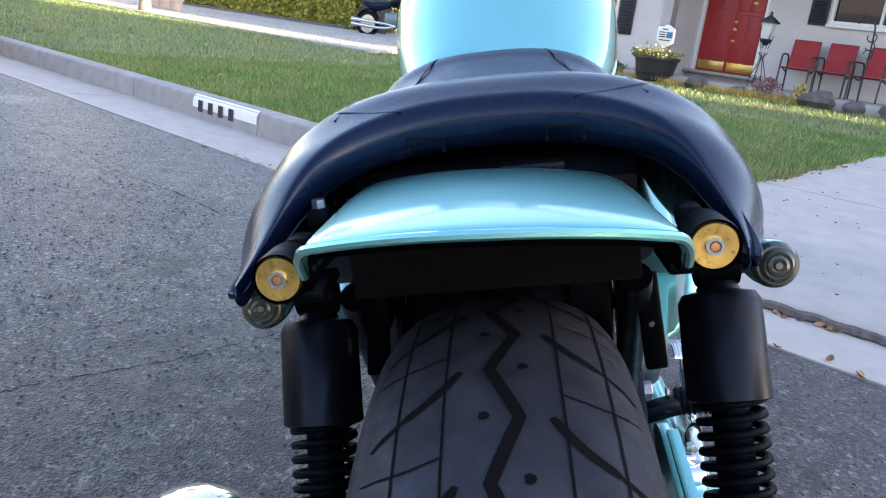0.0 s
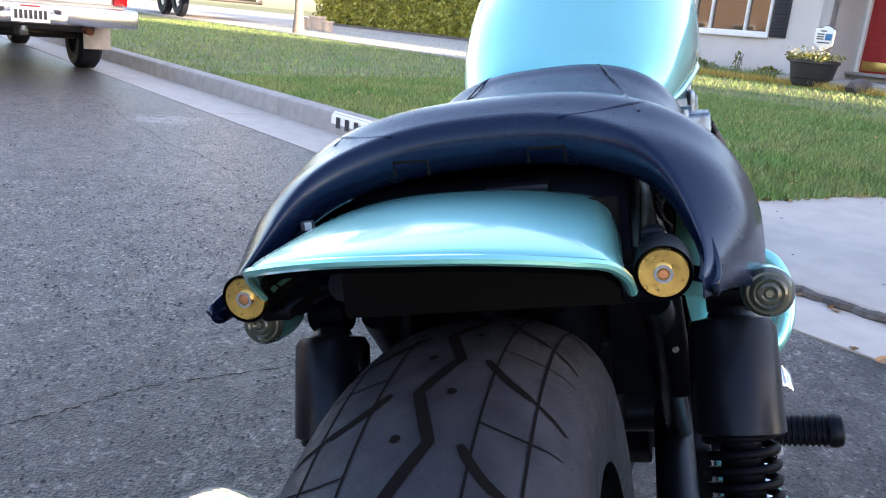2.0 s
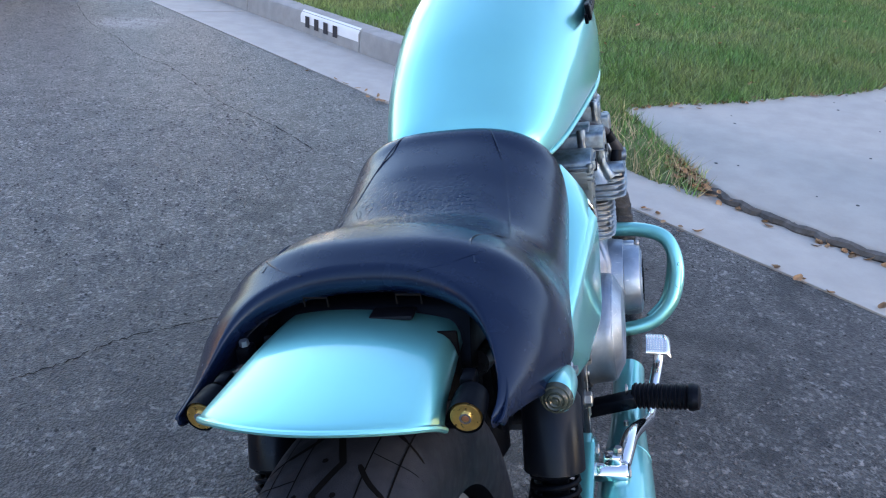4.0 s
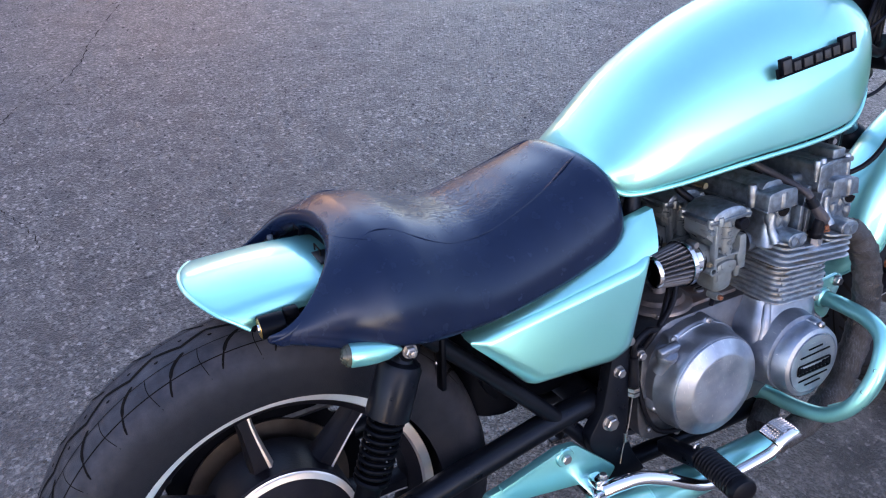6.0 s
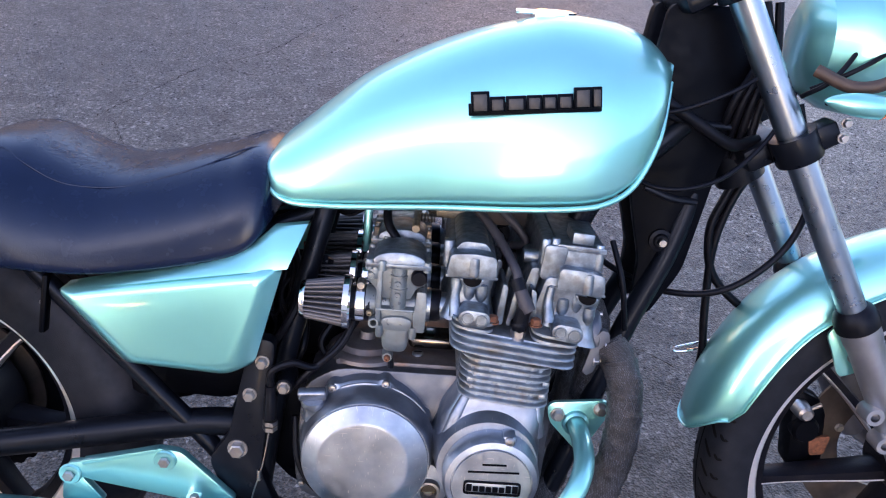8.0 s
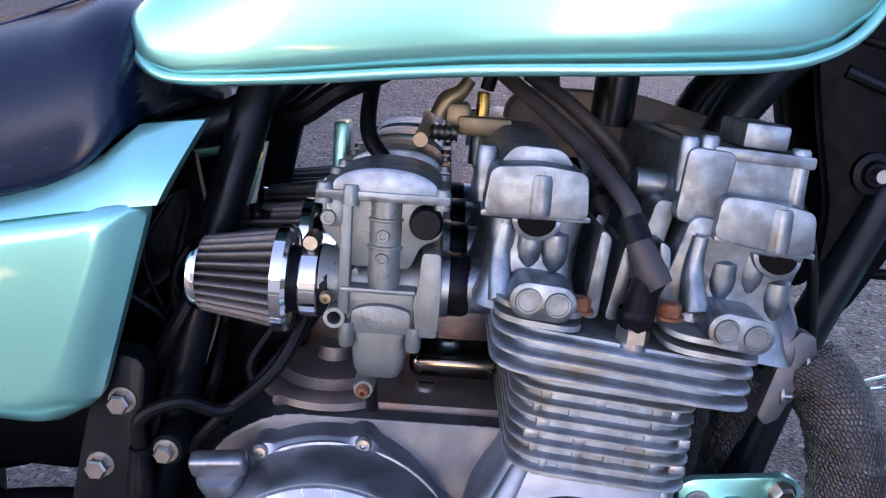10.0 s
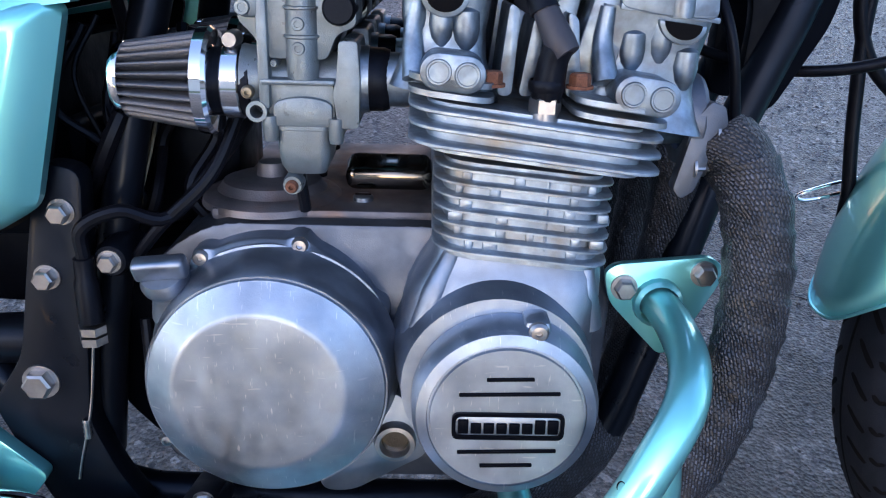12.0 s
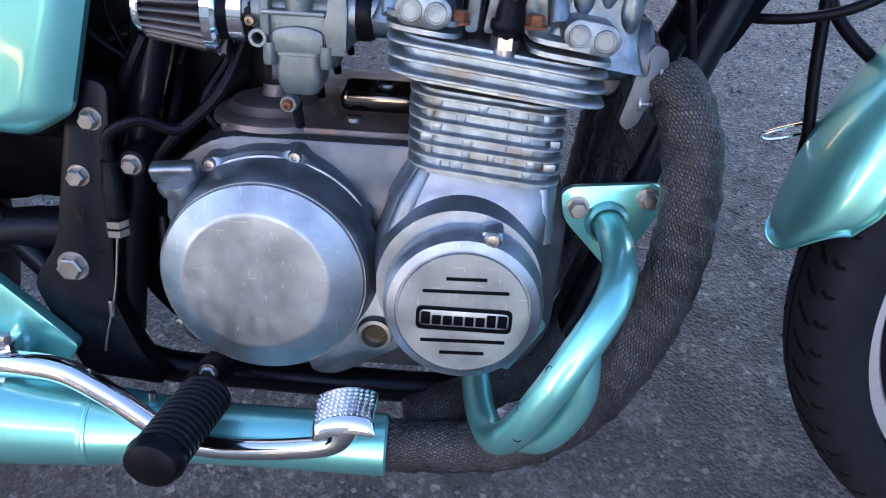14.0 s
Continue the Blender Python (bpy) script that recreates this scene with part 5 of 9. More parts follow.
def spark_plug(y, way):
    c = Vector((0.822, y, 0.597))
    bm = lathe([(0.0, -0.01), (0.0085, -0.01), (0.0085, -0.002), (0.0, -0.002)], c, "z", 14)
    lathe([(0.0098, -0.002), (0.0098, 0.006), (0.0075, 0.008), (0.0, 0.008)], c, "z", 6, bm)
    plug = part("spark_plug", bm, STEEL, bike, "spark plug with a black rubber cap")
    bm = tube([c + Vector((0, 0, 0.005)), c + Vector((0.001, 0, 0.012)), c + Vector((0.003, -0.001, 0.028)), c + Vector((0.006, -0.003, 0.037))], [0.0088, 0.0098, 0.0088, 0.0085], 16, 4)
    lathe([(0.0100, 0.010), (0.0108, 0.012), (0.0108, 0.015), (0.0100, 0.017)], c, "z", 20, bm)
    part("cap", bm, HOSE, plug, "black rubber plug cap")
    bm = tube([c + Vector((0.010, -0.006, 0.032)), c + Vector((0.006, -0.003, 0.038)), c + Vector((0.0, 0.002, 0.050)), c + Vector((-0.004, 0.006, 0.058))], [0.0080, 0.0092, 0.0080, 0.0072], 14, 4)
    part("elbow", bm, LEAD, plug)
    part("lead_boot", tube([c + Vector((-0.003, 0.005, 0.055)), c + Vector((-0.008, 0.010, 0.068))], [0.0088, 0.0078], 14, 1, spline=False), HOSE, plug)
    part("lead", tube([c + Vector((-0.006, 0.008, 0.064))] + [Vector(p) for p in way], 0.0056, 12, 8), LEAD, plug, "thick black ignition lead")


def carburettor(y):
    o = lambda x, dy, z: (x, y + dy, z)  # noqa: E731
    bm = lathe([(0.0225, 0.634), (0.0215, 0.640), (0.0185, 0.650), (0.0185, 0.700), (0.0, 0.700)], (0, y, 0.602), "x", 28)
    body = part("carburettor", bm, CARB, bike, "grey cast carburettor with a half-round top")
    # half-round lid on a flat flange
    bm = bmesh.new()
    rings = []
    for dy, k, dz in ((-0.031, 0.90, -0.001), (-0.0295, 0.97, 0.0), (-0.026, 1.0, 0.0), (0.026, 1.0, 0.0), (0.0295, 0.97, 0.0), (0.031, 0.9, -0.001)):
        rings.append([(0.6735 + 0.0325 * k * math.cos(math.pi * q / 18), y + dy, 0.6655 + 0.0150 * k * math.sin(math.pi * q / 18) ** 0.85 + dz) for q in range(19)])
    loft(bm, rings)
    part("top_cap", bm, ALU, body, "silver half-round carburettor lid", 40)
    part("lid_flange", plate(rounded([(0.6335, 0.6605), (0.7115, 0.6605), (0.7120, 0.6660), (0.6330, 0.6660)], 0.0015), y - 0.033, y + 0.033, 0.001), ALU, body)
    for x, dy in ((0.6375, -0.028), (0.6535, -0.031), (0.7075, -0.028), (0.6375, 0.028), (0.7075, 0.028)):
        part("screw", lathe([(0.0, 0.6695), (0.0040, 0.6695), (0.0050, 0.6665), (0.0052, 0.6575), (0, 0.6575)], (x, y + dy, 0), "z", 14), CARB, body)
    part("chamber", plate(rounded([(0.6360, 0.6605), (0.6360, 0.6400), (0.6440, 0.6330), (0.6530, 0.6180), (0.6900, 0.6180), (0.6960, 0.6330), (0.7080, 0.6380), (0.7085, 0.6605)], 0.004), y - 0.0235, y + 0.0235, 0.002), CARB, body)
    part("side_column", box(o(0.6510, -0.0225, 0.6240), (0.0070, 0.012, 0.073), 0.002), CARB, body)
    part("side_column", box(o(0.6440, -0.024, 0.6515), (0.0120, 0.010, 0.018), 0.003), CARB, body)
    part("slide_column", lathe([(0.0, 0.606), (0.0095, 0.606), (0.0102, 0.614), (0.0102, 0.6305), (0.0115, 0.6312), (0.0115, 0.6325), (0.0102, 0.6332), (0.0102, 0.6475), (0.0112, 0.6482), (0.0112, 0.6495), (0.0098, 0.65), (0.0098, 0.660), (0.0, 0.660)], o(0.6745, -0.0205, 0), "z", 26), CARB, body)
    for x, z, r, d in ((0.6404, 0.6484, 0.0050, -0.031), (0.6735, 0.6395, 0.0042, -0.0322), (0.6735, 0.6250, 0.0042, -0.0322), (0.6575, 0.6155, 0.0022, -0.028)):
        part("screw", lathe([(0.0, d + 0.001), (r * 0.45, d + 0.001), (r * 0.5, d), (r * 0.85, d), (r, d + 0.002), (r, -0.01), (0, -0.01)], o(x, 0, z), "y", 16), CARB, body)
    part("round_cap", lathe([(0.0, -0.0345), (0.0085, -0.0345), (0.0100, -0.032), (0.0100, -0.01), (0, -0.01)], o(0.6985, 0, 0.6490), "y", 26), HOSE, body, "round black rubber cap")
    part("shelf", box(o(0.6720, -0.020, 0.6045), (0.0460, 0.020, 0.0035), 0.0015), CARB, body)
    part("lower_body", plate(rounded([(0.6500, 0.6030), (0.6940, 0.6030), (0.6940, 0.5780), (0.6550, 0.5780), (0.6500, 0.590)], 0.004), y - 0.0225, y + 0.0225, 0.002), CARB, body)
    bm = plate(rounded([(0.6975, 0.6300), (0.7090, 0.6300), (0.7105, 0.6060), (0.7095, 0.5760), (0.6965, 0.5760), (0.6935, 0.5980), (0.6960, 0.6080)], 0.003), y - 0.0280, y + 0.0280, 0.002)
    part("flange", bm, CARB, body)
    # float chamber: arched upper ring, then the bowl
    arch = [(0.6560, 0.5765), (0.6930, 0.5765)] + [(0.6745 + 0.0185 * math.cos(math.pi * q / 10), 0.5890 + 0.0060 * math.sin(math.pi * q / 10)) for q in range(11)]
    part("bowl_ring", plate(arch, y - 0.0275, y + 0.0275, 0.0015), CARB, body)
    rings = []
    for z, k in ((0.5770, 1.0), (0.5740, 1.0), (0.5735, 0.96), (0.5600, 0.95), (0.5500, 0.88), (0.5440, 0.72), (0.5415, 0.34)):
        ring = rounded([(-0.0182 * k, -0.0265 * k), (0.0175 * k, -0.0265 * k), (0.0175 * k, 0.0265 * k), (-0.0182 * k, 0.0265 * k)], 0.008, 4)
        rings.append([(0.6740 + a, y + b, z) for a, b in ring])
    bm = bmesh.new()
    loft(bm, rings)
    part("float_bowl", bm, CARB, body, "grey float bowl")
    part("drain", lathe([(0.0, -0.020), (0.0060, -0.020), (0.0070, -0.014), (0.0070, 0.0), (0, 0)], o(0.6655, -0.004, 0.5370), "y", 16), CARB, body)
    part("drain_screw", screw(o(0.6655, -0.0245, 0.5370), 0.0042), RUST, body)
    part("drain_hose", tube([o(0.6680, -0.010, 0.541), o(0.6695, -0.008, 0.528), o(0.6705, -0.004, 0.515)], 0.0042, 10, 3), HOSE, body)
    for x, z in ((0.6535, 0.5760), (0.6950, 0.5750)):
        part("bowl_screw", lathe([(0.0, -0.009), (0.0042, -0.009), (0.0050, -0.006), (0.0050, 0.007), (0, 0.007)], o(x, -0.025, z), "z", 12), CARB, body)
    part("brass_jet", screw(o(0.6404, -0.024, 0.5975), 0.0042), CADMIUM, body)
    bm = lathe([(0.0042, -0.012), (0.0066, -0.012), (0.0066, 0.010), (0.0042, 0.010), (0.0042, -0.012)], o(0.6460, -0.018, 0.5860), "y", 20)
    part("overflow_spout", bm, CARB, body)
    # rubber boot and clamps to the head
    part("intake_boot", lathe([(0.0, 0.710), (0.0195, 0.710), (0.0205, 0.713), (0.0205, 0.724), (0.0190, 0.728), (0.0, 0.728)], (0, y, 0.6035), "x", 28), HOSE, body, "black rubber intake boot")
    part("clamp", lathe([(0.0206, 0.7095), (0.0216, 0.7095), (0.0216, 0.7150), (0.0206, 0.7150), (0.0206, 0.7095)], (0, y, 0.6035), "x", 28), ALU, body)
    return body


def pod_filter(y):
    xa, xb, z = 0.5555, 0.6095, 0.600
    bm = bmesh.new()
    rings = []
    seg = 192
    for t in range(9):
        f = t / 8
        r0 = 0.0235 + (0.0325 - 0.0235) * f
        ring = []
        for k in range(seg):
            a = 2 * math.pi * k / seg
            r = r0 + 0.0006 - 0.0085 * (1 - abs(math.cos(a * 12)) ** 0.7)
            ring.append((xa + (xb - xa) * f, y + r * math.cos(a), z + r * math.sin(a)))
        rings.append(ring)
    loft(bm, rings)
    ob = part("pod_air_filter", bm, GAUZE, bike, "conical pleated air filter with chrome end bands", 60)
    part("end_cap", lathe([(0.0, -0.0045), (0.018, -0.0045), (0.0230, -0.003), (0.0246, 0.0), (0.0246, 0.0030), (0.0238, 0.0034)], (xa, y, z), "x", 40), CHROME, ob, "chrome end cap")
    part("band", lathe([(0.0332, -0.0035), (0.0346, -0.0030), (0.0350, 0.0040), (0.033, 0.0065), (0.022, 0.008)], (xb, y, z), "x", 40), CHROME, ob, "chrome band")
    part("neck", lathe([(0.022, 0.008), (0.0225, 0.012), (0.0225, 0.030), (0.021, 0.031)], (xb, y, z), "x", 32), HOSE, ob)
    part("clamp_band", lathe([(0.0228, 0.012), (0.0238, 0.013), (0.0238, 0.023), (0.0228, 0.024)], (xb, y, z), "x", 36), CHROME, ob, "steel hose clamp")
    part("clamp_screw", lathe([(0.0, -0.007), (0.0045, -0.007), (0.0055, -0.004), (0.0055, 0.010), (0, 0.010)], (xb + 0.018, y - 0.006, z + 0.0275), "y", 14), STEEL, ob)
    return ob


LEAD_A = [(0.812, -0.180, 0.674), (0.788, -0.120, 0.701), (0.744, -0.060, 0.735)]
LEAD_B = [(0.836, -0.074, 0.672), (0.825, -0.070, 0.690), (0.792, -0.060, 0.718), (0.763, -0.045, 0.736)]
crankcase()
clutch_cover()
ignition_cover()
cylinders()
for yy, to in ((-0.200, LEAD_A), (-0.066, LEAD_B), (0.050, [(0.80, 0.05, 0.69), (0.79, 0.03, 0.735)]), (0.175, [(0.80, 0.12, 0.69), (0.79, 0.05, 0.735)])):
    spark_plug(yy, to)
for yy in (-0.143, -0.050, 0.045, 0.138):
    carburettor(yy)
    pod_filter(yy)
# throttle linkage between the carburettors
link = part("throttle_linkage", tube([(0.690, -0.105, 0.690), (0.692, 0.0, 0.692), (0.690, 0.10, 0.690)], 0.005, 10, 4), CADMIUM, bike, "yellow-passivated throttle linkage with springs")
bm = box((0.735, -0.035, 0.695), (0.040, 0.010, 0.014), 0.002)
box((0.715, -0.022, 0.700), (0.018, 0.030, 0.022), 0.003, bm)
part("arm", bm, CADMIUM, link)
part("spring", lathe([(0.005 + 0.0018 * (k % 2), -0.012 + 0.0022 * k) for k in range(12)], (0.703, -0.05, 0.690), "x", 14), STEEL, link)
part("brass_fitting", lathe([(0.0, 0.0), (0.005, 0.0), (0.005, 0.016), (0.004, 0.018), (0, 0.018)], (0.733, -0.026, 0.702), "z", 14), BRASS, link, "bright brass fuel fitting")
part("elbow", tube([(0.70, -0.03, 0.70), (0.706, -0.03, 0.712), (0.715, -0.03, 0.718), (0.722, -0.028, 0.728)], [0.007, 0.0075, 0.006, 0.005], 12, 4), CADMIUM, link)
# ignition coil plate below the tank
bm = plate(rounded([(0.750, 0.672), (0.755, 0.712), (0.775, 0.724), (0.86, 0.724), (0.915, 0.711), (0.925, 0.696), (0.91, 0.672)], 0.008), 0.000, 0.045, 0.003)
part("ignition_coil", bm, TAN_PLASTIC, bike, "brown weathered ignition coil cover below the tank")


# ---- frame, exhaust, controls, front end ----
def frame_tubes():
    for s in (-1, 1):
        lo = s * 0.110
        part("frame_tube", tube([(0.47, lo, 0.335), (0.485, lo, 0.285), (0.52, lo, 0.259), (0.60, lo, 0.254), (0.82, lo, 0.252), (0.885, lo * 0.9, 0.272), (0.925, lo * 0.75, 0.35), (0.985, s * 0.055, 0.535), (1.035, s * 0.042, 0.66), (1.062, s * 0.030, 0.755)], 0.0155, 16, 6), BLACK, bike, "black painted lower frame tube")
        part("frame_tube", tube([(0.495, s * 0.118, 0.275), (0.43, s * 0.120, 0.366), (0.238, s * 0.112, 0.568), (0.20, s * 0.108, 0.605)], 0.0125, 14, 4), BLACK, bike, "black painted diagonal frame tube")
        part("frame_tube", tube([(0.125, s * 0.098, 0.652), (0.16, s * 0.100, 0.643), (0.22, s * 0.100, 0.628), (0.40, s * 0.098, 0.640), (0.55, s * 0.070, 0.690), (0.62, s * 0.045, 0.745)], 0.0125, 14, 4), BLACK, bike, "black painted seat rail")
        part("frame_tube", tube([(0.500, s * 0.115, 0.30), (0.515, s * 0.112, 0.42), (0.545, s * 0.100, 0.58), (0.575, s * 0.075, 0.71), (0.585, s * 0.060, 0.75)], 0.0140, 14, 4), BLACK, bike, "black painted rear down tube")
        # pivot plate with three bolts
        pts = rounded([(0.492, 0.545), (0.522, 0.540), (0.513, 0.430), (0.505, 0.345), (0.522, 0.300), (0.545, 0.262), (0.470, 0.270), (0.435, 0.360), (0.462, 0.400), (0.478, 0.480)], 0.012)
        y0 = -0.1505 if s < 0 else 0.118
        pl = part("pivot_plate", plate(pts, y0, y0 + 0.022, 0.002), BLACK, bike, "black engine and swingarm mounting plate")
        if s < 0:
            for x, z, r in ((0.506, 0.511, 0.0074), (0.490, 0.463, 0.0074), (0.474, 0.380, 0.0108)):
                part("bolt", hex_bolt((x, y0, z), r, 0.011), STEEL, pl)
    # backbone, head tube and gusset
    part("frame_tube", tube([(0.60, 0, 0.755), (0.80, 0, 0.80), (1.05, 0, 0.865)], 0.022, 16, 4), BLACK, bike, "black frame backbone")
    for s in (-1, 1):
        part("frame_tube", tube([(0.905, s * 0.045, 0.69), (0.93, s * 0.045, 0.74), (1.03, s * 0.035, 0.84)], 0.0165, 14, 4), BLACK, bike, "black frame tube behind the neck")
    part("frame_tube", tube([(0.835, 0.0, 0.70), (0.838, 0.0, 0.76)], 0.017, 14, 1), BLACK, bike, "black frame cross tube")
    part("head_tube", lathe([(0.0, -0.01), (0.034, -0.01), (0.034, 0.16), (0.0, 0.16)], (0, 0, 0), "z", 28), BLACK, bike, "black steering head").matrix_basis = Matrix.Translation((1.128, 0, 0.775)) @ Matrix.Rotation(radians(-30.5), 4, "Y")
    for s in (-1, 1):
        g = rounded([(0.985, 0.990), (1.092, 0.990), (1.108, 0.860), (1.084, 0.790), (1.060, 0.640), (1.022, 0.570), (0.995, 0.575), (0.998, 0.650), (0.978, 0.72), (0.960, 0.80)], 0.016)
        part("neck_gusset", plate(g, s * 0.030 - 0.004, s * 0.046, 0.003), SATIN, bike, "scuffed black neck gusset")
    bm = lathe([(0.0, -0.012), (0.0035, -0.012), (0.0045, -0.006), (0.0085, -0.006), (0.0105, -0.002), (0.0155, -0.001), (0.0165, 0.014), (0.0, 0.014)], (1.022, -0.050, 0.682), "y", 28)
    part("rubber_mount", bm, HOSE, bike, "black rubber mount with a bolt")
    part("mount_bolt", lathe([(0.0, -0.014), (0.005, -0.014), (0.0062, -0.011), (0.0062, -0.005), (0, -0.005)], (1.022, -0.050, 0.682), "y", 16), STEEL, bike)
    # scuffed pressings on the gusset and the loom that runs up beside it
    for z, x0, x1 in ((0.845, 0.975, 1.095), (0.742, 0.990, 1.062)):
        part("gusset_ridge", tube([(x0, -0.046, z + 0.012), ((x0 + x1) / 2, -0.049, z), (x1, -0.046, z - 0.004)], 0.005, 10, 6), GLOSS_BLACK, bike)
    for k in range(4):
        part("wiring", tube([(1.112 - 0.010 * k, -0.050 + 0.008 * k, 0.80), (1.118 - 0.012 * k, -0.054, 0.87), (1.128 - 0.008 * k, -0.050, 0.93), (1.120 - 0.016 * k, -0.045, 1.00)], 0.0055, 10, 6), HOSE, bike, "black wiring loom")
    part("side_box", box((0.62, 0.05, 0.62), (0.012, 0.05, 0.13), 0.003), TEAL, bike)
    # dark bodies inside: battery box, air box stay, inner guard; added backings keep the gaps dark
    part("battery_box", box((0.40, -0.01, 0.545), (0.16, 0.19, 0.14), 0.008), SATIN, bike, "black battery box behind the side covers")
    part("inner_panel", plate(rounded([(0.30, 0.545), (0.495, 0.56), (0.475, 0.42), (0.44, 0.405), (0.345, 0.41), (0.31, 0.45)], 0.02), -0.066, 0.05, 0.004), SATIN, bike, "black inner panel ahead of the rear wheel")
    part("shock_bracket", box((0.222, -0.122, 0.560), (0.008, 0.018, 0.080), 0.003, rot=(-4, 6, 0)), SATIN, bike, "black bracket behind the shock absorber")
    part("bracket_bolt", hex_bolt((0.217, -0.121, 0.560), 0.0028, 0.003, "x", -1, washer=False), STEEL, bike)
    # mirrored bracket, added to hide the far cover's teal inside
    part("shock_bracket", box((0.222, 0.098, 0.570), (0.008, 0.020, 0.080), 0.003, rot=(4, 6, 0)), SATIN, bike, "black bracket behind the shock absorber")
    part("inner_fender", tube([(0.34, -0.006, 0.40), (0.345, -0.006, 0.50), (0.30, -0.006, 0.61), (0.22, -0.006, 0.66)], 0.062, 16, 6), SATIN, bike, "black inner fender ahead of the rear tyre")
    part("electrics_tray", box((0.548, 0.015, 0.512), (0.110, 0.090, 0.100), 0.012), SATIN, bike, "black backing block added behind the frame tubes")
    part("left_panel", plate(rounded([(0.375, 0.345), (0.345, 0.405), (0.365, 0.535), (0.520, 0.545), (0.530, 0.430), (0.505, 0.345)], 0.015), 0.066, 0.086, 0.003), SATIN, bike, "black backing panel added on the far side of the frame")
    rng = random.Random(12)
    for k in range(9):
        a = Vector((0.500 + 0.010 * k, -0.055 - 0.020 * rng.random(), 0.640 - 0.02 * rng.random()))
        b = Vector((0.490 + 0.014 * rng.random() * k, -0.075, 0.450 + 0.03 * rng.random()))
        mid = [a.lerp(b, f) + Vector((rng.uniform(-0.022, 0.022), rng.uniform(-0.02, 0.01), rng.uniform(-0.01, 0.01))) for f in (0.3, 0.55, 0.8)]
        part("wiring", tube([a, *mid, b], rng.choice((0.0022, 0.0034, 0.0048)), 8, 6), HOSE, bike, "black wiring loom")
    part("wiring", tube([(0.52, -0.05, 0.66), (0.545, -0.10, 0.60), (0.53, -0.12, 0.55), (0.50, -0.10, 0.50)], 0.006, 8, 6), HOSE, bike, "black wiring loom")
    part("wiring", tube([(0.57, -0.03, 0.70), (0.60, -0.06, 0.695), (0.63, -0.07, 0.715), (0.66, -0.05, 0.73)], 0.008, 8, 6), HOSE, bike, "black wiring loom")
    part("wiring", tube([(0.54, -0.04, 0.64), (0.548, -0.09, 0.57), (0.535, -0.11, 0.50)], 0.0016, 6, 6), RUST, bike, "thin red wire")
    part("wiring", tube([(0.55, -0.03, 0.64), (0.553, -0.085, 0.56), (0.54, -0.105, 0.50)], 0.0016, 6, 6), CADMIUM, bike, "thin yellow wire")


def swingarm():
    for s in (-1, 1):
        y = s * 0.108 - 0.006
        bm = tube([(0.47, y, 0.398), (0.40, y, 0.392), (0.20, y, 0.353), (0.06, y, 0.325)], 0.0195, 18, 4)
        box((0.02, y, 0.321), (0.11, 0.016, 0.044), 0.006, bm, rot=(0, -8, 0))
        arm = part("swingarm", bm, BLACK, bike, "black tubular swingarm")
        part("axle_nut", hex_bolt((0.0, y + s * 0.010, 0.322), 0.014, 0.014, "y", s), STEEL, arm)
    part("swingarm_pivot", lathe([(0.0, -0.12), (0.024, -0.12), (0.024, 0.11), (0, 0.11)], (0.472, 0, 0.392), "y", 24), BLACK, bike)
    # chain on the left
    bm = tube([(0.50, 0.060, 0.412), (0.30, 0.060, 0.435), (0.02, 0.060, 0.434)], 0.0055, 6, 4)
    part("drive_chain", bm, STEEL, bike, "drive chain")


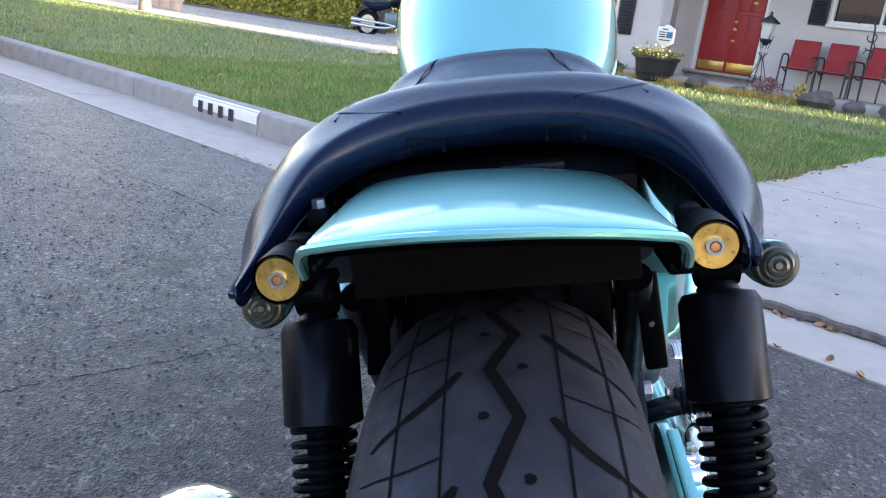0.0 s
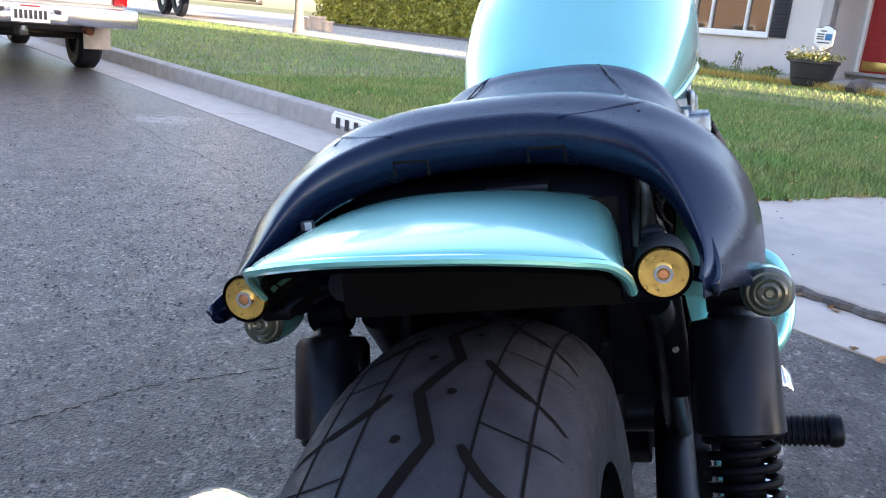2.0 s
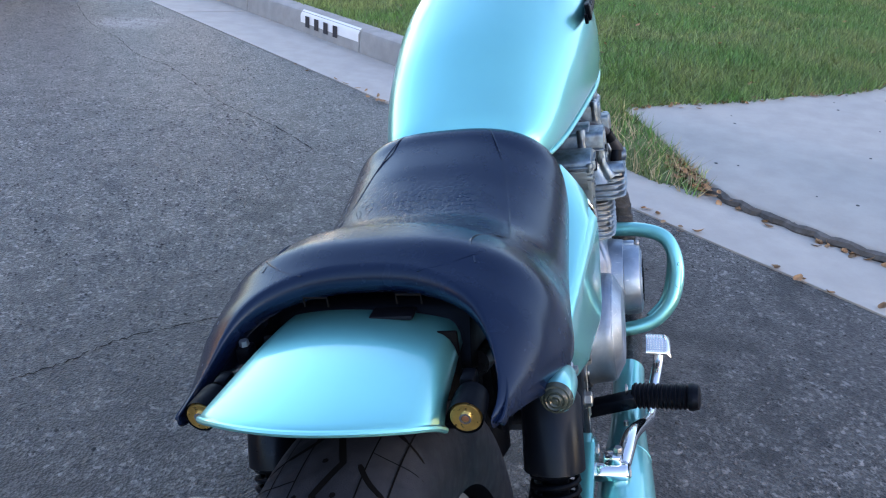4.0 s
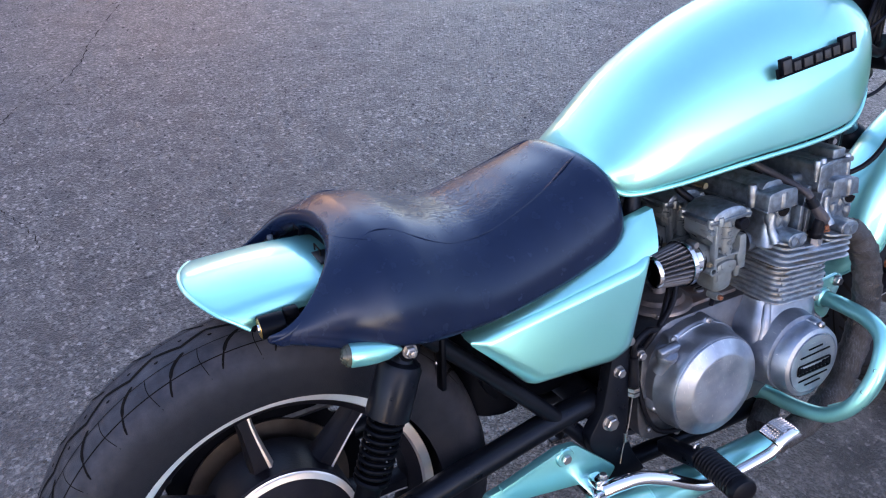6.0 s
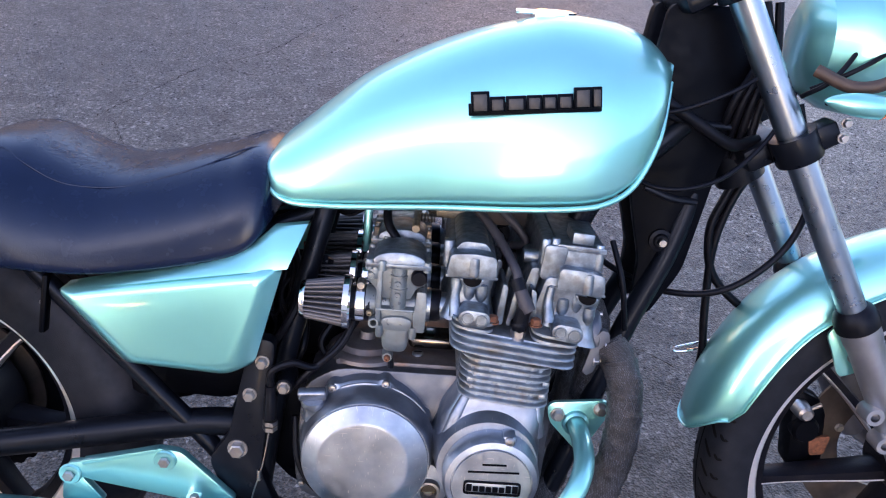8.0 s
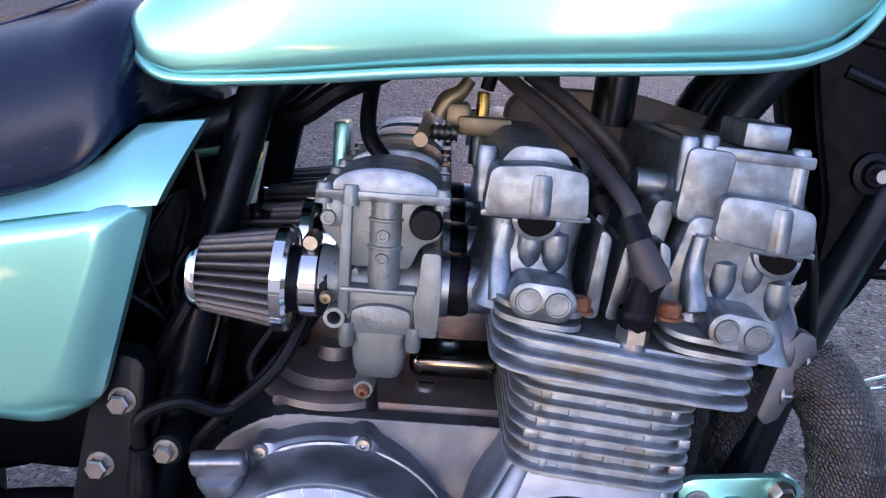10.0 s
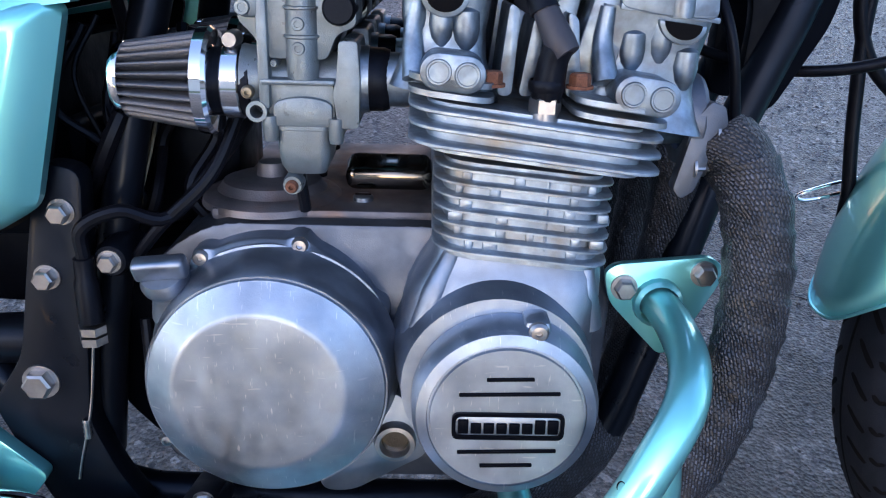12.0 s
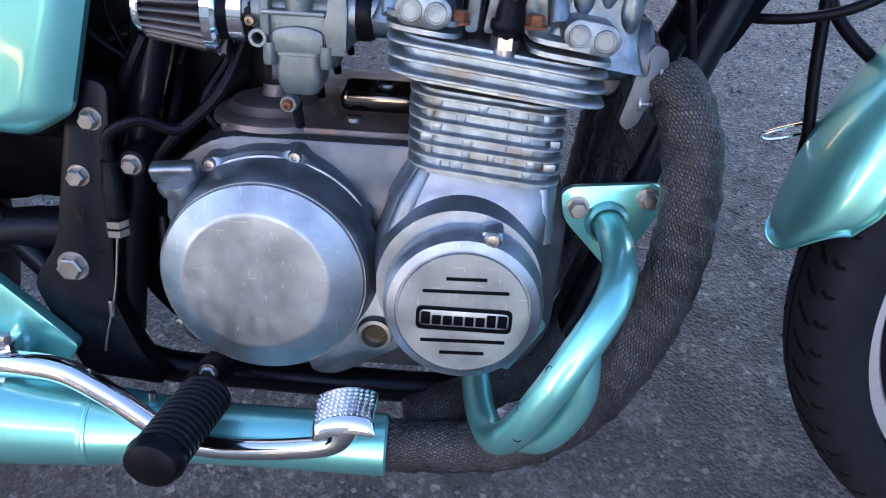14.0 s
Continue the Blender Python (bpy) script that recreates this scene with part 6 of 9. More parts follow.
def rearset():
    y0, y1 = -0.164, -0.152
    bm = plate(rounded([(0.252, 0.350), (0.270, 0.352), (0.372, 0.380), (0.402, 0.377), (0.475, 0.307), (0.460, 0.287), (0.425, 0.300), (0.285, 0.325), (0.270, 0.330), (0.300, 0.292), (0.242, 0.292), (0.247, 0.330)], 0.007), y0, y1, 0.002)
    ob = part("hanger_plate", bm, TEAL, bike, "teal painted footrest and exhaust hanger plate")
    part("flange", plate(rounded([(0.275, 0.352), (0.372, 0.377), (0.374, 0.383), (0.274, 0.358)], 0.002), y0 - 0.006, y0 + 0.006, 0.001), TEAL, ob)
    for x, z in ((0.382, 0.364), (0.256, 0.334)):
        part("washer", lathe([(0.0, -0.004), (0.0135, -0.004), (0.0150, -0.002), (0.0150, 0.0), (0, 0)], (x, y0, z), "y", 28), TEAL, ob)
        part("bolt", hex_bolt((x, y0 - 0.004, z), 0.0078, 0.006, washer=False), STEEL, ob)
    # brake pedal
    pv = Vector((0.418, -0.190, 0.300))
    bm = lathe([(0.0, -0.016), (0.0115, -0.016), (0.0135, -0.012), (0.0135, 0.030), (0, 0.030)], pv, "y", 24)
    box(pv + Vector((0.006, 0.004, 0.016)), (0.020, 0.024, 0.020), 0.004, bm)
    ped = part("brake_pedal", bm, CHROME, bike, "chrome rear brake pedal with a waffle pad")
    part("arm", tube([(0.424, -0.198, 0.307), (0.452, -0.204, 0.312), (0.486, -0.210, 0.311), (0.525, -0.220, 0.298), (0.557, -0.228, 0.282), (0.585, -0.233, 0.269), (0.613, -0.236, 0.266), (0.657, -0.240, 0.271), (0.700, -0.247, 0.283), (0.716, -0.250, 0.292), (0.724, -0.252, 0.306), (0.725, -0.252, 0.316)], [0.0118, 0.0115, 0.0110, 0.0100, 0.0092, 0.0088, 0.0086, 0.0086, 0.0086, 0.0086, 0.0086, 0.0086], 16, 6), CHROME, ped)
    part("pivot_bolt", hex_bolt(pv + Vector((0, -0.016, 0)), 0.0075, 0.004, washer=False), STEEL, ped)
    part("clamp_bolt", hex_bolt(pv + Vector((0.010, -0.004, 0.026)), 0.006, 0.008, "z", 1), STEEL, ped)
    # pad: crowned along its length, its outer edge rolled down to a smooth lip
    on = Matrix.Translation((0.7215, -0.252, 0.324)) @ Euler((radians(6), radians(-10), 0)).to_matrix().to_4x4()

    def crown(u, v):
        return 0.0055 - 0.0060 * u * u - (0.0065 * ((-v - 0.55) / 0.45) ** 2 if v < -0.55 else 0.0)
    bm = bmesh.new()
    rings = []
    for i in range(15):
        u = -1 + 2 * i / 14
        tight = 0.0 if 0 < i < 14 else 0.0025
        top = [(0.0240 * u, 0.0200 * (-1 + 2 * j / 12), crown(u, -1 + 2 * j / 12) - tight) for j in range(13)]
        low = [(0.0240 * u, 0.0200 * (-1 + 2 * j / 12), crown(u, -1 + 2 * j / 12) - 0.0060 + tight) for j in range(12, -1, -1)]
        rings.append(top + low)
    loft(bm, rings)
    bm.transform(on)
    pad = part("pad", bm, CHROME, ped, "chrome waffle-pattern pedal pad", 50)
    bm = bmesh.new()
    for i in range(11):
        for j in range(7):
            u, v = -0.86 + 0.172 * i, -0.50 + 0.225 * j
            lathe([(0.0018, -0.0002), (0.0012, 0.0010), (0.0, 0.0012)], (0.0240 * u, 0.0200 * v, crown(u, v)), "z", 4, bm)
    bm.transform(on)
    part("studs", bm, CHROME, pad)
    # foot peg
    a, b = Vector((0.602, -0.210, 0.301)), Vector((0.590, -0.309, 0.305))
    d = b - a
    m = Matrix.Translation(a) @ d.to_track_quat("Z", "Y").to_matrix().to_4x4()
    prof = [(0.0, 0.0), (0.018, 0.0)]
    for k in range(12):
        h = 0.002 + k * 0.0067
        prof += [(0.0192, h), (0.0216, h + 0.0014), (0.0220, h + 0.0040), (0.0194, h + 0.0056)]
    prof += [(0.0200, 0.0825), (0.0226, 0.0850), (0.0232, 0.0900), (0.0230, d.length - 0.008), (0.0205, d.length - 0.001), (0.0160, d.length + 0.001), (0.0, d.length + 0.002)]
    bm = lathe(prof, (0, 0, 0), "z", 28)
    for v in bm.verts:
        v.co.y *= 0.86
    bm.transform(m)
    peg = part("foot_peg", bm, HOSE, bike, "black ribbed rubber foot peg", 28)
    bm = box((0.592, -0.176, 0.292), (0.026, 0.082, 0.022), 0.004, rot=(-14, 0, 0))
    part("peg_mount", bm, BLACK, peg)
    part("peg_bolt", hex_bolt((0.600, -0.200, 0.314), 0.0065, 0.004), STEEL, peg)
    # brake lamp switch and spring
    bm = lathe([(0.0, 0.0), (0.0085, 0.0), (0.0085, 0.030), (0.007, 0.034), (0.007, 0.048), (0, 0.05)], (0.517, -0.152, 0.430), "z", 18)
    sw = part("brake_switch", bm, HOSE, bike, "brake lamp switch with a long pull spring")
    for z in (0.424, 0.416):
        part("nut", lathe([(0.0, -0.003), (0.0098, -0.003), (0.0098, 0.003), (0, 0.003)], (0.517, -0.152, z), "z", 6), STEEL, sw)
    part("wire", tube([(0.516, -0.152, 0.412), (0.508, -0.152, 0.36), (0.496, -0.152, 0.315), (0.492, -0.153, 0.297)], 0.0011, 6, 4), STEEL, sw)
    part("spring", lathe([(0.0026 + 0.0006 * (k % 2), 0.002 * k) for k in range(9)], (0.503, -0.152, 0.333), "z", 10), STEEL, sw)
    part("lead", tube([(0.517, -0.152, 0.478), (0.519, -0.153, 0.500), (0.545, -0.150, 0.512), (0.575, -0.140, 0.505), (0.61, -0.12, 0.545), (0.63, -0.10, 0.575)], 0.0050, 10, 6), HOSE, sw)
    part("lead", tube([(0.545, -0.135, 0.470), (0.57, -0.140, 0.500), (0.605, -0.135, 0.535), (0.625, -0.12, 0.58)], 0.0045, 10, 6), HOSE, sw)
    bm = lathe([(0.0, -0.012), (0.011, -0.012), (0.013, -0.008), (0.013, 0.03), (0, 0.03)], (0.533, -0.135, 0.474), "y", 20)
    part("engine_mount_boss", bm, BLACK, bike)
    part("engine_mount_bolt", hex_bolt((0.533, -0.147, 0.474), 0.0068, 0.009), STEEL, bike)
    part("breather_hose", tube([(0.545, -0.125, 0.42), (0.552, -0.138, 0.36), (0.575, -0.140, 0.318), (0.61, -0.142, 0.304), (0.655, -0.142, 0.303)], 0.0042, 10, 6), HOSE, bike, "black rubber hose along the clutch cover")


def exhaust():
    p = [(0.942, -0.160, 0.574), (0.955, -0.171, 0.560), (0.966, -0.183, 0.530), (0.970, -0.192, 0.480), (0.965, -0.196, 0.425), (0.948, -0.198, 0.365), (0.915, -0.200, 0.306), (0.865, -0.200, 0.266), (0.80, -0.200, 0.254), (0.742, -0.200, 0.252)]
    def wound(path, r, n):
        """A tube whose surface steps up at each turn of the wound tape."""
        bm = tube(path, r, 28, n, uv=250)
        ctr = curve(path, n)
        far = 0.0
        bm.verts.ensure_lookup_table()
        for i, c in enumerate(ctr):
            far += (c - ctr[i - 1]).length if i else 0.0
            for k in range(28):
                v = bm.verts[i * 28 + k]
                lap = (far / 0.021 + k / 28) % 1.0
                v.co += (v.co - c).normalized() * (0.0018 * (1 - lap) ** 2 + 0.0006 * math.sin(far * 170 + k * 0.9) - 0.0008)
        return bm
    part("wrapped_header_pipe", wound(p, 0.0225, 20), WRAP, bike, "header pipe wound in charcoal heat wrap", 60)
    for yo, zz in ((-0.050, 0.0), (0.045, 0.0), (0.140, 0.0)):
        s = [(0.905, yo, 0.588), (0.928, yo, 0.588), (0.945, yo, 0.566), (0.955, yo, 0.52), (0.950, yo, 0.44), (0.935, yo * 0.95, 0.36), (0.895, yo * 0.9 - (0.05 if yo < 0 else 0), 0.295), (0.83, yo * 0.9 - (0.09 if yo < 0 else 0), 0.268), (0.77, yo - (0.12 if yo < 0 else 0), 0.256)]
        part("wrapped_header_pipe", wound(s, 0.0215, 12), WRAP, bike, "header pipe wound in charcoal heat wrap", 60)
    # cast clamps at the ports
    for y in (-0.150, -0.050, 0.045, 0.140):
        bm = plate(rounded([(0.929, 0.600), (0.938, 0.597), (0.941, 0.586), (0.935, 0.572), (0.9245, 0.542), (0.917, 0.537), (0.911, 0.543), (0.917, 0.570), (0.921, 0.590)], 0.0025), y - 0.029, y - 0.017, 0.0018)
        lathe([(0.020, 0.917), (0.029, 0.917), (0.030, 0.920), (0.030, 0.926), (0.028, 0.929), (0.020, 0.929)], (0, y, 0.584), "x", 30, bm)
        cl = part("exhaust_clamp", bm, GRIME, bike, "cast exhaust clamp with two studs")
        for x, z in ((0.937, 0.578), (0.925, 0.557)):
            part("stud_nut", hex_bolt((x - 0.002, y - 0.0235, z), 0.0062, 0.009, "x", 1), STEEL, cl)
            part("stud", lathe([(0, 0), (0.0032, 0), (0.0032, 0.012), (0, 0.012)], (x + 0.004, y - 0.023, z), "x", 10), STEEL, cl)
    # muffler: thin front sleeve, cone and long body
    prof = [(0.0245, 0.752), (0.0265, 0.750), (0.0265, 0.600), (0.0270, 0.585), (0.0345, 0.500), (0.0355, 0.497), (0.0355, 0.4945), (0.0385, 0.455), (0.0465, 0.30), (0.0475, 0.20), (0.0475, -0.20), (0.044, -0.215), (0.030, -0.218), (0.030, -0.16)]
    bm = lathe([(r, x) for r, x in prof], (0, -0.200, 0), "x", 40)
    for v in bm.verts:
        v.co.z += 0.2515 + 0.012 * min(1, max(0, (0.55 - v.co.x) / 0.5)) + 0.02 * max(0, 0.3 - v.co.x)
    mf = part("muffler", bm, TEAL, bike, "teal painted reverse-cone muffler")
    bead = lathe([(0.0335, 0.5045), (0.0352, 0.5030), (0.0358, 0.5005), (0.0350, 0.4985), (0.0335, 0.4975)], (0, -0.200, 0.2520), "x", 40)
    part("weld_bead", bead, TEAL, mf)
    part("stud", lathe([(0.0, 0.038), (0.0030, 0.038), (0.0036, 0.036), (0.0036, 0.024), (0.0, 0.024)], (0.5505, -0.200, 0.2520), "z", 12), STEEL, mf)
    return mf


def engine_guard():
    y = -0.150
    bm = plate(rounded([(0.880, 0.474), (0.888, 0.480), (0.955, 0.487), (0.965, 0.478), (0.962, 0.466), (0.936, 0.414), (0.925, 0.410), (0.884, 0.452)], 0.009), y, y + 0.007, 0.0015)
    ob = part("engine_guard", bm, TEAL, bike, "teal tubular engine guard on a bolted plate")
    for x, z in ((0.8945, 0.463), (0.950, 0.4745)):
        part("bolt", hex_bolt((x, y, z), 0.0076, 0.009), STEEL, ob)
    main = [(0.919, -0.146, 0.452), (0.921, -0.185, 0.452), (0.917, -0.235, 0.449), (0.905, -0.271, 0.438), (0.887, -0.287, 0.412), (0.868, -0.290, 0.376), (0.850, -0.277, 0.334), (0.838, -0.245, 0.303), (0.829, -0.200, 0.293), (0.825, -0.150, 0.290), (0.824, -0.115, 0.283)]
    part("tube", tube(main, 0.0130, 20, 8), TEAL, ob)
    part("brace", tube([(0.890, -0.286, 0.420), (0.892, -0.283, 0.370), (0.874, -0.270, 0.326), (0.848, -0.242, 0.303)], 0.0115, 16, 6), TEAL, ob)
    part("weld", lathe([(0.0145, 0.002), (0.0185, 0.003), (0.0175, -0.003), (0.0145, -0.006)], (0.9195, -0.152, 0.452), "y", 20), TEAL, ob)
    part("lower_plate", plate(rounded([(0.812, 0.290), (0.835, 0.310), (0.875, 0.352), (0.885, 0.340), (0.85, 0.285), (0.82, 0.262)], 0.006), -0.132, -0.126, 0.001), TEAL, ob)
    # drain holes: black dishes on the tube stand for the shade inside
    for c, d in (((0.877, -0.2885, 0.395), (-0.80, -0.45, 0.40)), ((0.861, -0.286, 0.360), (-0.82, -0.30, 0.45)), ((0.8545, -0.281, 0.340), (-0.30, -0.95, 0.10))):
        d = Vector(d).normalized()
        bm = lathe([(0.0034, 0.0122), (0.0034, 0.0131), (0.0028, 0.0131), (0.0024, 0.0120), (0.0, 0.0115)], (0, 0, 0), "z", 14)
        bm.transform(Matrix.Translation(c) @ d.to_track_quat("Z", "Y").to_matrix().to_4x4())
        part("drain_hole", bm, RECESS_SHADE, ob)
    return ob


AX = Vector((1.49, 0, 0.333))
RAKE = Vector((0.144, 0, -0.244)).normalized()


def front_end():
    for s in (-1, 1):
        base = Vector((1.155, s * 0.100 + 0.002, 0.832))
        top, seal, foot = base - RAKE * 0.26, base + RAKE * 0.262, base + RAKE * 0.585
        part("fork_tube", tube([top, base + RAKE * 0.30], 0.0185, 24, 1), FORK_TUBE, bike, "dull hard-chromed fork tube")
        m = Matrix.Translation(seal) @ RAKE.to_track_quat("Z", "Y").to_matrix().to_4x4()
        bm = lathe([(0.0, -0.020), (0.0205, -0.020), (0.026, -0.014), (0.0295, -0.004), (0.0295, 0.010), (0.026, 0.013), (0.0, 0.013)], (0, 0, 0), "z", 32)
        bm.transform(m)
        part("fork_dust_seal", bm, HOSE, bike, "black rubber fork dust seal")
        bm = lathe([(0.0, 0.012), (0.0265, 0.012), (0.0265, 0.030), (0.0245, 0.040), (0.0240, 0.30), (0.019, 0.322), (0.0, 0.325)], (0, 0, 0), "z", 32)
        bm.transform(m)
        for k in (0.155, 0.205):
            c = m @ Vector((0, 0, k))
            b2 = lathe([(0.0065, -0.016), (0.0125, -0.016), (0.0135, -0.012), (0.0135, 0.012), (0.0065, 0.012)], c + Vector((-0.030, s * 0.008, 0.0)), "y", 20)
            join(bm, b2)
            box(c + Vector((-0.016, s * 0.006, 0)), (0.026, 0.018, 0.018), 0.003, bm)
        box(foot + Vector((0.030, 0, -0.004)), (0.055, 0.034, 0.045), 0.010, bm, rot=(0, 30, 0))
        leg = part("fork_leg", bm, FORK, bike, "dull silver fork lower leg with brake lugs")
        part("axle_clamp_nut", hex_bolt(AX + Vector((0.0, s * 0.112, 0)), 0.011, 0.012, "y", s), STEEL, leg)
    # lower and upper yokes
    ctr = Vector((1.155, 0.002, 0.832))
    off = Vector((RAKE.z, 0, -RAKE.x)) * 1.0
    for k, th in ((0.0, 0.036), (-0.215, 0.030)):
        c = ctr + RAKE * k
        ang = math.degrees(math.atan2(RAKE.x, -RAKE.z))
        bm = bmesh.new()
        for s in (-1, 1):
            b = lathe([(0.0187, -th / 2), (0.029, -th / 2), (0.030, -th / 2 + 0.004), (0.030, th / 2 - 0.004), (0.029, th / 2), (0.0187, th / 2), (0.0187, -th / 2)], (0, 0, 0), "z", 28)
            b.transform(Matrix.Translation(c + Vector((0, s * 0.100, 0))) @ RAKE.to_track_quat("Z", "Y").to_matrix().to_4x4())
            join(bm, b)
            box(c + Vector((0.030, s * 0.100, 0.018)), (0.030, 0.034, th * 0.85), 0.004, bm, rot=(0, -ang, 0))
        box(c + off * 0.030, (0.060, 0.170, th * 0.9), 0.008, bm, rot=(0, -ang, 0))
        yk = part("fork_yoke", bm, BLACK, bike, "black fork yoke with pinch bolts")
        for s in (-1, 1):
            for dz in (-0.008, 0.010):
                part("pinch_bolt", hex_bolt(c + Vector((0.046, s * 0.100 - 0.018, 0.026 + dz)), 0.0055, 0.007), STEEL, yk)
    # front fender
    bm = bmesh.new()
    rings = []
    sect = []
    for k in range(21):
        t = -1 + 2 * k / 20
        a = t * 1.42
        sect.append((0.074 * math.copysign(abs(math.sin(a)) ** 0.8, a), -0.068 * (1 - max(math.cos(a), 0) ** 0.9)))
    for k in range(37):
        f = k / 36
        ang = radians(172.8 - 145.8 * f)
        deep = lerp([(0, 0.72), (0.06, 0.92), (0.15, 1.0), (0.8, 1.0), (1, 0.7)], f)
        wide = lerp([(0, 0.80), (0.05, 0.95), (0.12, 1.0), (0.9, 1.0), (1, 0.85)], f)
        ring = []
        for yy, dr in sect:
            r = 0.3910 - 0.016 * max(0.0, 1 - f / 0.25) + dr * deep
            back = 0.13 * (abs(yy) / 0.074) ** 2.6 * (1 - f / 0.12) if f < 0.12 else 0.0
            a2 = ang - back
            ring.append((AX.x + r * math.cos(a2), yy * wide, AX.z + r * math.sin(a2)))
        rings.append(ring)
    loft(bm, rings, closed=False)
    fd = part("front_fender", bm, TEAL, bike, "teal painted front fender", 60)
    sm = fd.modifiers.new("thick", "SOLIDIFY")
    sm.thickness, sm.offset = 0.003, -1
    for edge in ([r[0] for r in rings], [r[-1] for r in rings], list(rings[0]), list(rings[-1])):
        part("rolled_edge", tube(edge, 0.0019, 6, 2), TEAL, fd)
    for s in (-1, 1):
        bm = plate(rounded([(1.268, 0.572), (1.300, 0.600), (1.345, 0.570), (1.335, 0.520), (1.300, 0.505), (1.285, 0.54)], 0.012), s * 0.070 - 0.002, s * 0.070 + 0.003, 0.001)
        part("fender_bracket", bm, TEAL, fd)
        part("bracket_bolt", hex_bolt((1.313, s * 0.074, 0.540), 0.007, 0.010, "y", s), STEEL, fd)
    # headlight
    bm = lathe([(0.0, -0.075), (0.045, -0.072), (0.070, -0.058), (0.085, -0.030), (0.090, 0.0), (0.0915, 0.030), (0.0, 0.030)], (1.245, 0.0, 0.955), "x", 40)
    hl = part("headlight", bm, TEAL, bike, "teal painted headlight bucket")
    part("lens", lathe([(0.092, 0.024), (0.094, 0.030), (0.092, 0.036), (0.080, 0.045), (0.04, 0.054), (0.0, 0.057)], (1.245, 0.0, 0.955), "x", 40), CHROME, hl, "chrome ringed headlight lens")
    # brake caliper on the left, seen through the spokes
    bm = box((1.338, 0.052, 0.345), (0.060, 0.050, 0.110), 0.014, rot=(0, -8, 0))
    lathe([(0.0, -0.034), (0.018, -0.034), (0.022, -0.028), (0.022, 0.0), (0, 0)], (1.328, 0.050, 0.365), "y", 24, bm)
    box((1.322, 0.045, 0.405), (0.040, 0.035, 0.040), 0.008, bm, rot=(0, 25, 0))
    cal = part("brake_caliper", bm, SATIN, bike, "black brake caliper with a rust-brown pad plate")
    part("pad_plate", plate(rounded([(1.338, 0.348), (1.372, 0.356), (1.368, 0.322), (1.345, 0.318)], 0.006), 0.0235, 0.030, 0.001), RUST, cal, "rusty brake pad plate")
    b = lathe([(0.0, -0.030), (0.008, -0.030), (0.012, -0.026), (0.014, -0.004), (0.014, 0.030), (0, 0.03)], (1.313, 0.030, 0.402), "y", 20)
    part("slide_bolt", b, STEEL, cal, "bright caliper slide bolt")
    part("bleed_nipple", tube([(1.322, 0.010, 0.410), (1.334, 0.006, 0.420)], 0.0035, 8, 1, spline=False), STEEL, cal)
    for k in range(6):
        part("disc_bolt", hex_bolt((1.49 + 0.092 * math.cos(k * 1.047 + 2.9), 0.055, 0.333 + 0.092 * math.sin(k * 1.047 + 2.9)), 0.006, 0.006), STEEL, cal)
    # cables and hoses
    hose = [
        ("brake_hose", [(0.93, 0.06, 0.64), (0.99, 0.02, 0.610), (1.05, -0.03, 0.602), (1.12, -0.06, 0.622), (1.185, -0.06, 0.680), (1.215, -0.045, 0.75), (1.205, -0.03, 0.81), (1.185, -0.02, 0.875)], 0.0048, HOSE),
        ("brake_hose", [(1.165, 0.045, 0.800), (1.133, 0.040, 0.725), (1.120, 0.038, 0.674), (1.138, 0.038, 0.607), (1.198, 0.038, 0.555), (1.26, 0.04, 0.53)], 0.0065, HOSE),
        ("brake_hose", [(1.185, 0.038, 0.800), (1.148, 0.038, 0.735), (1.130, 0.038, 0.656), (1.135, 0.038, 0.56), (1.144, 0.038, 0.49), (1.150, 0.038, 0.44), (1.20, 0.040, 0.40)], 0.0062, HOSE),
        ("control_cable", [(0.925, -0.075, 0.795), (0.985, -0.115, 0.770), (1.055, -0.12, 0.785), (1.115, -0.10, 0.835), (1.15, -0.075, 0.895)], 0.0030, HOSE),
        ("control_cable", [(0.94, -0.09, 0.855), (1.00, -0.10, 0.865), (1.06, -0.105, 0.893), (1.11, -0.095, 0.925)], 0.0030, HOSE),
        ("control_cable", [(1.255, -0.05, 1.02), (1.22, -0.075, 0.96), (1.185, -0.09, 0.915), (1.16, -0.07, 0.89)], 0.0032, HOSE),
        ("control_cable", [(1.30, -0.06, 1.00), (1.25, -0.085, 0.955), (1.205, -0.09, 0.925), (1.17, -0.07, 0.90)], 0.0032, HOSE),
        ("wiring_sleeve", [(0.975, -0.085, 0.880), (1.03, -0.085, 0.850), (1.08, -0.08, 0.825), (1.12, -0.06, 0.83)], 0.0080, HOSE),
        ("corrugated_sleeve", [(1.165, -0.085, 0.925), (1.205, -0.11, 0.910), (1.245, -0.12, 0.925), (1.265, -0.115, 0.965), (1.262, -0.10, 1.02)], 0.0080, BROWN),
        ("control_cable", [(0.955, -0.06, 0.68), (0.97, -0.085, 0.63), (0.985, -0.08, 0.56)], 0.0040, HOSE),
        ("fuel_hose", [(0.655, -0.040, 0.735), (0.652, -0.060, 0.715), (0.654, -0.085, 0.690), (0.668, -0.10, 0.672)], 0.0058, HOSE),
        ("fuel_hose", [(0.735, -0.028, 0.722), (0.738, -0.030, 0.735), (0.742, -0.03, 0.75)], 0.0055, HOSE),
    ]
    for nm, pts, r, mt in hose:
        part(nm, tube(pts, r, 12, 8), mt, bike, {"corrugated_sleeve": "brown corrugated cable sleeve", "brake_hose": "black rubber brake hose"}.get(nm, "thin black " + nm.replace("_", " ")))
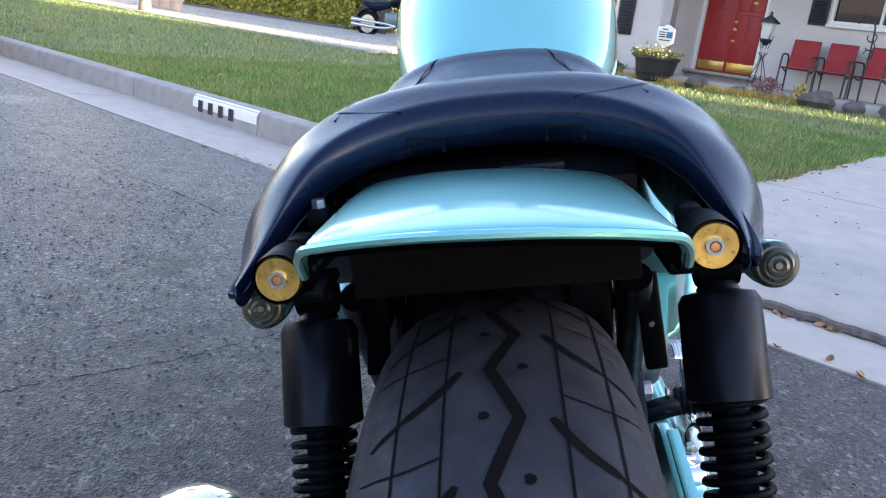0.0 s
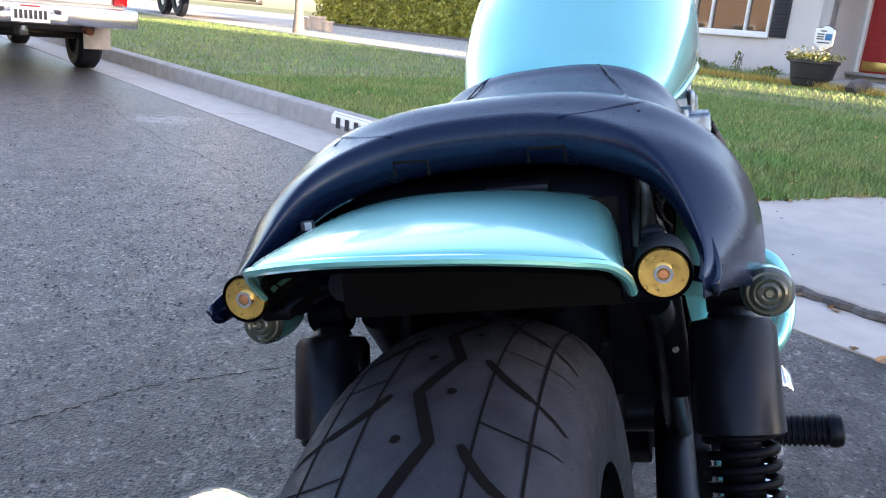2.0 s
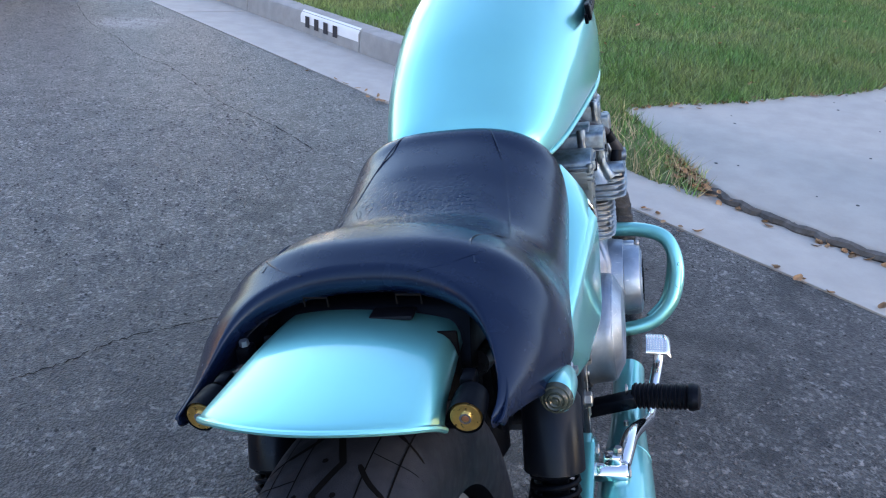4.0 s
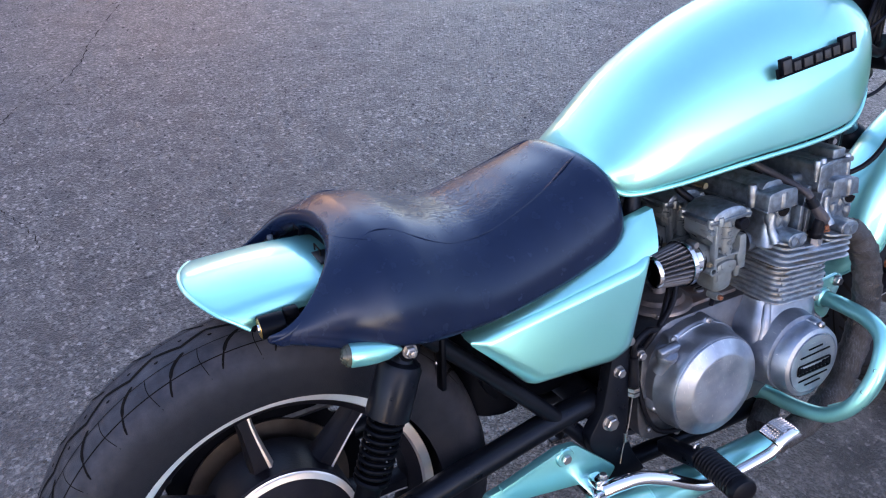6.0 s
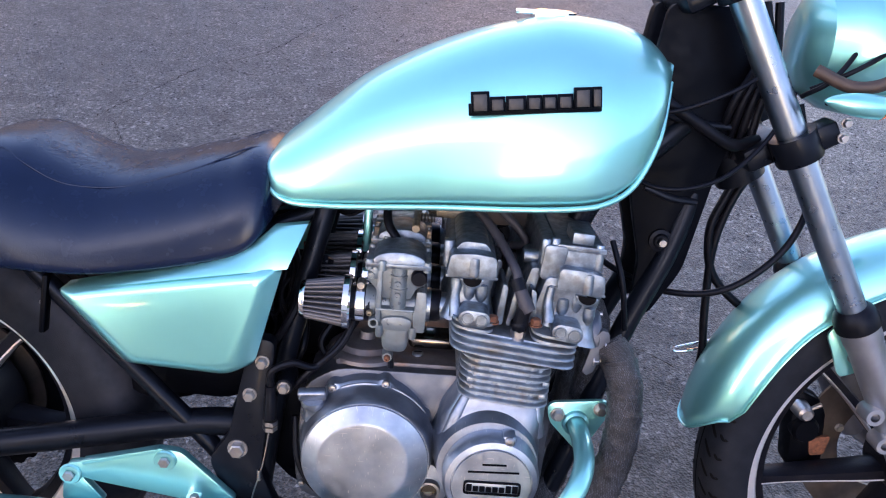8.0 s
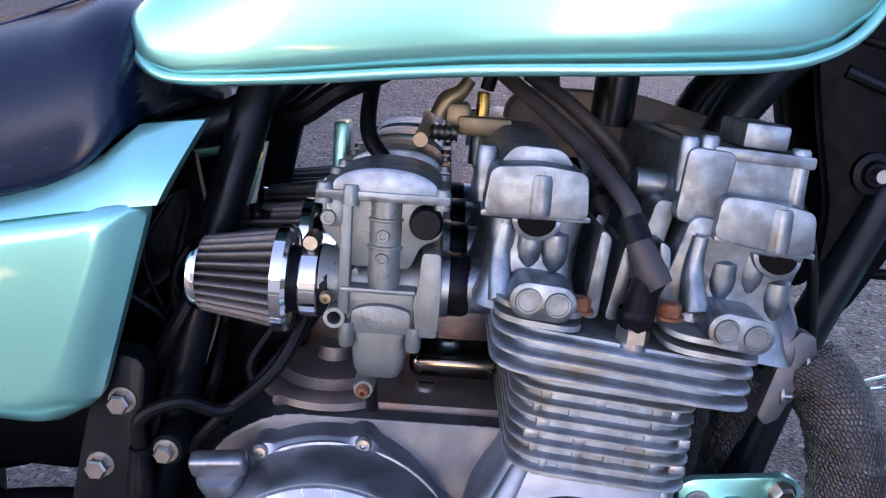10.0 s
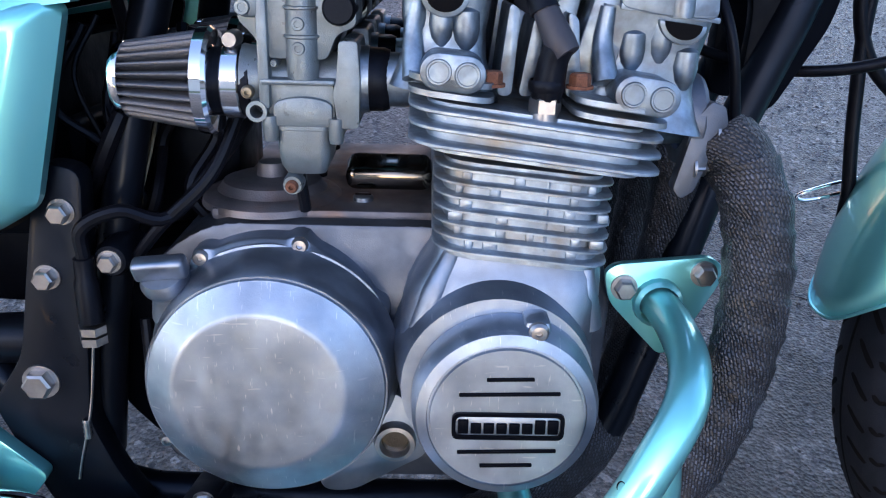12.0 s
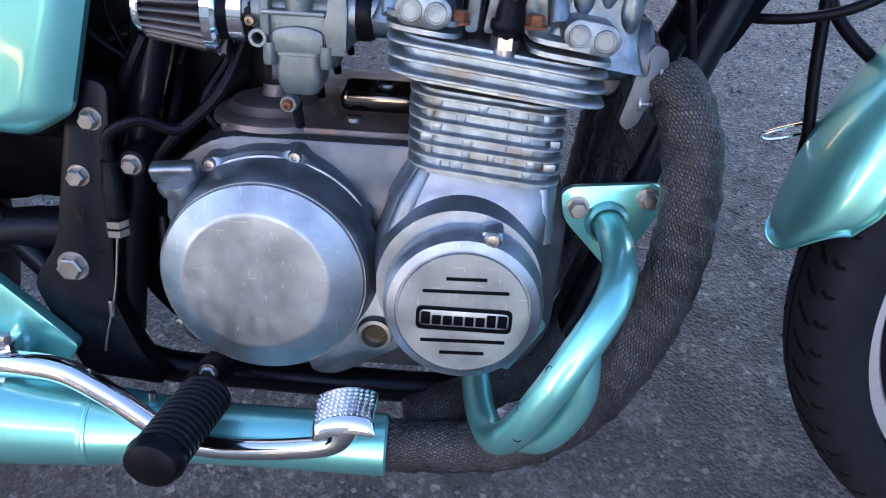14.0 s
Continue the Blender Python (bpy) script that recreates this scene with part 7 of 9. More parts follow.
    # long wire guide loop on a hose
    part("wire_guide", tube([(1.135, 0.052, 0.476), (1.112, 0.052, 0.472), (1.104, 0.052, 0.475), (1.112, 0.051, 0.481), (1.145, 0.050, 0.492), (1.180, 0.050, 0.500), (1.187, 0.050, 0.497), (1.180, 0.050, 0.491), (1.150, 0.050, 0.482), (1.125, 0.050, 0.476)], 0.0016, 8, 6), CHROME, bike, "bright wire guide loop")
    # handlebar, just out of view
    part("handlebar", tube([(1.00, -0.36, 1.10), (1.06, -0.26, 1.12), (1.08, -0.10, 1.06), (1.08, 0.10, 1.06), (1.06, 0.26, 1.12), (1.00, 0.36, 1.10)], 0.0110, 14, 6), CHROME, bike, "chrome handlebar")


def tail_lamp():
    c = Vector((0.085, 0.222, 0.458))
    bm = lathe([(0.0, 0.050), (0.020, 0.048), (0.037, 0.038), (0.048, 0.020), (0.052, 0.0), (0.052, -0.03), (0.048, -0.036), (0.0, -0.036)], c, "z", 40)
    tl = part("chrome_dome_lamp", bm, CHROME, bike, "chrome domed side lamp by the shock absorber")
    part("stay", tube([c + Vector((0, 0, -0.02)), (0.085, 0.17, 0.44), (0.09, 0.14, 0.44)], 0.006, 10, 4), SATIN, tl)


def side_stand():
    part("side_stand", tube([(0.62, 0.10, 0.262), (0.63, 0.17, 0.16), (0.635, 0.225, 0.058)], 0.010, 12, 4), BLACK, bike, "black side stand")
    part("stand_foot", box((0.635, 0.232, 0.052), (0.05, 0.03, 0.008), 0.002, rot=(-13, 0, 0)), BLACK, bike)


frame_tubes()
swingarm()
rearset()
exhaust()
engine_guard()
front_end()
tail_lamp()
side_stand()


# ---- street and yards ----
def at(u, n, z=0.0):
    p = U * u + N * n
    return Vector((p.x, p.y, z))


def lawn_z(n):
    return 0.135 + 0.020 * max(0.0, n - 2.45)


def asphalt():
    m = mat("worn_asphalt", (0.1, 0.1, 0.1), 0.43)
    n, l = m.node_tree.nodes, m.node_tree.links
    b = n["Principled BSDF"]
    tc = n.new("ShaderNodeTexCoord")

    def node(kind, **inp):
        x = n.new(kind)
        for k, v in inp.items():
            x.inputs[k.replace("_", " ")].default_value = v
        return x

    def rng_(src, a, b_, c, d):
        x = n.new("ShaderNodeMapRange")
        for i, v in enumerate((a, b_, c, d)):
            x.inputs[i + 1].default_value = v
        l.new(src, x.inputs[0])
        return x.outputs[0]

    def mixc(fac, a, c):
        x = n.new("ShaderNodeMix")
        x.data_type = "RGBA"
        l.new(fac, x.inputs[0])
        for s, i in ((a, 6), (c, 7)):
            if isinstance(s, tuple):
                x.inputs[i].default_value = (*s, 1)
            else:
                l.new(s, x.inputs[i])
        return x.outputs[2]
    stones = node("ShaderNodeTexVoronoi", Scale=185.0)
    large = node("ShaderNodeTexVoronoi", Scale=105.0)
    for x in (stones, large):
        l.new(tc.outputs["Object"], x.inputs["Vector"])
    grey, grey2 = n.new("ShaderNodeRGBToBW"), n.new("ShaderNodeRGBToBW")
    l.new(stones.outputs["Color"], grey.inputs[0])
    l.new(large.outputs["Color"], grey2.inputs[0])
    # binder, small stones, a few large pale ones
    col = mixc(rng_(grey.outputs[0], 0.30, 0.85, 0.0, 1.0), (0.024, 0.0235, 0.024), (0.142, 0.136, 0.134))
    col = mixc(rng_(grey2.outputs[0], 0.72, 0.86, 0.0, 0.75), col, (0.34, 0.32, 0.31))
    # lost stones: dark ragged pits in clumps
    holes = node("ShaderNodeTexNoise", Scale=60.0, Detail=8.0, Roughness=0.68)
    l.new(tc.outputs["Object"], holes.inputs["Vector"])
    col = mixc(rng_(holes.outputs["Fac"], 0.49, 0.585, 0.0, 0.92), col, (0.016, 0.015, 0.017))
    mid = node("ShaderNodeTexNoise", Scale=9.0, Detail=7.0, Roughness=0.62)
    big = node("ShaderNodeTexNoise", Scale=1.1, Detail=6.0)
    spots = node("ShaderNodeTexNoise", Scale=0.9, Detail=2.0)
    for x in (mid, big, spots):
        l.new(tc.outputs["Object"], x.inputs["Vector"])
    col = mixc(rng_(mid.outputs["Fac"], 0.46, 0.66, 0.0, 0.34), col, (0.122, 0.116, 0.116))
    col = mixc(rng_(mid.outputs["Fac"], 0.49, 0.37, 0.0, 0.70), col, (0.030, 0.028, 0.031))
    col = mixc(rng_(big.outputs["Fac"], 0.46, 0.68, 0.0, 0.45), col, (0.048, 0.043, 0.046))
    col = mixc(rng_(spots.outputs["Fac"], 0.66, 0.76, 0.0, 0.45), col, (0.035, 0.034, 0.037))
    # ragged oil drips, two broad darker areas round the motorcycle and one pale worn patch
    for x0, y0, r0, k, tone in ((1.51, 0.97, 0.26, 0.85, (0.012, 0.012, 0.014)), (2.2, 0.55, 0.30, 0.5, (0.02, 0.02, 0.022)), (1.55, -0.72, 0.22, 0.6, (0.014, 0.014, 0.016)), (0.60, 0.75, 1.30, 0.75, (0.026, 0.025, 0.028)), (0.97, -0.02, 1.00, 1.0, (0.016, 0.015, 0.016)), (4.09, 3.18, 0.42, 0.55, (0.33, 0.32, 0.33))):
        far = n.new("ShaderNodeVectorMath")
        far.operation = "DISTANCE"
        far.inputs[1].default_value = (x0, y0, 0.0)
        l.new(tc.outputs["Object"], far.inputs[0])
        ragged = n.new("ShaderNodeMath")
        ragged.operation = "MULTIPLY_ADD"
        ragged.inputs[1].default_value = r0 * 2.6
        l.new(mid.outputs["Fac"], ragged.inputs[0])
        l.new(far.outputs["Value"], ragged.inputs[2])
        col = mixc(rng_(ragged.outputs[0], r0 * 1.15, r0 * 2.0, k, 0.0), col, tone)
    l.new(col, b.inputs["Base Color"])
    b.inputs["Specular IOR Level"].default_value = 0.36
    bp = n.new("ShaderNodeBump")
    bp.inputs["Strength"].default_value, bp.inputs["Distance"].default_value = 0.62, 0.010
    rise = n.new("ShaderNodeMath")
    rise.operation = "MULTIPLY_ADD"
    rise.inputs[1].default_value = -1.3
    l.new(holes.outputs["Fac"], rise.inputs[0])
    l.new(stones.outputs["Distance"], rise.inputs[2])
    l.new(rise.outputs[0], bp.inputs["Height"])
    l.new(bp.outputs[0], b.inputs["Normal"])
    return m


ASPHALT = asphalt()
CONCRETE = mat("old_concrete", (0.38, 0.36, 0.335), 0.85, vary=0.12, scale=8, bump=0.4, bump_scale=150, stain=0.35, stain_scale=1.5, stain_color=(0.27, 0.265, 0.26))
KERB = mat("kerb_concrete", (0.33, 0.32, 0.31), 0.85, vary=0.2, scale=10, bump=0.5, bump_scale=120, stain=0.5, stain_scale=3, stain_color=(0.2, 0.195, 0.19))
SOIL = mat("lawn_ground", (0.075, 0.115, 0.030), 0.95, vary=0.5, scale=3, dark=(0.15, 0.15, 0.065), bump=0.8, bump_scale=60)
GRASS = mat("grass_blades", (0.090, 0.205, 0.042), 0.55, vary=0.45, scale=1.7, dark=(0.190, 0.235, 0.075), island=0.60)
LEAF_DRY = mat("dry_leaf", (0.36, 0.21, 0.10), 0.7, vary=0.4, scale=60, dark=(0.20, 0.10, 0.045), island=0.5)
STRAW = mat("dry_straw", (0.42, 0.34, 0.20), 0.7, island=0.4)
LIP = mat("crumbling_lip_concrete", (0.13, 0.12, 0.115), 0.9, vary=0.5, scale=30, bump=0.8, bump_scale=90)
STUCCO = mat("grey_stucco", (0.60, 0.57, 0.56), 0.9, vary=0.06, scale=3, bump=0.7, bump_scale=80, stain=0.2, stain_scale=1.2, stain_color=(0.5, 0.45, 0.40))
WHITE = mat("white_paint", (0.78, 0.78, 0.78), 0.5, vary=0.06, scale=12)
RED = mat("red_door_paint", (0.36, 0.02, 0.022), 0.45, vary=0.15, scale=8)
SHUTTER = mat("dark_shutter_paint", (0.018, 0.02, 0.03), 0.5, vary=0.2, scale=20)
GLASS = mat("window_glass", (0.03, 0.025, 0.022), 0.03, spec=1.0, coat=1.0)

bm = bmesh.new()
for a, b, c, d in (((-600, -600), (600, -600), (600, 1.77), (-600, 1.77)),):
    bm.faces.new([bm.verts.new(at(u, n, 0.0)) for u, n in (a, b, c, d)])
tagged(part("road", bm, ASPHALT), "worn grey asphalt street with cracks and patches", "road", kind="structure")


# long cracks in the asphalt: not cut, ragged ribbons carry their shadow as colour, with a little straw caught in them
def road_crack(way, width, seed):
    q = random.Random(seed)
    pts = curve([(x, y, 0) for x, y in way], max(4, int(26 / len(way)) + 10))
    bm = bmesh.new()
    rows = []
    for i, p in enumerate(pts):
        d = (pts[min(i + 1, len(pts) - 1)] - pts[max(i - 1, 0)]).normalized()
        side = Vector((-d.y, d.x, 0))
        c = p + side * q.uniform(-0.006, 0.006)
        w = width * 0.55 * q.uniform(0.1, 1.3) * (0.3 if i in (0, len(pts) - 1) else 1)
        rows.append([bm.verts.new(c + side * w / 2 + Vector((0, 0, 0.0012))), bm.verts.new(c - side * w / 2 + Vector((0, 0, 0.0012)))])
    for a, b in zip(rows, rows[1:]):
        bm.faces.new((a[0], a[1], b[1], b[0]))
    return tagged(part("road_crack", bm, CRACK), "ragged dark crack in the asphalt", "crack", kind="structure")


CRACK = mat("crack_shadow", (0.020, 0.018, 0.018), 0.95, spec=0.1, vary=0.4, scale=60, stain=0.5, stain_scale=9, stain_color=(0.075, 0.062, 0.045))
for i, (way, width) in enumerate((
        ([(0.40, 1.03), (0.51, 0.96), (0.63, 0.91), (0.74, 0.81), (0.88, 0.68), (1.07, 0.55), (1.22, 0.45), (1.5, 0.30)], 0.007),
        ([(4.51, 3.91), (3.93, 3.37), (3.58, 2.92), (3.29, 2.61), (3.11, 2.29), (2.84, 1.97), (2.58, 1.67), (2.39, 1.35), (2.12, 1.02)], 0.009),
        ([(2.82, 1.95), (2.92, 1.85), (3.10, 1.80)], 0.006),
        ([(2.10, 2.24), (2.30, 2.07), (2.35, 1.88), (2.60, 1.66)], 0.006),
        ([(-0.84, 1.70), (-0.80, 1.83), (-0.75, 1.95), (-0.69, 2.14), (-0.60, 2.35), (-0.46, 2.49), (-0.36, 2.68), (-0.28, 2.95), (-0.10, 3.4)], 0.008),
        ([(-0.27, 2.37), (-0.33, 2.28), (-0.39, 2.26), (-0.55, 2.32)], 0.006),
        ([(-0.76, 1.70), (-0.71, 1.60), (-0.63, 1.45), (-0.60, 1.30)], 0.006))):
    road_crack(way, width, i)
# aggregate worn proud of the binder: many small stones round the parked motorcycle
STONE = mat("road_aggregate", (0.092, 0.088, 0.090), 0.7, vary=0.5, scale=140, dark=(0.045, 0.042, 0.046), island=0.85)


def aggregate(count, x0, x1, y0, y1, small, large, seed):
    q = np.random.default_rng(seed)
    x, y = q.uniform(x0, x1, count), q.uniform(y0, y1, count)
    keep = x * N.x + y * N.y < 1.76
    x, y = x[keep], y[keep]
    k = len(x)
    r = small + (large - small) * q.uniform(0, 1, k) ** 3
    turn = q.uniform(0, 6.28, k)
    verts = []
    for j in range(5):
        a = turn + j * 1.2566
        rr = r * q.uniform(0.65, 1.2, k)
        verts.append(np.stack([x + rr * np.cos(a), y + rr * np.sin(a), np.full(k, 0.0004)], 1))
    verts.append(np.stack([x + r * q.uniform(-0.35, 0.35, k), y + r * q.uniform(-0.35, 0.35, k), r * q.uniform(0.35, 0.75, k)], 1))
    co = np.stack(verts, 1).reshape(-1, 3)
    base = np.arange(k)[:, None] * 6
    faces = np.concatenate([base + np.array([[j, (j + 1) % 5, 5]]) for j in range(5)], 0)
    me = bpy.data.meshes.new("road_aggregate")
    me.from_pydata(co.tolist(), [], faces.tolist())
    me.materials.append(STONE)
    return tagged(new("road_aggregate", me), "small grey stones standing proud of the worn asphalt", "gravel", kind="stuff")


aggregate(46000, -1.4, 2.4, -1.0, 2.6, 0.0016, 0.0055, 31)
aggregate(16000, -1.6, 5.0, 1.0, 5.0, 0.0030, 0.0075, 32)
# gutter, kerb, driveway, lawn as one continuous strip of ground behind the asphalt


def slab(name, quads, material, label, cat, thick=0.12):
    bm = bmesh.new()
    for q in quads:
        top = [bm.verts.new(p) for p in q]
        low = [bm.verts.new(p - Vector((0, 0, thick))) for p in q]
        bm.faces.new(top)
        bm.faces.new(low[::-1])
        for i in range(4):
            j = (i + 1) % 4
            bm.faces.new((top[i], low[i], low[j], top[j]))
    return tagged(part(name, bm, material), label, cat, kind="structure")


joints = [-9.0, -6.0, -3.0, -0.15, 2.62, 5.3, 8.3, 11.3, 14.3, 17.3, 20.3, 30.0]
for a, b in zip(joints, joints[1:]):
    slab("gutter", [(at(a + 0.006, 1.775, 0.004), at(b - 0.006, 1.775, 0.004), at(b - 0.006, 2.33, -0.012), at(a + 0.006, 2.33, -0.012))], CONCRETE, "pale concrete gutter pan with joints", "gutter")


def kerb(a, b, ha, hb):
    bm = bmesh.new()
    rings = []
    for u, h in ((a, ha), (b, hb)):
        rings.append([at(u, 2.325, -0.1), at(u, 2.335, h - 0.03), at(u, 2.345, h - 0.01), at(u, 2.362, h), at(u, 2.47, h + 0.003), at(u, 2.47, -0.1)])
    loft(bm, rings)
    return tagged(part("kerb", bm, KERB), "weathered concrete kerb in sections", "kerb", kind="structure")


kerb(1.97, 2.55, 0.07, 0.135)
for a, b in zip([2.562, 3.725, 5.3, 8.3, 11.3, 14.3, 17.3, 20.3], [3.717, 5.292, 8.292, 11.292, 14.292, 17.292, 20.292, 60]):
    kerb(a, b, 0.135, 0.135)
# painted number panel: bars in place of the number
bm = bmesh.new()
rings = [[at(u, 2.333, 0.012), at(u, 2.3318, 0.10), at(u, 2.343, 0.122), at(u, 2.358, 0.137)] for u in (3.735, 3.95, 4.2, 4.47)]
loft(bm, rings, closed=False)
panel = tagged(part("kerb_number_panel", bm, WHITE), "white painted panel on the kerb with worn black bars", "kerb marking", kind="structure")
for i, u in enumerate((4.37, 4.25, 4.13, 4.01)):
    bm = bmesh.new()
    bm.faces.new([bm.verts.new(at(u + x, 2.3285 - 0.001, z)) for x, z in ((-0.028, 0.03), (0.028, 0.03), (0.028, 0.105), (-0.028, 0.105))])
    part("bar", bm, SHUTTER, panel)
# driveway: apron and slabs rising to the garage side
EDGE = [(1.36, 4.30), (1.55, 3.65), (1.80, 2.97), (1.90, 2.72), (1.61, 2.59), (1.35, 2.44), (1.03, 2.24), (0.87, 2.19), (0.60, 2.18), (0.33, 2.20), (-1.0, 2.22), (-4.5, 2.25)]
FLARE_U, FLARE_N = [-4.5, -1.0, 0.33, 0.60, 0.87, 1.03, 1.35, 1.61, 1.90], [2.25, 2.22, 2.20, 2.18, 2.19, 2.24, 2.44, 2.59, 2.72]


def drive_z(n):
    return np.interp(n, [2.2, 4.3, 5.9, 7.5, 15.0], [0.030, 0.127, 0.185, 0.24, 0.37])


def edge_u(n):
    return np.interp(n, [2.72, 2.97, 3.65, 4.3], [1.90, 1.80, 1.55, 1.36])


def turf_z(u, n):
    """Height of the soil: it comes down to the concrete along the driveway."""
    base = 0.115 + 0.020 * np.maximum(0.0, np.minimum(n, 14.2) - 2.45)
    f = np.clip((u - edge_u(n)) / 0.7, 0, 1)
    f = f * f * (3 - 2 * f)
    return (drive_z(n) - 0.004) * (1 - f) + base * f


bm = bmesh.new()
ring = EDGE + [(-4.5, 4.30)]
lipped = [2.1 < n < 2.70 for u, n in ring]
top = [bm.verts.new(at(u, n, drive_z(n))) for u, n in ring]
soft = [bm.verts.new(at(u, n - (0.012 if q else 0), drive_z(n) - 0.010)) for (u, n), q in zip(ring, lipped)]
low = [bm.verts.new(at(u, n - (0.014 if q else 0), -0.1)) for (u, n), q in zip(ring, lipped)]
bm.faces.new(top)
for i in range(len(ring)):
    j = (i + 1) % len(ring)
    bm.faces.new((top[i], top[j], soft[j], soft[i]))
    bm.faces.new((soft[i], soft[j], low[j], low[i]))
tagged(part("driveway_apron", bm, CONCRETE, sharp=50), "pale concrete driveway apron flaring out to the gutter", "driveway", kind="structure")
# dark crumbling lip between gutter and apron
bm = bmesh.new()
lip = [(1.60 - 0.03 * k, float(np.interp(1.60 - 0.03 * k, FLARE_U, FLARE_N))) for k in range(150)]
bm = tube([at(u, n - 0.016 + 0.006 * math.sin(u * 61) + 0.004 * math.sin(u * 143), 0.003 + 0.003 * math.sin(u * 47)) for u, n in lip], 0.019, 7, 1, spline=False)
for v in bm.verts:
    v.co += Vector((math.sin(v.co.x * 191) * 0.004, math.sin(v.co.y * 183) * 0.004, 0))
tagged(part("gutter_lip", bm, LIP), "dark crumbling concrete lip between gutter and apron", "kerb", kind="structure")
for n0, n1 in ((4.312, 5.894), (5.906, 7.494), (7.506, 15.0)):
    for a, b in ((-4.5, -1.6), (-1.588, 1.352)):
        slab("driveway", [(at(a, n0, drive_z(n0)), at(b, n0, drive_z(n0)), at(b, n1, drive_z(n1)), at(a, n1, drive_z(n1)))], CONCRETE, "pale concrete driveway slab", "driveway")
bm = bmesh.new()
ns = [2.47, 2.6, 2.72, 2.85, 2.97, 3.2, 3.43, 3.65, 3.98, 4.3, 5.2, 6.4, 7.6, 10.0, 14.2]
grid = []
for n in ns:
    e = float(edge_u(n))
    us = [e + (3.0 - e) * k / 14 for k in range(15)] + [30.0, 600.0]
    grid.append([bm.verts.new(at(u, n, float(turf_z(u, n)))) for u in us])
grid.append([bm.verts.new(at(u, 600.0, 0.33)) for u in [1.36 + 1.64 * k / 14 for k in range(15)] + [30.0, 600.0]])
for a, b in zip(grid, grid[1:]):
    for k in range(len(a) - 1):
        bm.faces.new((a[k], a[k + 1], b[k + 1], b[k]))
far = [at(-600, 2.34, -0.02), at(-4.5, 2.34, -0.02), at(-4.5, 15, 0.32), at(-4.5, 600, 0.33), at(-600, 600, 0.33)]
bm.faces.new([bm.verts.new(p) for p in far])
bm.faces.new([bm.verts.new(p) for p in (at(-4.5, 15.0, 0.32), at(1.36, 15.0, 0.345), at(1.36, 600, 0.33), at(-4.5, 600, 0.33))])
tagged(part("lawn_ground", bm, SOIL), "dry lawn soil between kerb and houses", "ground", kind="structure")
bm = bmesh.new()
bm.faces.new([bm.verts.new(at(u, n, -0.006 + (n - 2.1) * 0.10)) for u, n in ((1.00, 2.205), (1.2, 2.11), (1.98, 2.16), (1.98, 2.75), (1.89, 2.71), (1.61, 2.58), (1.35, 2.43), (1.04, 2.235))])
tagged(part("corner_soil", bm, SOIL), "bare soil in the corner by the driveway flare", "ground", kind="structure")

rng = np.random.default_rng(4)


def blades(count, u0, u1, n0, n1, h0, h1, w, name, material, label, corner=False):
    u, n = rng.uniform(u0, u1, count), rng.uniform(n0, n1, count)
    if corner:
        keep = n < np.interp(u, FLARE_U, FLARE_N) - 0.012
        z = -0.008 + (n - 2.1) * 0.10
    else:
        keep = (u > edge_u(n) - 0.035 + 0.02 * np.sin(n * 9)) & ((n > 2.46) | (u < 2.0))
        z = turf_z(u, n) - 0.003
    u, n, z = u[keep], n[keep], z[keep]
    count = len(u)
    x, y = U.x * u + N.x * n, U.y * u + N.y * n
    ang, lean, lean_a = rng.uniform(0, 6.28, count), rng.uniform(0, 1.3, count), rng.uniform(0, 6.28, count)
    h = rng.uniform(h0, h1, count)
    dx, dy = np.cos(ang) * w / 2, np.sin(ang) * w / 2
    a = np.stack([x - dx, y - dy, z], 1)
    b = np.stack([x + dx, y + dy, z], 1)
    c = np.stack([x + np.cos(lean_a) * lean * h, y + np.sin(lean_a) * lean * h, z + h], 1)
    verts = np.stack([a, b, c], 1).reshape(-1, 3)
    me = bpy.data.meshes.new(name)
    me.from_pydata(verts.tolist(), [], np.arange(count * 3).reshape(-1, 3).tolist())
    me.materials.append(material)
    return tagged(new(name, me), label, "grass", kind="stuff")


blades(150000, 1.30, 7.0, 2.45, 8.2, 0.022, 0.062, 0.0075, "grass", GRASS, "short patchy green and straw-coloured lawn grass")
blades(50000, 1.34, 22.0, 2.47, 12.2, 0.03, 0.07, 0.012, "grass", GRASS, "short patchy green and straw-coloured lawn grass")
blades(16000, 1.30, 2.3, 2.46, 6.0, 0.03, 0.085, 0.006, "grass", GRASS, "ragged grass hanging over the driveway edge")
blades(1700, 1.00, 2.10, 2.10, 2.70, 0.03, 0.085, 0.006, "grass", GRASS, "grass tufts in the corner by the driveway", corner=True)
blades(900, 1.00, 2.10, 2.10, 2.70, 0.03, 0.085, 0.006, "grass", STRAW, "dry straw tufts in the corner by the driveway", corner=True)


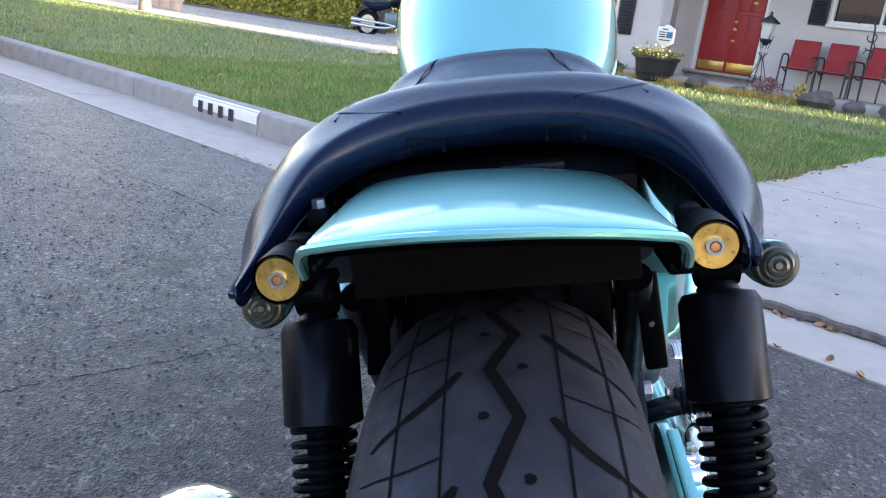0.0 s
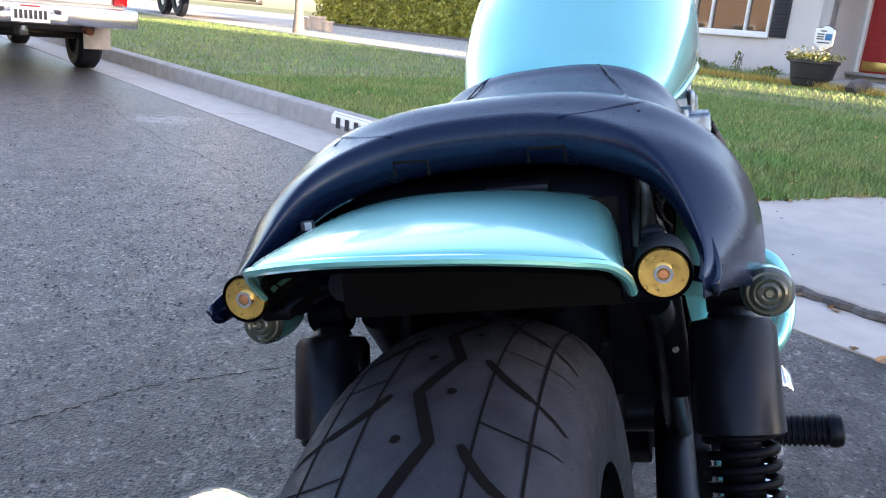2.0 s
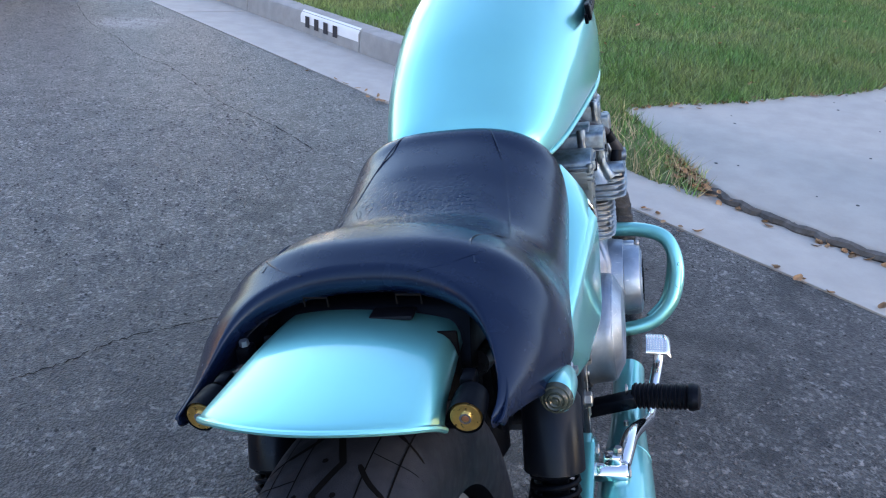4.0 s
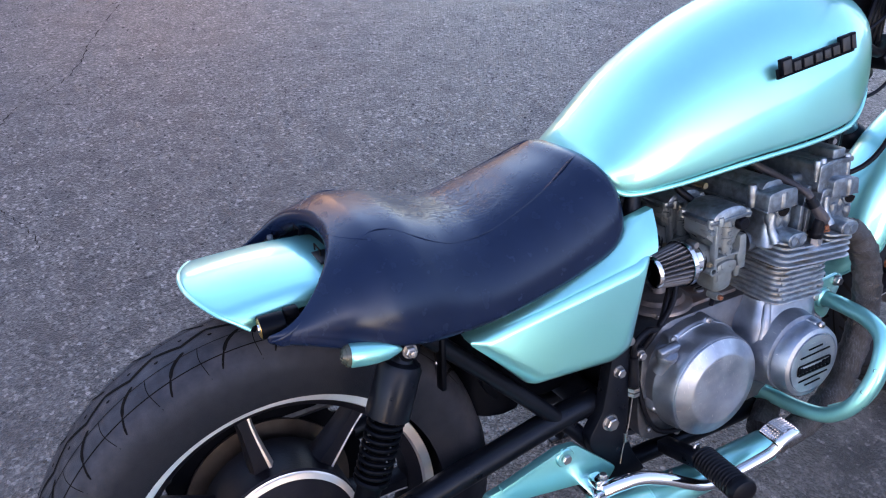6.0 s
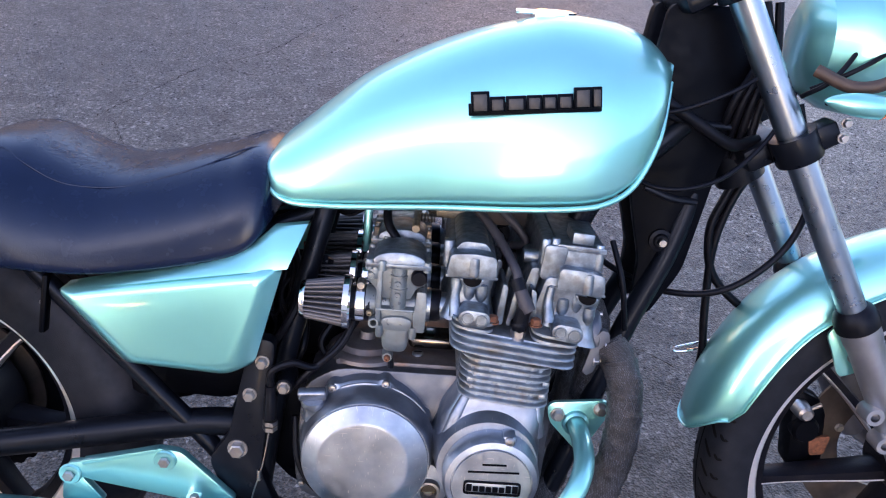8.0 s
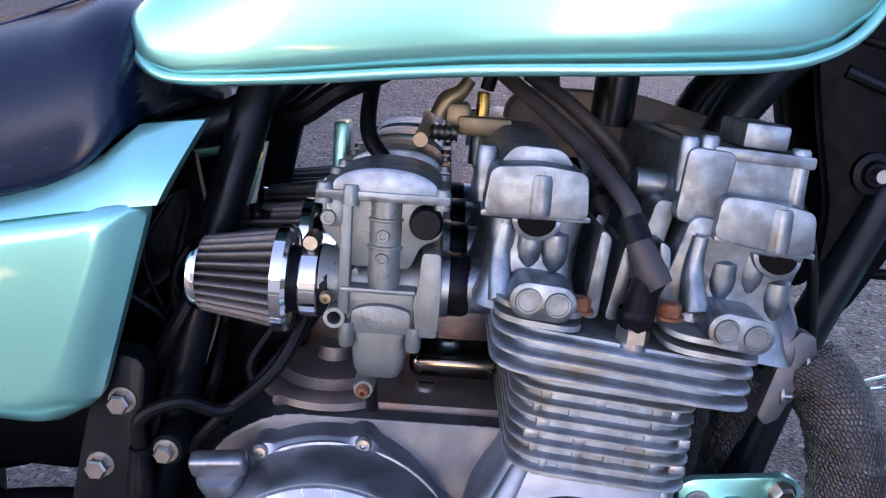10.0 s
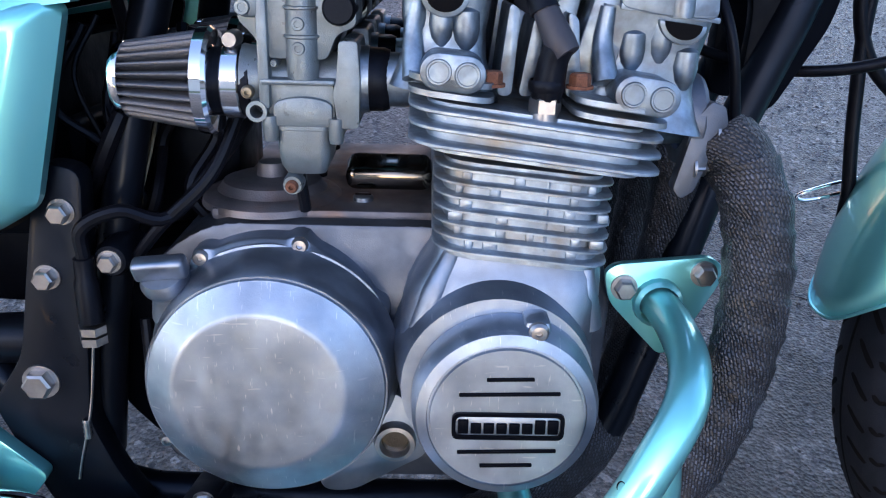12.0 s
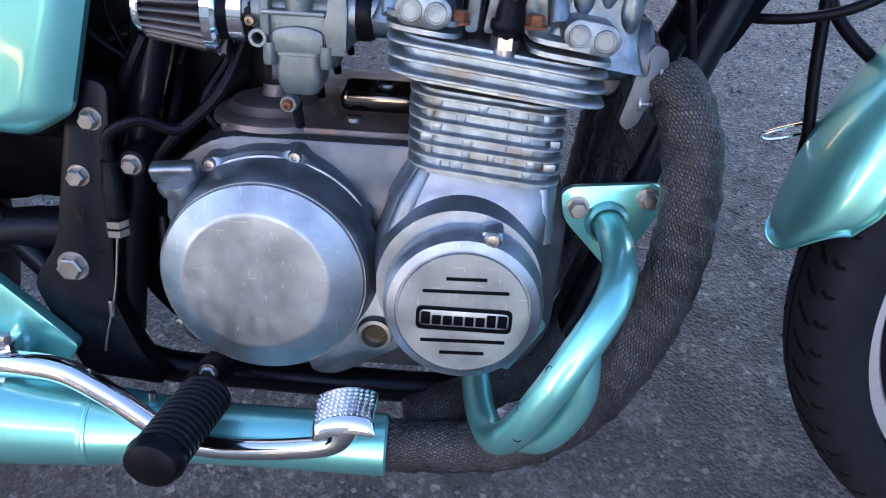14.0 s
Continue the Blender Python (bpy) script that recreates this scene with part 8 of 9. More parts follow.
# dry leaves: curled, in a drift by the flare and scattered along the edges
def dry_leaves(name, spots, label, seed):
    q = np.random.default_rng(seed)
    bm = bmesh.new()
    for u, n, z in spots(q):
        ln, wd, a, curl = q.uniform(0.018, 0.042), q.uniform(0.007, 0.014), q.uniform(0, 6.28), q.uniform(0.15, 0.5)
        m = Matrix.Translation(at(u, n, z + 0.004)) @ Euler((q.uniform(-0.5, 0.5), q.uniform(-0.5, 0.5), a)).to_matrix().to_4x4()
        rows = []
        for k in range(5):
            f = k / 4
            w2 = wd * math.sin(math.pi * (0.08 + 0.84 * f)) + 0.0004
            x, up = (f - 0.5) * ln, curl * ln * (f - 0.5) ** 2 * 2
            rows.append([bm.verts.new(m @ Vector((x, y2, up + abs(y2) * curl))) for y2 in (-w2, 0, w2)])
        for r1, r2 in zip(rows, rows[1:]):
            for c in range(2):
                bm.faces.new((r1[c], r1[c + 1], r2[c + 1], r2[c]))
    return tagged(part(name, bm, LEAF_DRY), label, "leaves", kind="stuff")




def drift(q):
    for k in range(170):
        u = 1.28 - abs(q.normal(0, 0.16)) + q.normal(0, 0.03)
        edge = float(np.interp(u, FLARE_U, FLARE_N))
        yield u, edge - 0.03 - abs(q.normal(0, 0.040)), q.uniform(0.0, 0.028)


def scattered(q):
    for k in range(110):
        n = q.uniform(2.75, 6.0)
        yield float(edge_u(n)) - abs(q.normal(0, 0.05)) + 0.02, n, float(drive_z(n))
    for k in range(70):
        u = q.uniform(-1.5, 1.0)
        yield u, float(np.interp(u, FLARE_U, FLARE_N)) - 0.04 - abs(q.normal(0, 0.02)), -0.008
    for k in range(40):
        yield q.uniform(-1.0, 3.5), 1.78 + q.normal(0, 0.02), 0.003


dry_leaves("leaf_litter", drift, "drift of brown dry leaves against the driveway flare", 3)
dry_leaves("leaf_litter", scattered, "scattered dry leaves and straw along lawn and gutter", 8)


def lawn_leaves(q):
    for k in range(90):
        n = q.uniform(2.6, 6.5)
        u = q.uniform(1.7, 7.0)
        yield u, n, float(turf_z(u, n)) + 0.035


dry_leaves("leaf_litter", lawn_leaves, "single dry leaves lying on the lawn", 21)
# small dark specks of grit on the concrete
bm = bmesh.new()
gq = np.random.default_rng(15)
for k in range(160):
    u, n = gq.uniform(-1.8, 1.55), gq.uniform(2.4, 6.0)
    z = float(drive_z(n))
    if u > edge_u(n) - 0.05 or n < np.interp(u, FLARE_U, FLARE_N) + 0.05:
        continue
    r = gq.uniform(0.003, 0.009)
    lathe([(r, 0.0), (r * 0.7, r * 0.35), (0.0, r * 0.4)], at(u, n, z), "z", 5, bm)
tagged(part("grit", bm, SHUTTER), "dark grit on the driveway concrete", "grit", kind="stuff")


# ---- houses, yards and things beyond the kerb; here x runs along the street and y towards it ----
ENV = Matrix(((U.x, -N.x, 0, 0), (U.y, -N.y, 0, 0), (0, 0, 1, 0), (0, 0, 0, 1)))


def place(u, n, z=0.0, turn=0.0):
    return ENV @ Matrix.Translation((u, -n, z)) @ Matrix.Rotation(radians(turn), 4, "Z")


def here(name, bm, material, m, label, category, kind=""):
    ob = part(name, bm, material)
    ob.matrix_world = m
    return tagged(ob, label, category, kind=kind)


ROOF = mat("grey_shingle", (0.14, 0.125, 0.115), 0.9, vary=0.3, scale=6, bump=0.6, bump_scale=40)
BARK = mat("pale_bark", (0.23, 0.20, 0.17), 0.9, vary=0.3, scale=12, bump=0.8, bump_scale=60)
# hedge leaf with the sunlight on it put into a bright yellow base
LEAF_SUNLIT = mat("sunlit_hedge_leaf", (0.34, 0.33, 0.05), 0.6, vary=0.4, scale=3, dark=(0.20, 0.21, 0.03), island=0.4)
LEAF = mat("hedge_leaf", (0.13, 0.15, 0.022), 0.6, vary=0.4, scale=3, dark=(0.20, 0.19, 0.03), island=0.4)
ROCK = mat("dark_rock", (0.13, 0.115, 0.115), 0.9, vary=0.4, scale=8, bump=0.9, bump_scale=25)
POT = mat("dark_plastic_pot", (0.02, 0.021, 0.025), 0.5, vary=0.2, scale=12)
IRON = mat("black_wrought_iron", (0.012, 0.013, 0.013), 0.5)
CHAIR_RED = mat("red_sling_fabric", (0.36, 0.025, 0.03), 0.7, vary=0.12, scale=30, bump=0.3, bump_scale=400)
CHAIR_FRAME = mat("dark_grey_tube", (0.05, 0.045, 0.045), 0.45, metal=0.3)
BLOSSOM = mat("pale_flowers", (0.62, 0.55, 0.25), 0.7, vary=0.3, scale=30, island=0.4)
LAMP_GLASS = mat("clouded_lamp_glass", (0.6, 0.62, 0.58), 0.2, spec=0.6)
TRUCK = mat("white_truck_paint", (0.72, 0.72, 0.70), 0.3, coat=0.6, vary=0.04, scale=4)
BUMPER = mat("dull_chrome_bumper", (0.36, 0.40, 0.47), 0.25, metal=0.9, vary=0.1, scale=5)
PLATE = mat("plate_white", (0.75, 0.75, 0.72), 0.5)
TAIL_RED = mat("red_lens", (0.45, 0.01, 0.012), 0.15, coat=1.0)
WOOD = mat("weathered_fence_wood", (0.12, 0.085, 0.07), 0.85, vary=0.3, scale=10, bump=0.5, bump_scale=60)
TERRACOTTA = mat("pale_clay", (0.5, 0.42, 0.34), 0.8, vary=0.15, scale=10)

# red-door house: front wall, recessed porch wall with the door
house = thing("house", "single-storey grey stucco house with a red double door and dark shutters", "house", ENV.copy())
FW, RW = -13.9, -15.0


def wall(x0, x1, y, z0, z1, holes, name="wall", thick=0.2):
    """A wall along x whose openings go through it."""
    bm = bmesh.new()
    xs = sorted({x0, x1, *(h[0] for h in holes), *(h[1] for h in holes)})
    zs = sorted({z0, z1, *(h[2] for h in holes), *(h[3] for h in holes)})
    solid = {}
    for i in range(len(xs) - 1):
        for j in range(len(zs) - 1):
            cx, cz = (xs[i] + xs[i + 1]) / 2, (zs[j] + zs[j + 1]) / 2
            solid[i, j] = not any(a < cx < b and c < cz < d for a, b, c, d in holes)
    for (i, j), s in solid.items():
        if not s:
            continue
        a, b, c, d = xs[i], xs[i + 1], zs[j], zs[j + 1]
        f = [(a, y, c), (b, y, c), (b, y, d), (a, y, d)]
        g = [(p[0], y - thick, p[2]) for p in f]
        bm.faces.new([bm.verts.new(p) for p in f])
        bm.faces.new([bm.verts.new(p) for p in g[::-1]])
        for k, (di, dj) in enumerate(((0, -1), (1, 0), (0, 1), (-1, 0))):
            if not solid.get((i + di, j + dj), False):
                q = (k + 1) % 4
                bm.faces.new([bm.verts.new(p) for p in (f[k], g[k], g[q], f[q])])
    bmesh.ops.remove_doubles(bm, verts=bm.verts, dist=1e-5)
    return part(name, bm, STUCCO, house)


WIN_L, WIN_R, DOOR = (8.36, 10.15, 1.12, 2.45), (2.95, 4.70, 1.70, 2.75), (5.80, 7.12, 0.60, 2.66)
wall(7.20, 12.0, FW, 0.2, 3.0, [WIN_L])
wall(-2.0, 7.20, RW, 0.2, 3.0, [WIN_R, DOOR])
part("wall", box((7.30, (FW + RW) / 2 - 0.1, 1.6), (0.2, 1.3, 2.8)), STUCCO, house)
part("wall", box((12.1, -16.9, 1.6), (0.2, 6.2, 2.8)), STUCCO, house)
part("wall", box((-2.1, -17.4, 1.6), (0.2, 5.0, 2.8)), STUCCO, house)
part("wall", box((5.0, -19.9, 1.6), (14.4, 0.2, 2.8)), STUCCO, house)
bm = bmesh.new()
ridge = [(-2.6, -17.0, 3.7), (12.6, -17.0, 3.7)]
ea, eb = [(-2.6, -13.1, 2.98), (12.6, -13.1, 2.98)], [(-2.6, -20.6, 2.98), (12.6, -20.6, 2.98)]
vs = [bm.verts.new(p) for p in (*ridge, *ea, *eb)]
for f in ((2, 3, 1, 0), (0, 1, 5, 4), (2, 0, 4), (3, 5, 1), (2, 4, 5, 3)):
    bm.faces.new([vs[i] for i in f])
part("roof", bm, ROOF, house, "grey shingled gable roof")


def window(x0, x1, z0, z1, y, mullions):
    t = 0.06
    w = part("window", box(((x0 + x1) / 2, y + 0.03, z0 - 0.03), (x1 - x0 + 0.06, 0.10, 0.06), 0.01), WHITE, house, "white framed window with a sill")
    for c, s in ((((x0 + x1) / 2, y - 0.03, z0 + t / 2), (x1 - x0, 0.10, t)), (((x0 + x1) / 2, y - 0.03, z1 - t / 2), (x1 - x0, 0.10, t)), ((x0 + t / 2, y - 0.03, (z0 + z1) / 2), (t, 0.10, z1 - z0 - 2 * t)), ((x1 - t / 2, y - 0.03, (z0 + z1) / 2), (t, 0.10, z1 - z0 - 2 * t))):
        part("frame_rail", box(c, s, 0.008), WHITE, w)
    for x in mullions:
        part("mullion", box((x, y - 0.04, (z0 + z1) / 2), (0.05, 0.07, z1 - z0 - 2 * t), 0.006), WHITE, w)
    xs = [x0 + t, *mullions, x1 - t]
    for a, b in zip(xs, xs[1:]):
        part("pane", box(((a + b) / 2, y - 0.065, (z0 + z1) / 2), (b - a - 0.05, 0.008, z1 - z0 - 2 * t)), GLASS, w)


window(*WIN_L, FW, (8.90, 9.70))
window(*WIN_R, RW, (3.85,))
for x0, x1, z0, z1, y in ((7.99, 8.33, 1.09, 2.5, FW), (4.74, 5.06, 1.66, 2.8, RW)):
    sh = part("shutter", box(((x0 + x1) / 2, y + 0.02, (z0 + z1) / 2), (x1 - x0, 0.035, z1 - z0), 0.005), SHUTTER, house, "dark blue-black louvred shutter")
    for k in range(22):
        part("slat", box(((x0 + x1) / 2, y + 0.04, z0 + 0.06 + k * (z1 - z0 - 0.12) / 21), (x1 - x0 - 0.08, 0.018, 0.030), 0.002, rot=(35, 0, 0)), SHUTTER, sh)
# double door
x0, x1, z0, z1 = DOOR
bm = bmesh.new()
for c, s in (((x0 + 0.03, RW - 0.02, (z0 + z1) / 2), (0.06, 0.14, z1 - z0)), ((x1 - 0.03, RW - 0.02, (z0 + z1) / 2), (0.06, 0.14, z1 - z0)), (((x0 + x1) / 2, RW - 0.02, z1 - 0.03), (x1 - x0 - 0.12, 0.14, 0.06))):
    box(c, s, 0.008, bm)
part("door_frame", bm, WHITE, house)
mid = (x0 + x1) / 2
for a, b in ((x0 + 0.062, mid - 0.002), (mid + 0.002, x1 - 0.062)):
    d = part("door", box(((a + b) / 2, RW - 0.06, (z0 + z1 - 0.06) / 2), (b - a, 0.045, z1 - z0 - 0.07), 0.003), RED, house, "red panelled door leaf")
    for pz0, pz1 in ((0.82, 1.12), (1.20, 1.72), (1.80, 2.42)):
        for f0, f1 in ((0.10, 0.46), (0.54, 0.90)):
            xa, xb = a + (b - a) * f0, a + (b - a) * f1
            bmf = bmesh.new()
            for c, s in ((((xa + xb) / 2, RW - 0.034, pz0), (xb - xa, 0.014, 0.022)), (((xa + xb) / 2, RW - 0.034, pz1), (xb - xa, 0.014, 0.022)), ((xa, RW - 0.034, (pz0 + pz1) / 2), (0.022, 0.014, pz1 - pz0)), ((xb, RW - 0.034, (pz0 + pz1) / 2), (0.022, 0.014, pz1 - pz0))):
                box(c, s, 0.004, bmf)
            part("moulding", bmf, RED, d)
    part("kick_plate", box(((a + b) / 2, RW - 0.034, z0 + 0.13), (b - a - 0.05, 0.006, 0.18), 0.002), BRASS, d, "brass kick plate")
for z, r in ((1.58, 0.035), (1.44, 0.04), (1.22, 0.035)):
    part("door_knob", lathe([(0.0, 0.05), (r * 0.7, 0.045), (r, 0.03), (r * 0.6, 0.012), (r, 0.0), (0, 0)], (mid - 0.06, RW - 0.036, z), "y", 18), BRASS, house, "brass lock and knob")
part("knocker", box((6.10, RW - 0.03, 1.95), (0.10, 0.03, 0.05), 0.01), BRASS, house)
part("threshold", box((mid, RW + 0.05, 0.575), (1.5, 0.35, 0.06), 0.01), KERB, house)
here("porch_slab", box((2.0, -13.75, 0.38), (10.4, 2.5, 0.16), 0.01), CONCRETE, ENV.copy(), "grey concrete porch slab by the lawn", "porch", "structure")


def patio_chair():
    ch = thing("patio_chair", "red sling patio chair with a dark tubular frame on the porch", "chair", group="chairs on the porch")
    for s in (-1, 1):
        part("side_frame", tube([(s * 0.25, 0.24, 0.0), (s * 0.25, 0.23, 0.38), (s * 0.25, 0.20, 0.60), (s * 0.25, 0.0, 0.63), (s * 0.25, -0.22, 0.60), (s * 0.25, -0.26, 0.40), (s * 0.25, -0.30, 0.0)], 0.016, 8, 4), CHAIR_FRAME, ch)
        part("rail", tube([(s * 0.22, 0.22, 0.40), (s * 0.22, -0.18, 0.37), (s * 0.22, -0.34, 0.90)], 0.014, 8, 3), CHAIR_FRAME, ch)
    part("seat", box((0, 0.02, 0.392), (0.44, 0.42, 0.012), 0.004, rot=(4, 0, 0)), CHAIR_RED, ch)
    part("backrest", box((0, -0.262, 0.66), (0.44, 0.012, 0.50), 0.004, rot=(17, 0, 0)), CHAIR_RED, ch)
    part("cross_bar", tube([(-0.22, -0.34, 0.90), (0.22, -0.34, 0.90)], 0.012, 8, 1), CHAIR_FRAME, ch)
    return ch


chair = patio_chair()
chair.matrix_world = place(4.86, 14.45, 0.46, 180 + 186)
for u, n, t in ((4.24, 14.45, 4), (3.60, 14.35, -6)):
    copy_thing(chair, place(u, n, 0.46, t))

# planter with flowers and a small yard sign
planter = thing("planter", "dark tapered plastic planter filled with pale flowers", "planter", place(6.58, 12.5, 0.335))
part("pot", lathe([(0.0, 0.02), (0.28, 0.0), (0.30, 0.02), (0.37, 0.36), (0.40, 0.37), (0.40, 0.42), (0.37, 0.42), (0.35, 0.36), (0.0, 0.34)], (0, 0, 0), "z", 36), POT, planter)
part("hoop", lathe([(0.313, 0.10), (0.322, 0.11), (0.330, 0.14), (0.318, 0.15)], (0, 0, 0), "z", 36), POT, planter)


def leaf_cloud(count, place_fn, size, flat=0.6, seed=1):
    r = np.random.default_rng(seed)
    bm_v, bm_f = [], []
    for i in range(count):
        c = np.array(place_fn(r))
        a = r.normal(size=3)
        a /= np.linalg.norm(a)
        b = np.cross(a, r.normal(size=3))
        b /= np.linalg.norm(b)
        s = size * r.uniform(0.6, 1.4)
        k = len(bm_v)
        bm_v += [c - a * s, c + b * s * flat, c + a * s, c - b * s * flat]
        bm_f.append((k, k + 1, k + 2, k + 3))
    me = bpy.data.meshes.new("leaves")
    me.from_pydata([tuple(v) for v in bm_v], [], bm_f)
    return me


def leafy(name, me, material, parent):
    me.materials.append(material)
    ob = new(name, me)
    ob.parent = parent
    return tagged(ob, kind="stuff")


leafy("flowers", leaf_cloud(500, lambda r: (r.uniform(-0.33, 0.33), r.uniform(-0.33, 0.33), 0.42 + abs(r.normal()) * 0.08), 0.022, seed=3), BLOSSOM, planter)
leafy("foliage", leaf_cloud(500, lambda r: (r.uniform(-0.35, 0.35), r.uniform(-0.35, 0.35), 0.38 + r.uniform(0, 0.13)), 0.03, seed=4), LEAF, planter)

sign = thing("yard_sign", "white shield-shaped security sign on a thin stake", "sign", place(6.42, 12.35, 0.335))
o = rounded([(-0.16, 0.66), (-0.16, 0.90), (-0.06, 0.95), (0.0, 0.97), (0.06, 0.92), (0.16, 0.93), (0.16, 0.68), (0.0, 0.56)], 0.03)
part("board", plate(o, -0.01, 0.01, 0.002), PLATE, sign)
part("border", plate([(x * 1.06, 0.76 + (z - 0.76) * 1.06) for x, z in o], -0.014, -0.0105), IRON, sign)
part("stake", box((0, -0.02, 0.33), (0.025, 0.012, 0.68), 0.003), PLATE, sign)
BLUE = mat("sign_blue", (0.02, 0.16, 0.34), 0.5)
part("emblem_patch", box((-0.075, 0.0125, 0.79), (0.11, 0.004, 0.10), 0.001), BLUE, sign)
for z, w, x in ((0.83, 0.12, 0.06), (0.79, 0.12, 0.06), (0.755, 0.12, 0.06), (0.70, 0.20, 0.0), (0.88, 0.10, 0.02)):
    part("text_bar", box((x, 0.0125, z), (w, 0.004, 0.018), 0.001), SHUTTER, sign)


def lantern(u, n, z, h):
    la = thing("garden_lantern", "black wrought-iron garden lantern with scrollwork", "lantern", place(u, n, z))
    k = h / 1.25
    for i in range(4):
        a = math.pi / 4 + i * math.pi / 2
        c, s = math.cos(a), math.sin(a)
        part("leg", tube([(0.17 * c * k, 0.17 * s * k, 0.0), (0.19 * c * k, 0.19 * s * k, 0.12 * k), (0.06 * c * k, 0.06 * s * k, 0.50 * k), (0.03 * c * k, 0.03 * s * k, 0.62 * k), (0.10 * c * k, 0.10 * s * k, 0.72 * k)], 0.010 * k, 6, 5), IRON, la)
        sc = [((0.08 + 0.055 * math.cos(q * 0.9) * (1 - q / 9)) * c * k, (0.08 + 0.055 * math.cos(q * 0.9) * (1 - q / 9)) * s * k, (0.18 + 0.07 * math.sin(q * 0.9) * (1 - q / 9)) * k) for q in range(9)]
        part("scroll", tube(sc, 0.007 * k, 6, 3), IRON, la)
        part("corner_bar", tube([(0.08 * c * k, 0.08 * s * k, 0.80 * k), (0.15 * c * k, 0.15 * s * k, 1.08 * k)], 0.009 * k, 6, 1), IRON, la)
    part("lamp_base", lathe([(0.0, 0.70), (0.03, 0.70), (0.10, 0.79), (0.10, 0.81), (0.0, 0.81)], (0, 0, 0), "z", 16), IRON, la)
    part("lamp_glass", lathe([(0.07, 0.81), (0.135, 1.07)], (0, 0, 0), "z", 4, start=math.pi / 4), LAMP_GLASS, la)
    part("roof", lathe([(0.19, 1.07), (0.18, 1.09), (0.06, 1.17), (0.03, 1.19), (0.02, 1.25), (0.0, 1.26)], (0, 0, 0), "z", 4, start=math.pi / 4), IRON, la)
    return la


lantern(5.10, 13.35, 0.46, 1.02)
hook = thing("plant_hook", "black wrought-iron plant hook on the porch", "plant hanger", place(3.52, 13.6, 0.46))
part("post", tube([(0, 0, 0), (0, 0, 1.0), (0.05, 0, 1.25), (0.2, 0, 1.32), (0.27, 0, 1.2)], 0.014, 8, 5), IRON, hook)
for q in range(3):
    part("scroll", tube([(0.02 + 0.07 * math.cos(j * 0.8 + q), 0, 0.75 + 0.13 * q + 0.07 * math.sin(j * 0.8 + q)) for j in range(7)], 0.009, 6, 3), IRON, hook)


def rock(u, n, size, seed):
    r = random.Random(seed)
    bm = bmesh.new()
    bmesh.ops.create_icosphere(bm, subdivisions=2, radius=1)
    for v in bm.verts:
        v.co *= 1 + r.uniform(-0.16, 0.16)
        v.co = Vector((v.co.x * size[0], v.co.y * size[1], (v.co.z + 0.5) * size[2]))
    ob = here("rock", bm, ROCK, place(u, n, lawn_z(n) - 0.02, r.uniform(0, 90)), "dark lava rock along the lawn edge", "rock")
    ob["group"] = "rocks along the lawn"
    return ob


for i, (u, s) in enumerate(((5.72, 0.26), (5.0, 0.17), (4.86, 0.13), (3.75, 0.30), (3.2, 0.2), (2.6, 0.28), (4.25, 0.12))):
    rock(u, 12.45 + 0.05 * (i % 3), (s, s * 0.7, s * 0.6), i)


def shrub(u, n, r, h, material, label, count=260, leaf=0.03, seed=0):
    sh = thing("shrub", label, "shrub", place(u, n, lawn_z(n) - 0.02))
    for k in range(5):
        a = k * 1.256
        part("stem", tube([(0, 0, 0), (0.5 * r * math.cos(a), 0.5 * r * math.sin(a), 0.5 * h), (0.8 * r * math.cos(a), 0.8 * r * math.sin(a), 0.9 * h)], 0.008, 5, 3), BARK, sh)
    def where(q):
        a, t = q.uniform(0, 6.28), q.uniform(0.2, 1)
        rr = r * math.sqrt(q.uniform(0, 1)) * math.sin(math.pi * (0.25 + 0.7 * t))
        return rr * math.cos(a), rr * math.sin(a), h * t
    leafy("leaves", leaf_cloud(count, where, leaf, seed=seed), material, sh)


PINK = mat("dusty_pink_foliage", (0.30, 0.15, 0.15), 0.8, vary=0.3, scale=20, island=0.3)
# dry stems with the low sun's gold put into their colour
STRAW = mat("sunlit_dry_stems", (0.62, 0.45, 0.12), 0.7, vary=0.3, scale=20, island=0.4)
shrub(4.55, 12.5, 0.26, 0.34, PINK, "small dusty pink shrub by the lawn", seed=5)
shrub(4.0, 12.4, 0.16, 0.32, STRAW, "small dry plant by the lawn, coloured sunlit gold", 140, seed=6)
shrub(8.7, 13.6, 0.10, 0.45, LEAF, "thin weed growing by the house wall", 60, seed=7)
shrub(8.0, 13.55, 0.3, 0.22, LEAF, "low weeds by the house wall", 200, seed=8)
shrub(9.6, 13.5, 0.5, 0.25, LEAF, "low weeds by the house wall", 300, seed=9)
blades(5000, 4.0, 10.5, 12.25, 12.42, 0.05, 0.16, 0.016, "dry_edge_grass", STRAW, "dry grass along the lawn edge, coloured sunlit gold")
blades(3500, 7.2, 11.5, 12.9, 13.8, 0.05, 0.20, 0.014, "weeds", GRASS, "weeds along the house wall")

# sunlit neighbouring driveway, hedge, fence
slab("driveway", [(at(9.2, 8.15, 0.262), at(60, 8.15, 0.262), at(60, 20, 0.50), at(12.4, 20, 0.50))], CONCRETE, "pale sunlit concrete driveway next door", "driveway", 0.10)
hedge = thing("hedge", "clipped hedge along the driveway, coloured sunlit yellow-green", "hedge", place(0, 0, 0.30))


def hedge_spot(u0, u1, n0, n1, h):
    def f(q):
        face = q.integers(0, 3)
        u, n, z = q.uniform(u0, u1), q.uniform(n0, n1), q.uniform(0, h)
        if face == 0:
            n = n0 + q.normal() * 0.05
        elif face == 1:
            z = h + q.normal() * 0.05
        elif q.random() < 0.5:
            u = u0 + q.normal() * 0.05
        return u, -n, z
    return f


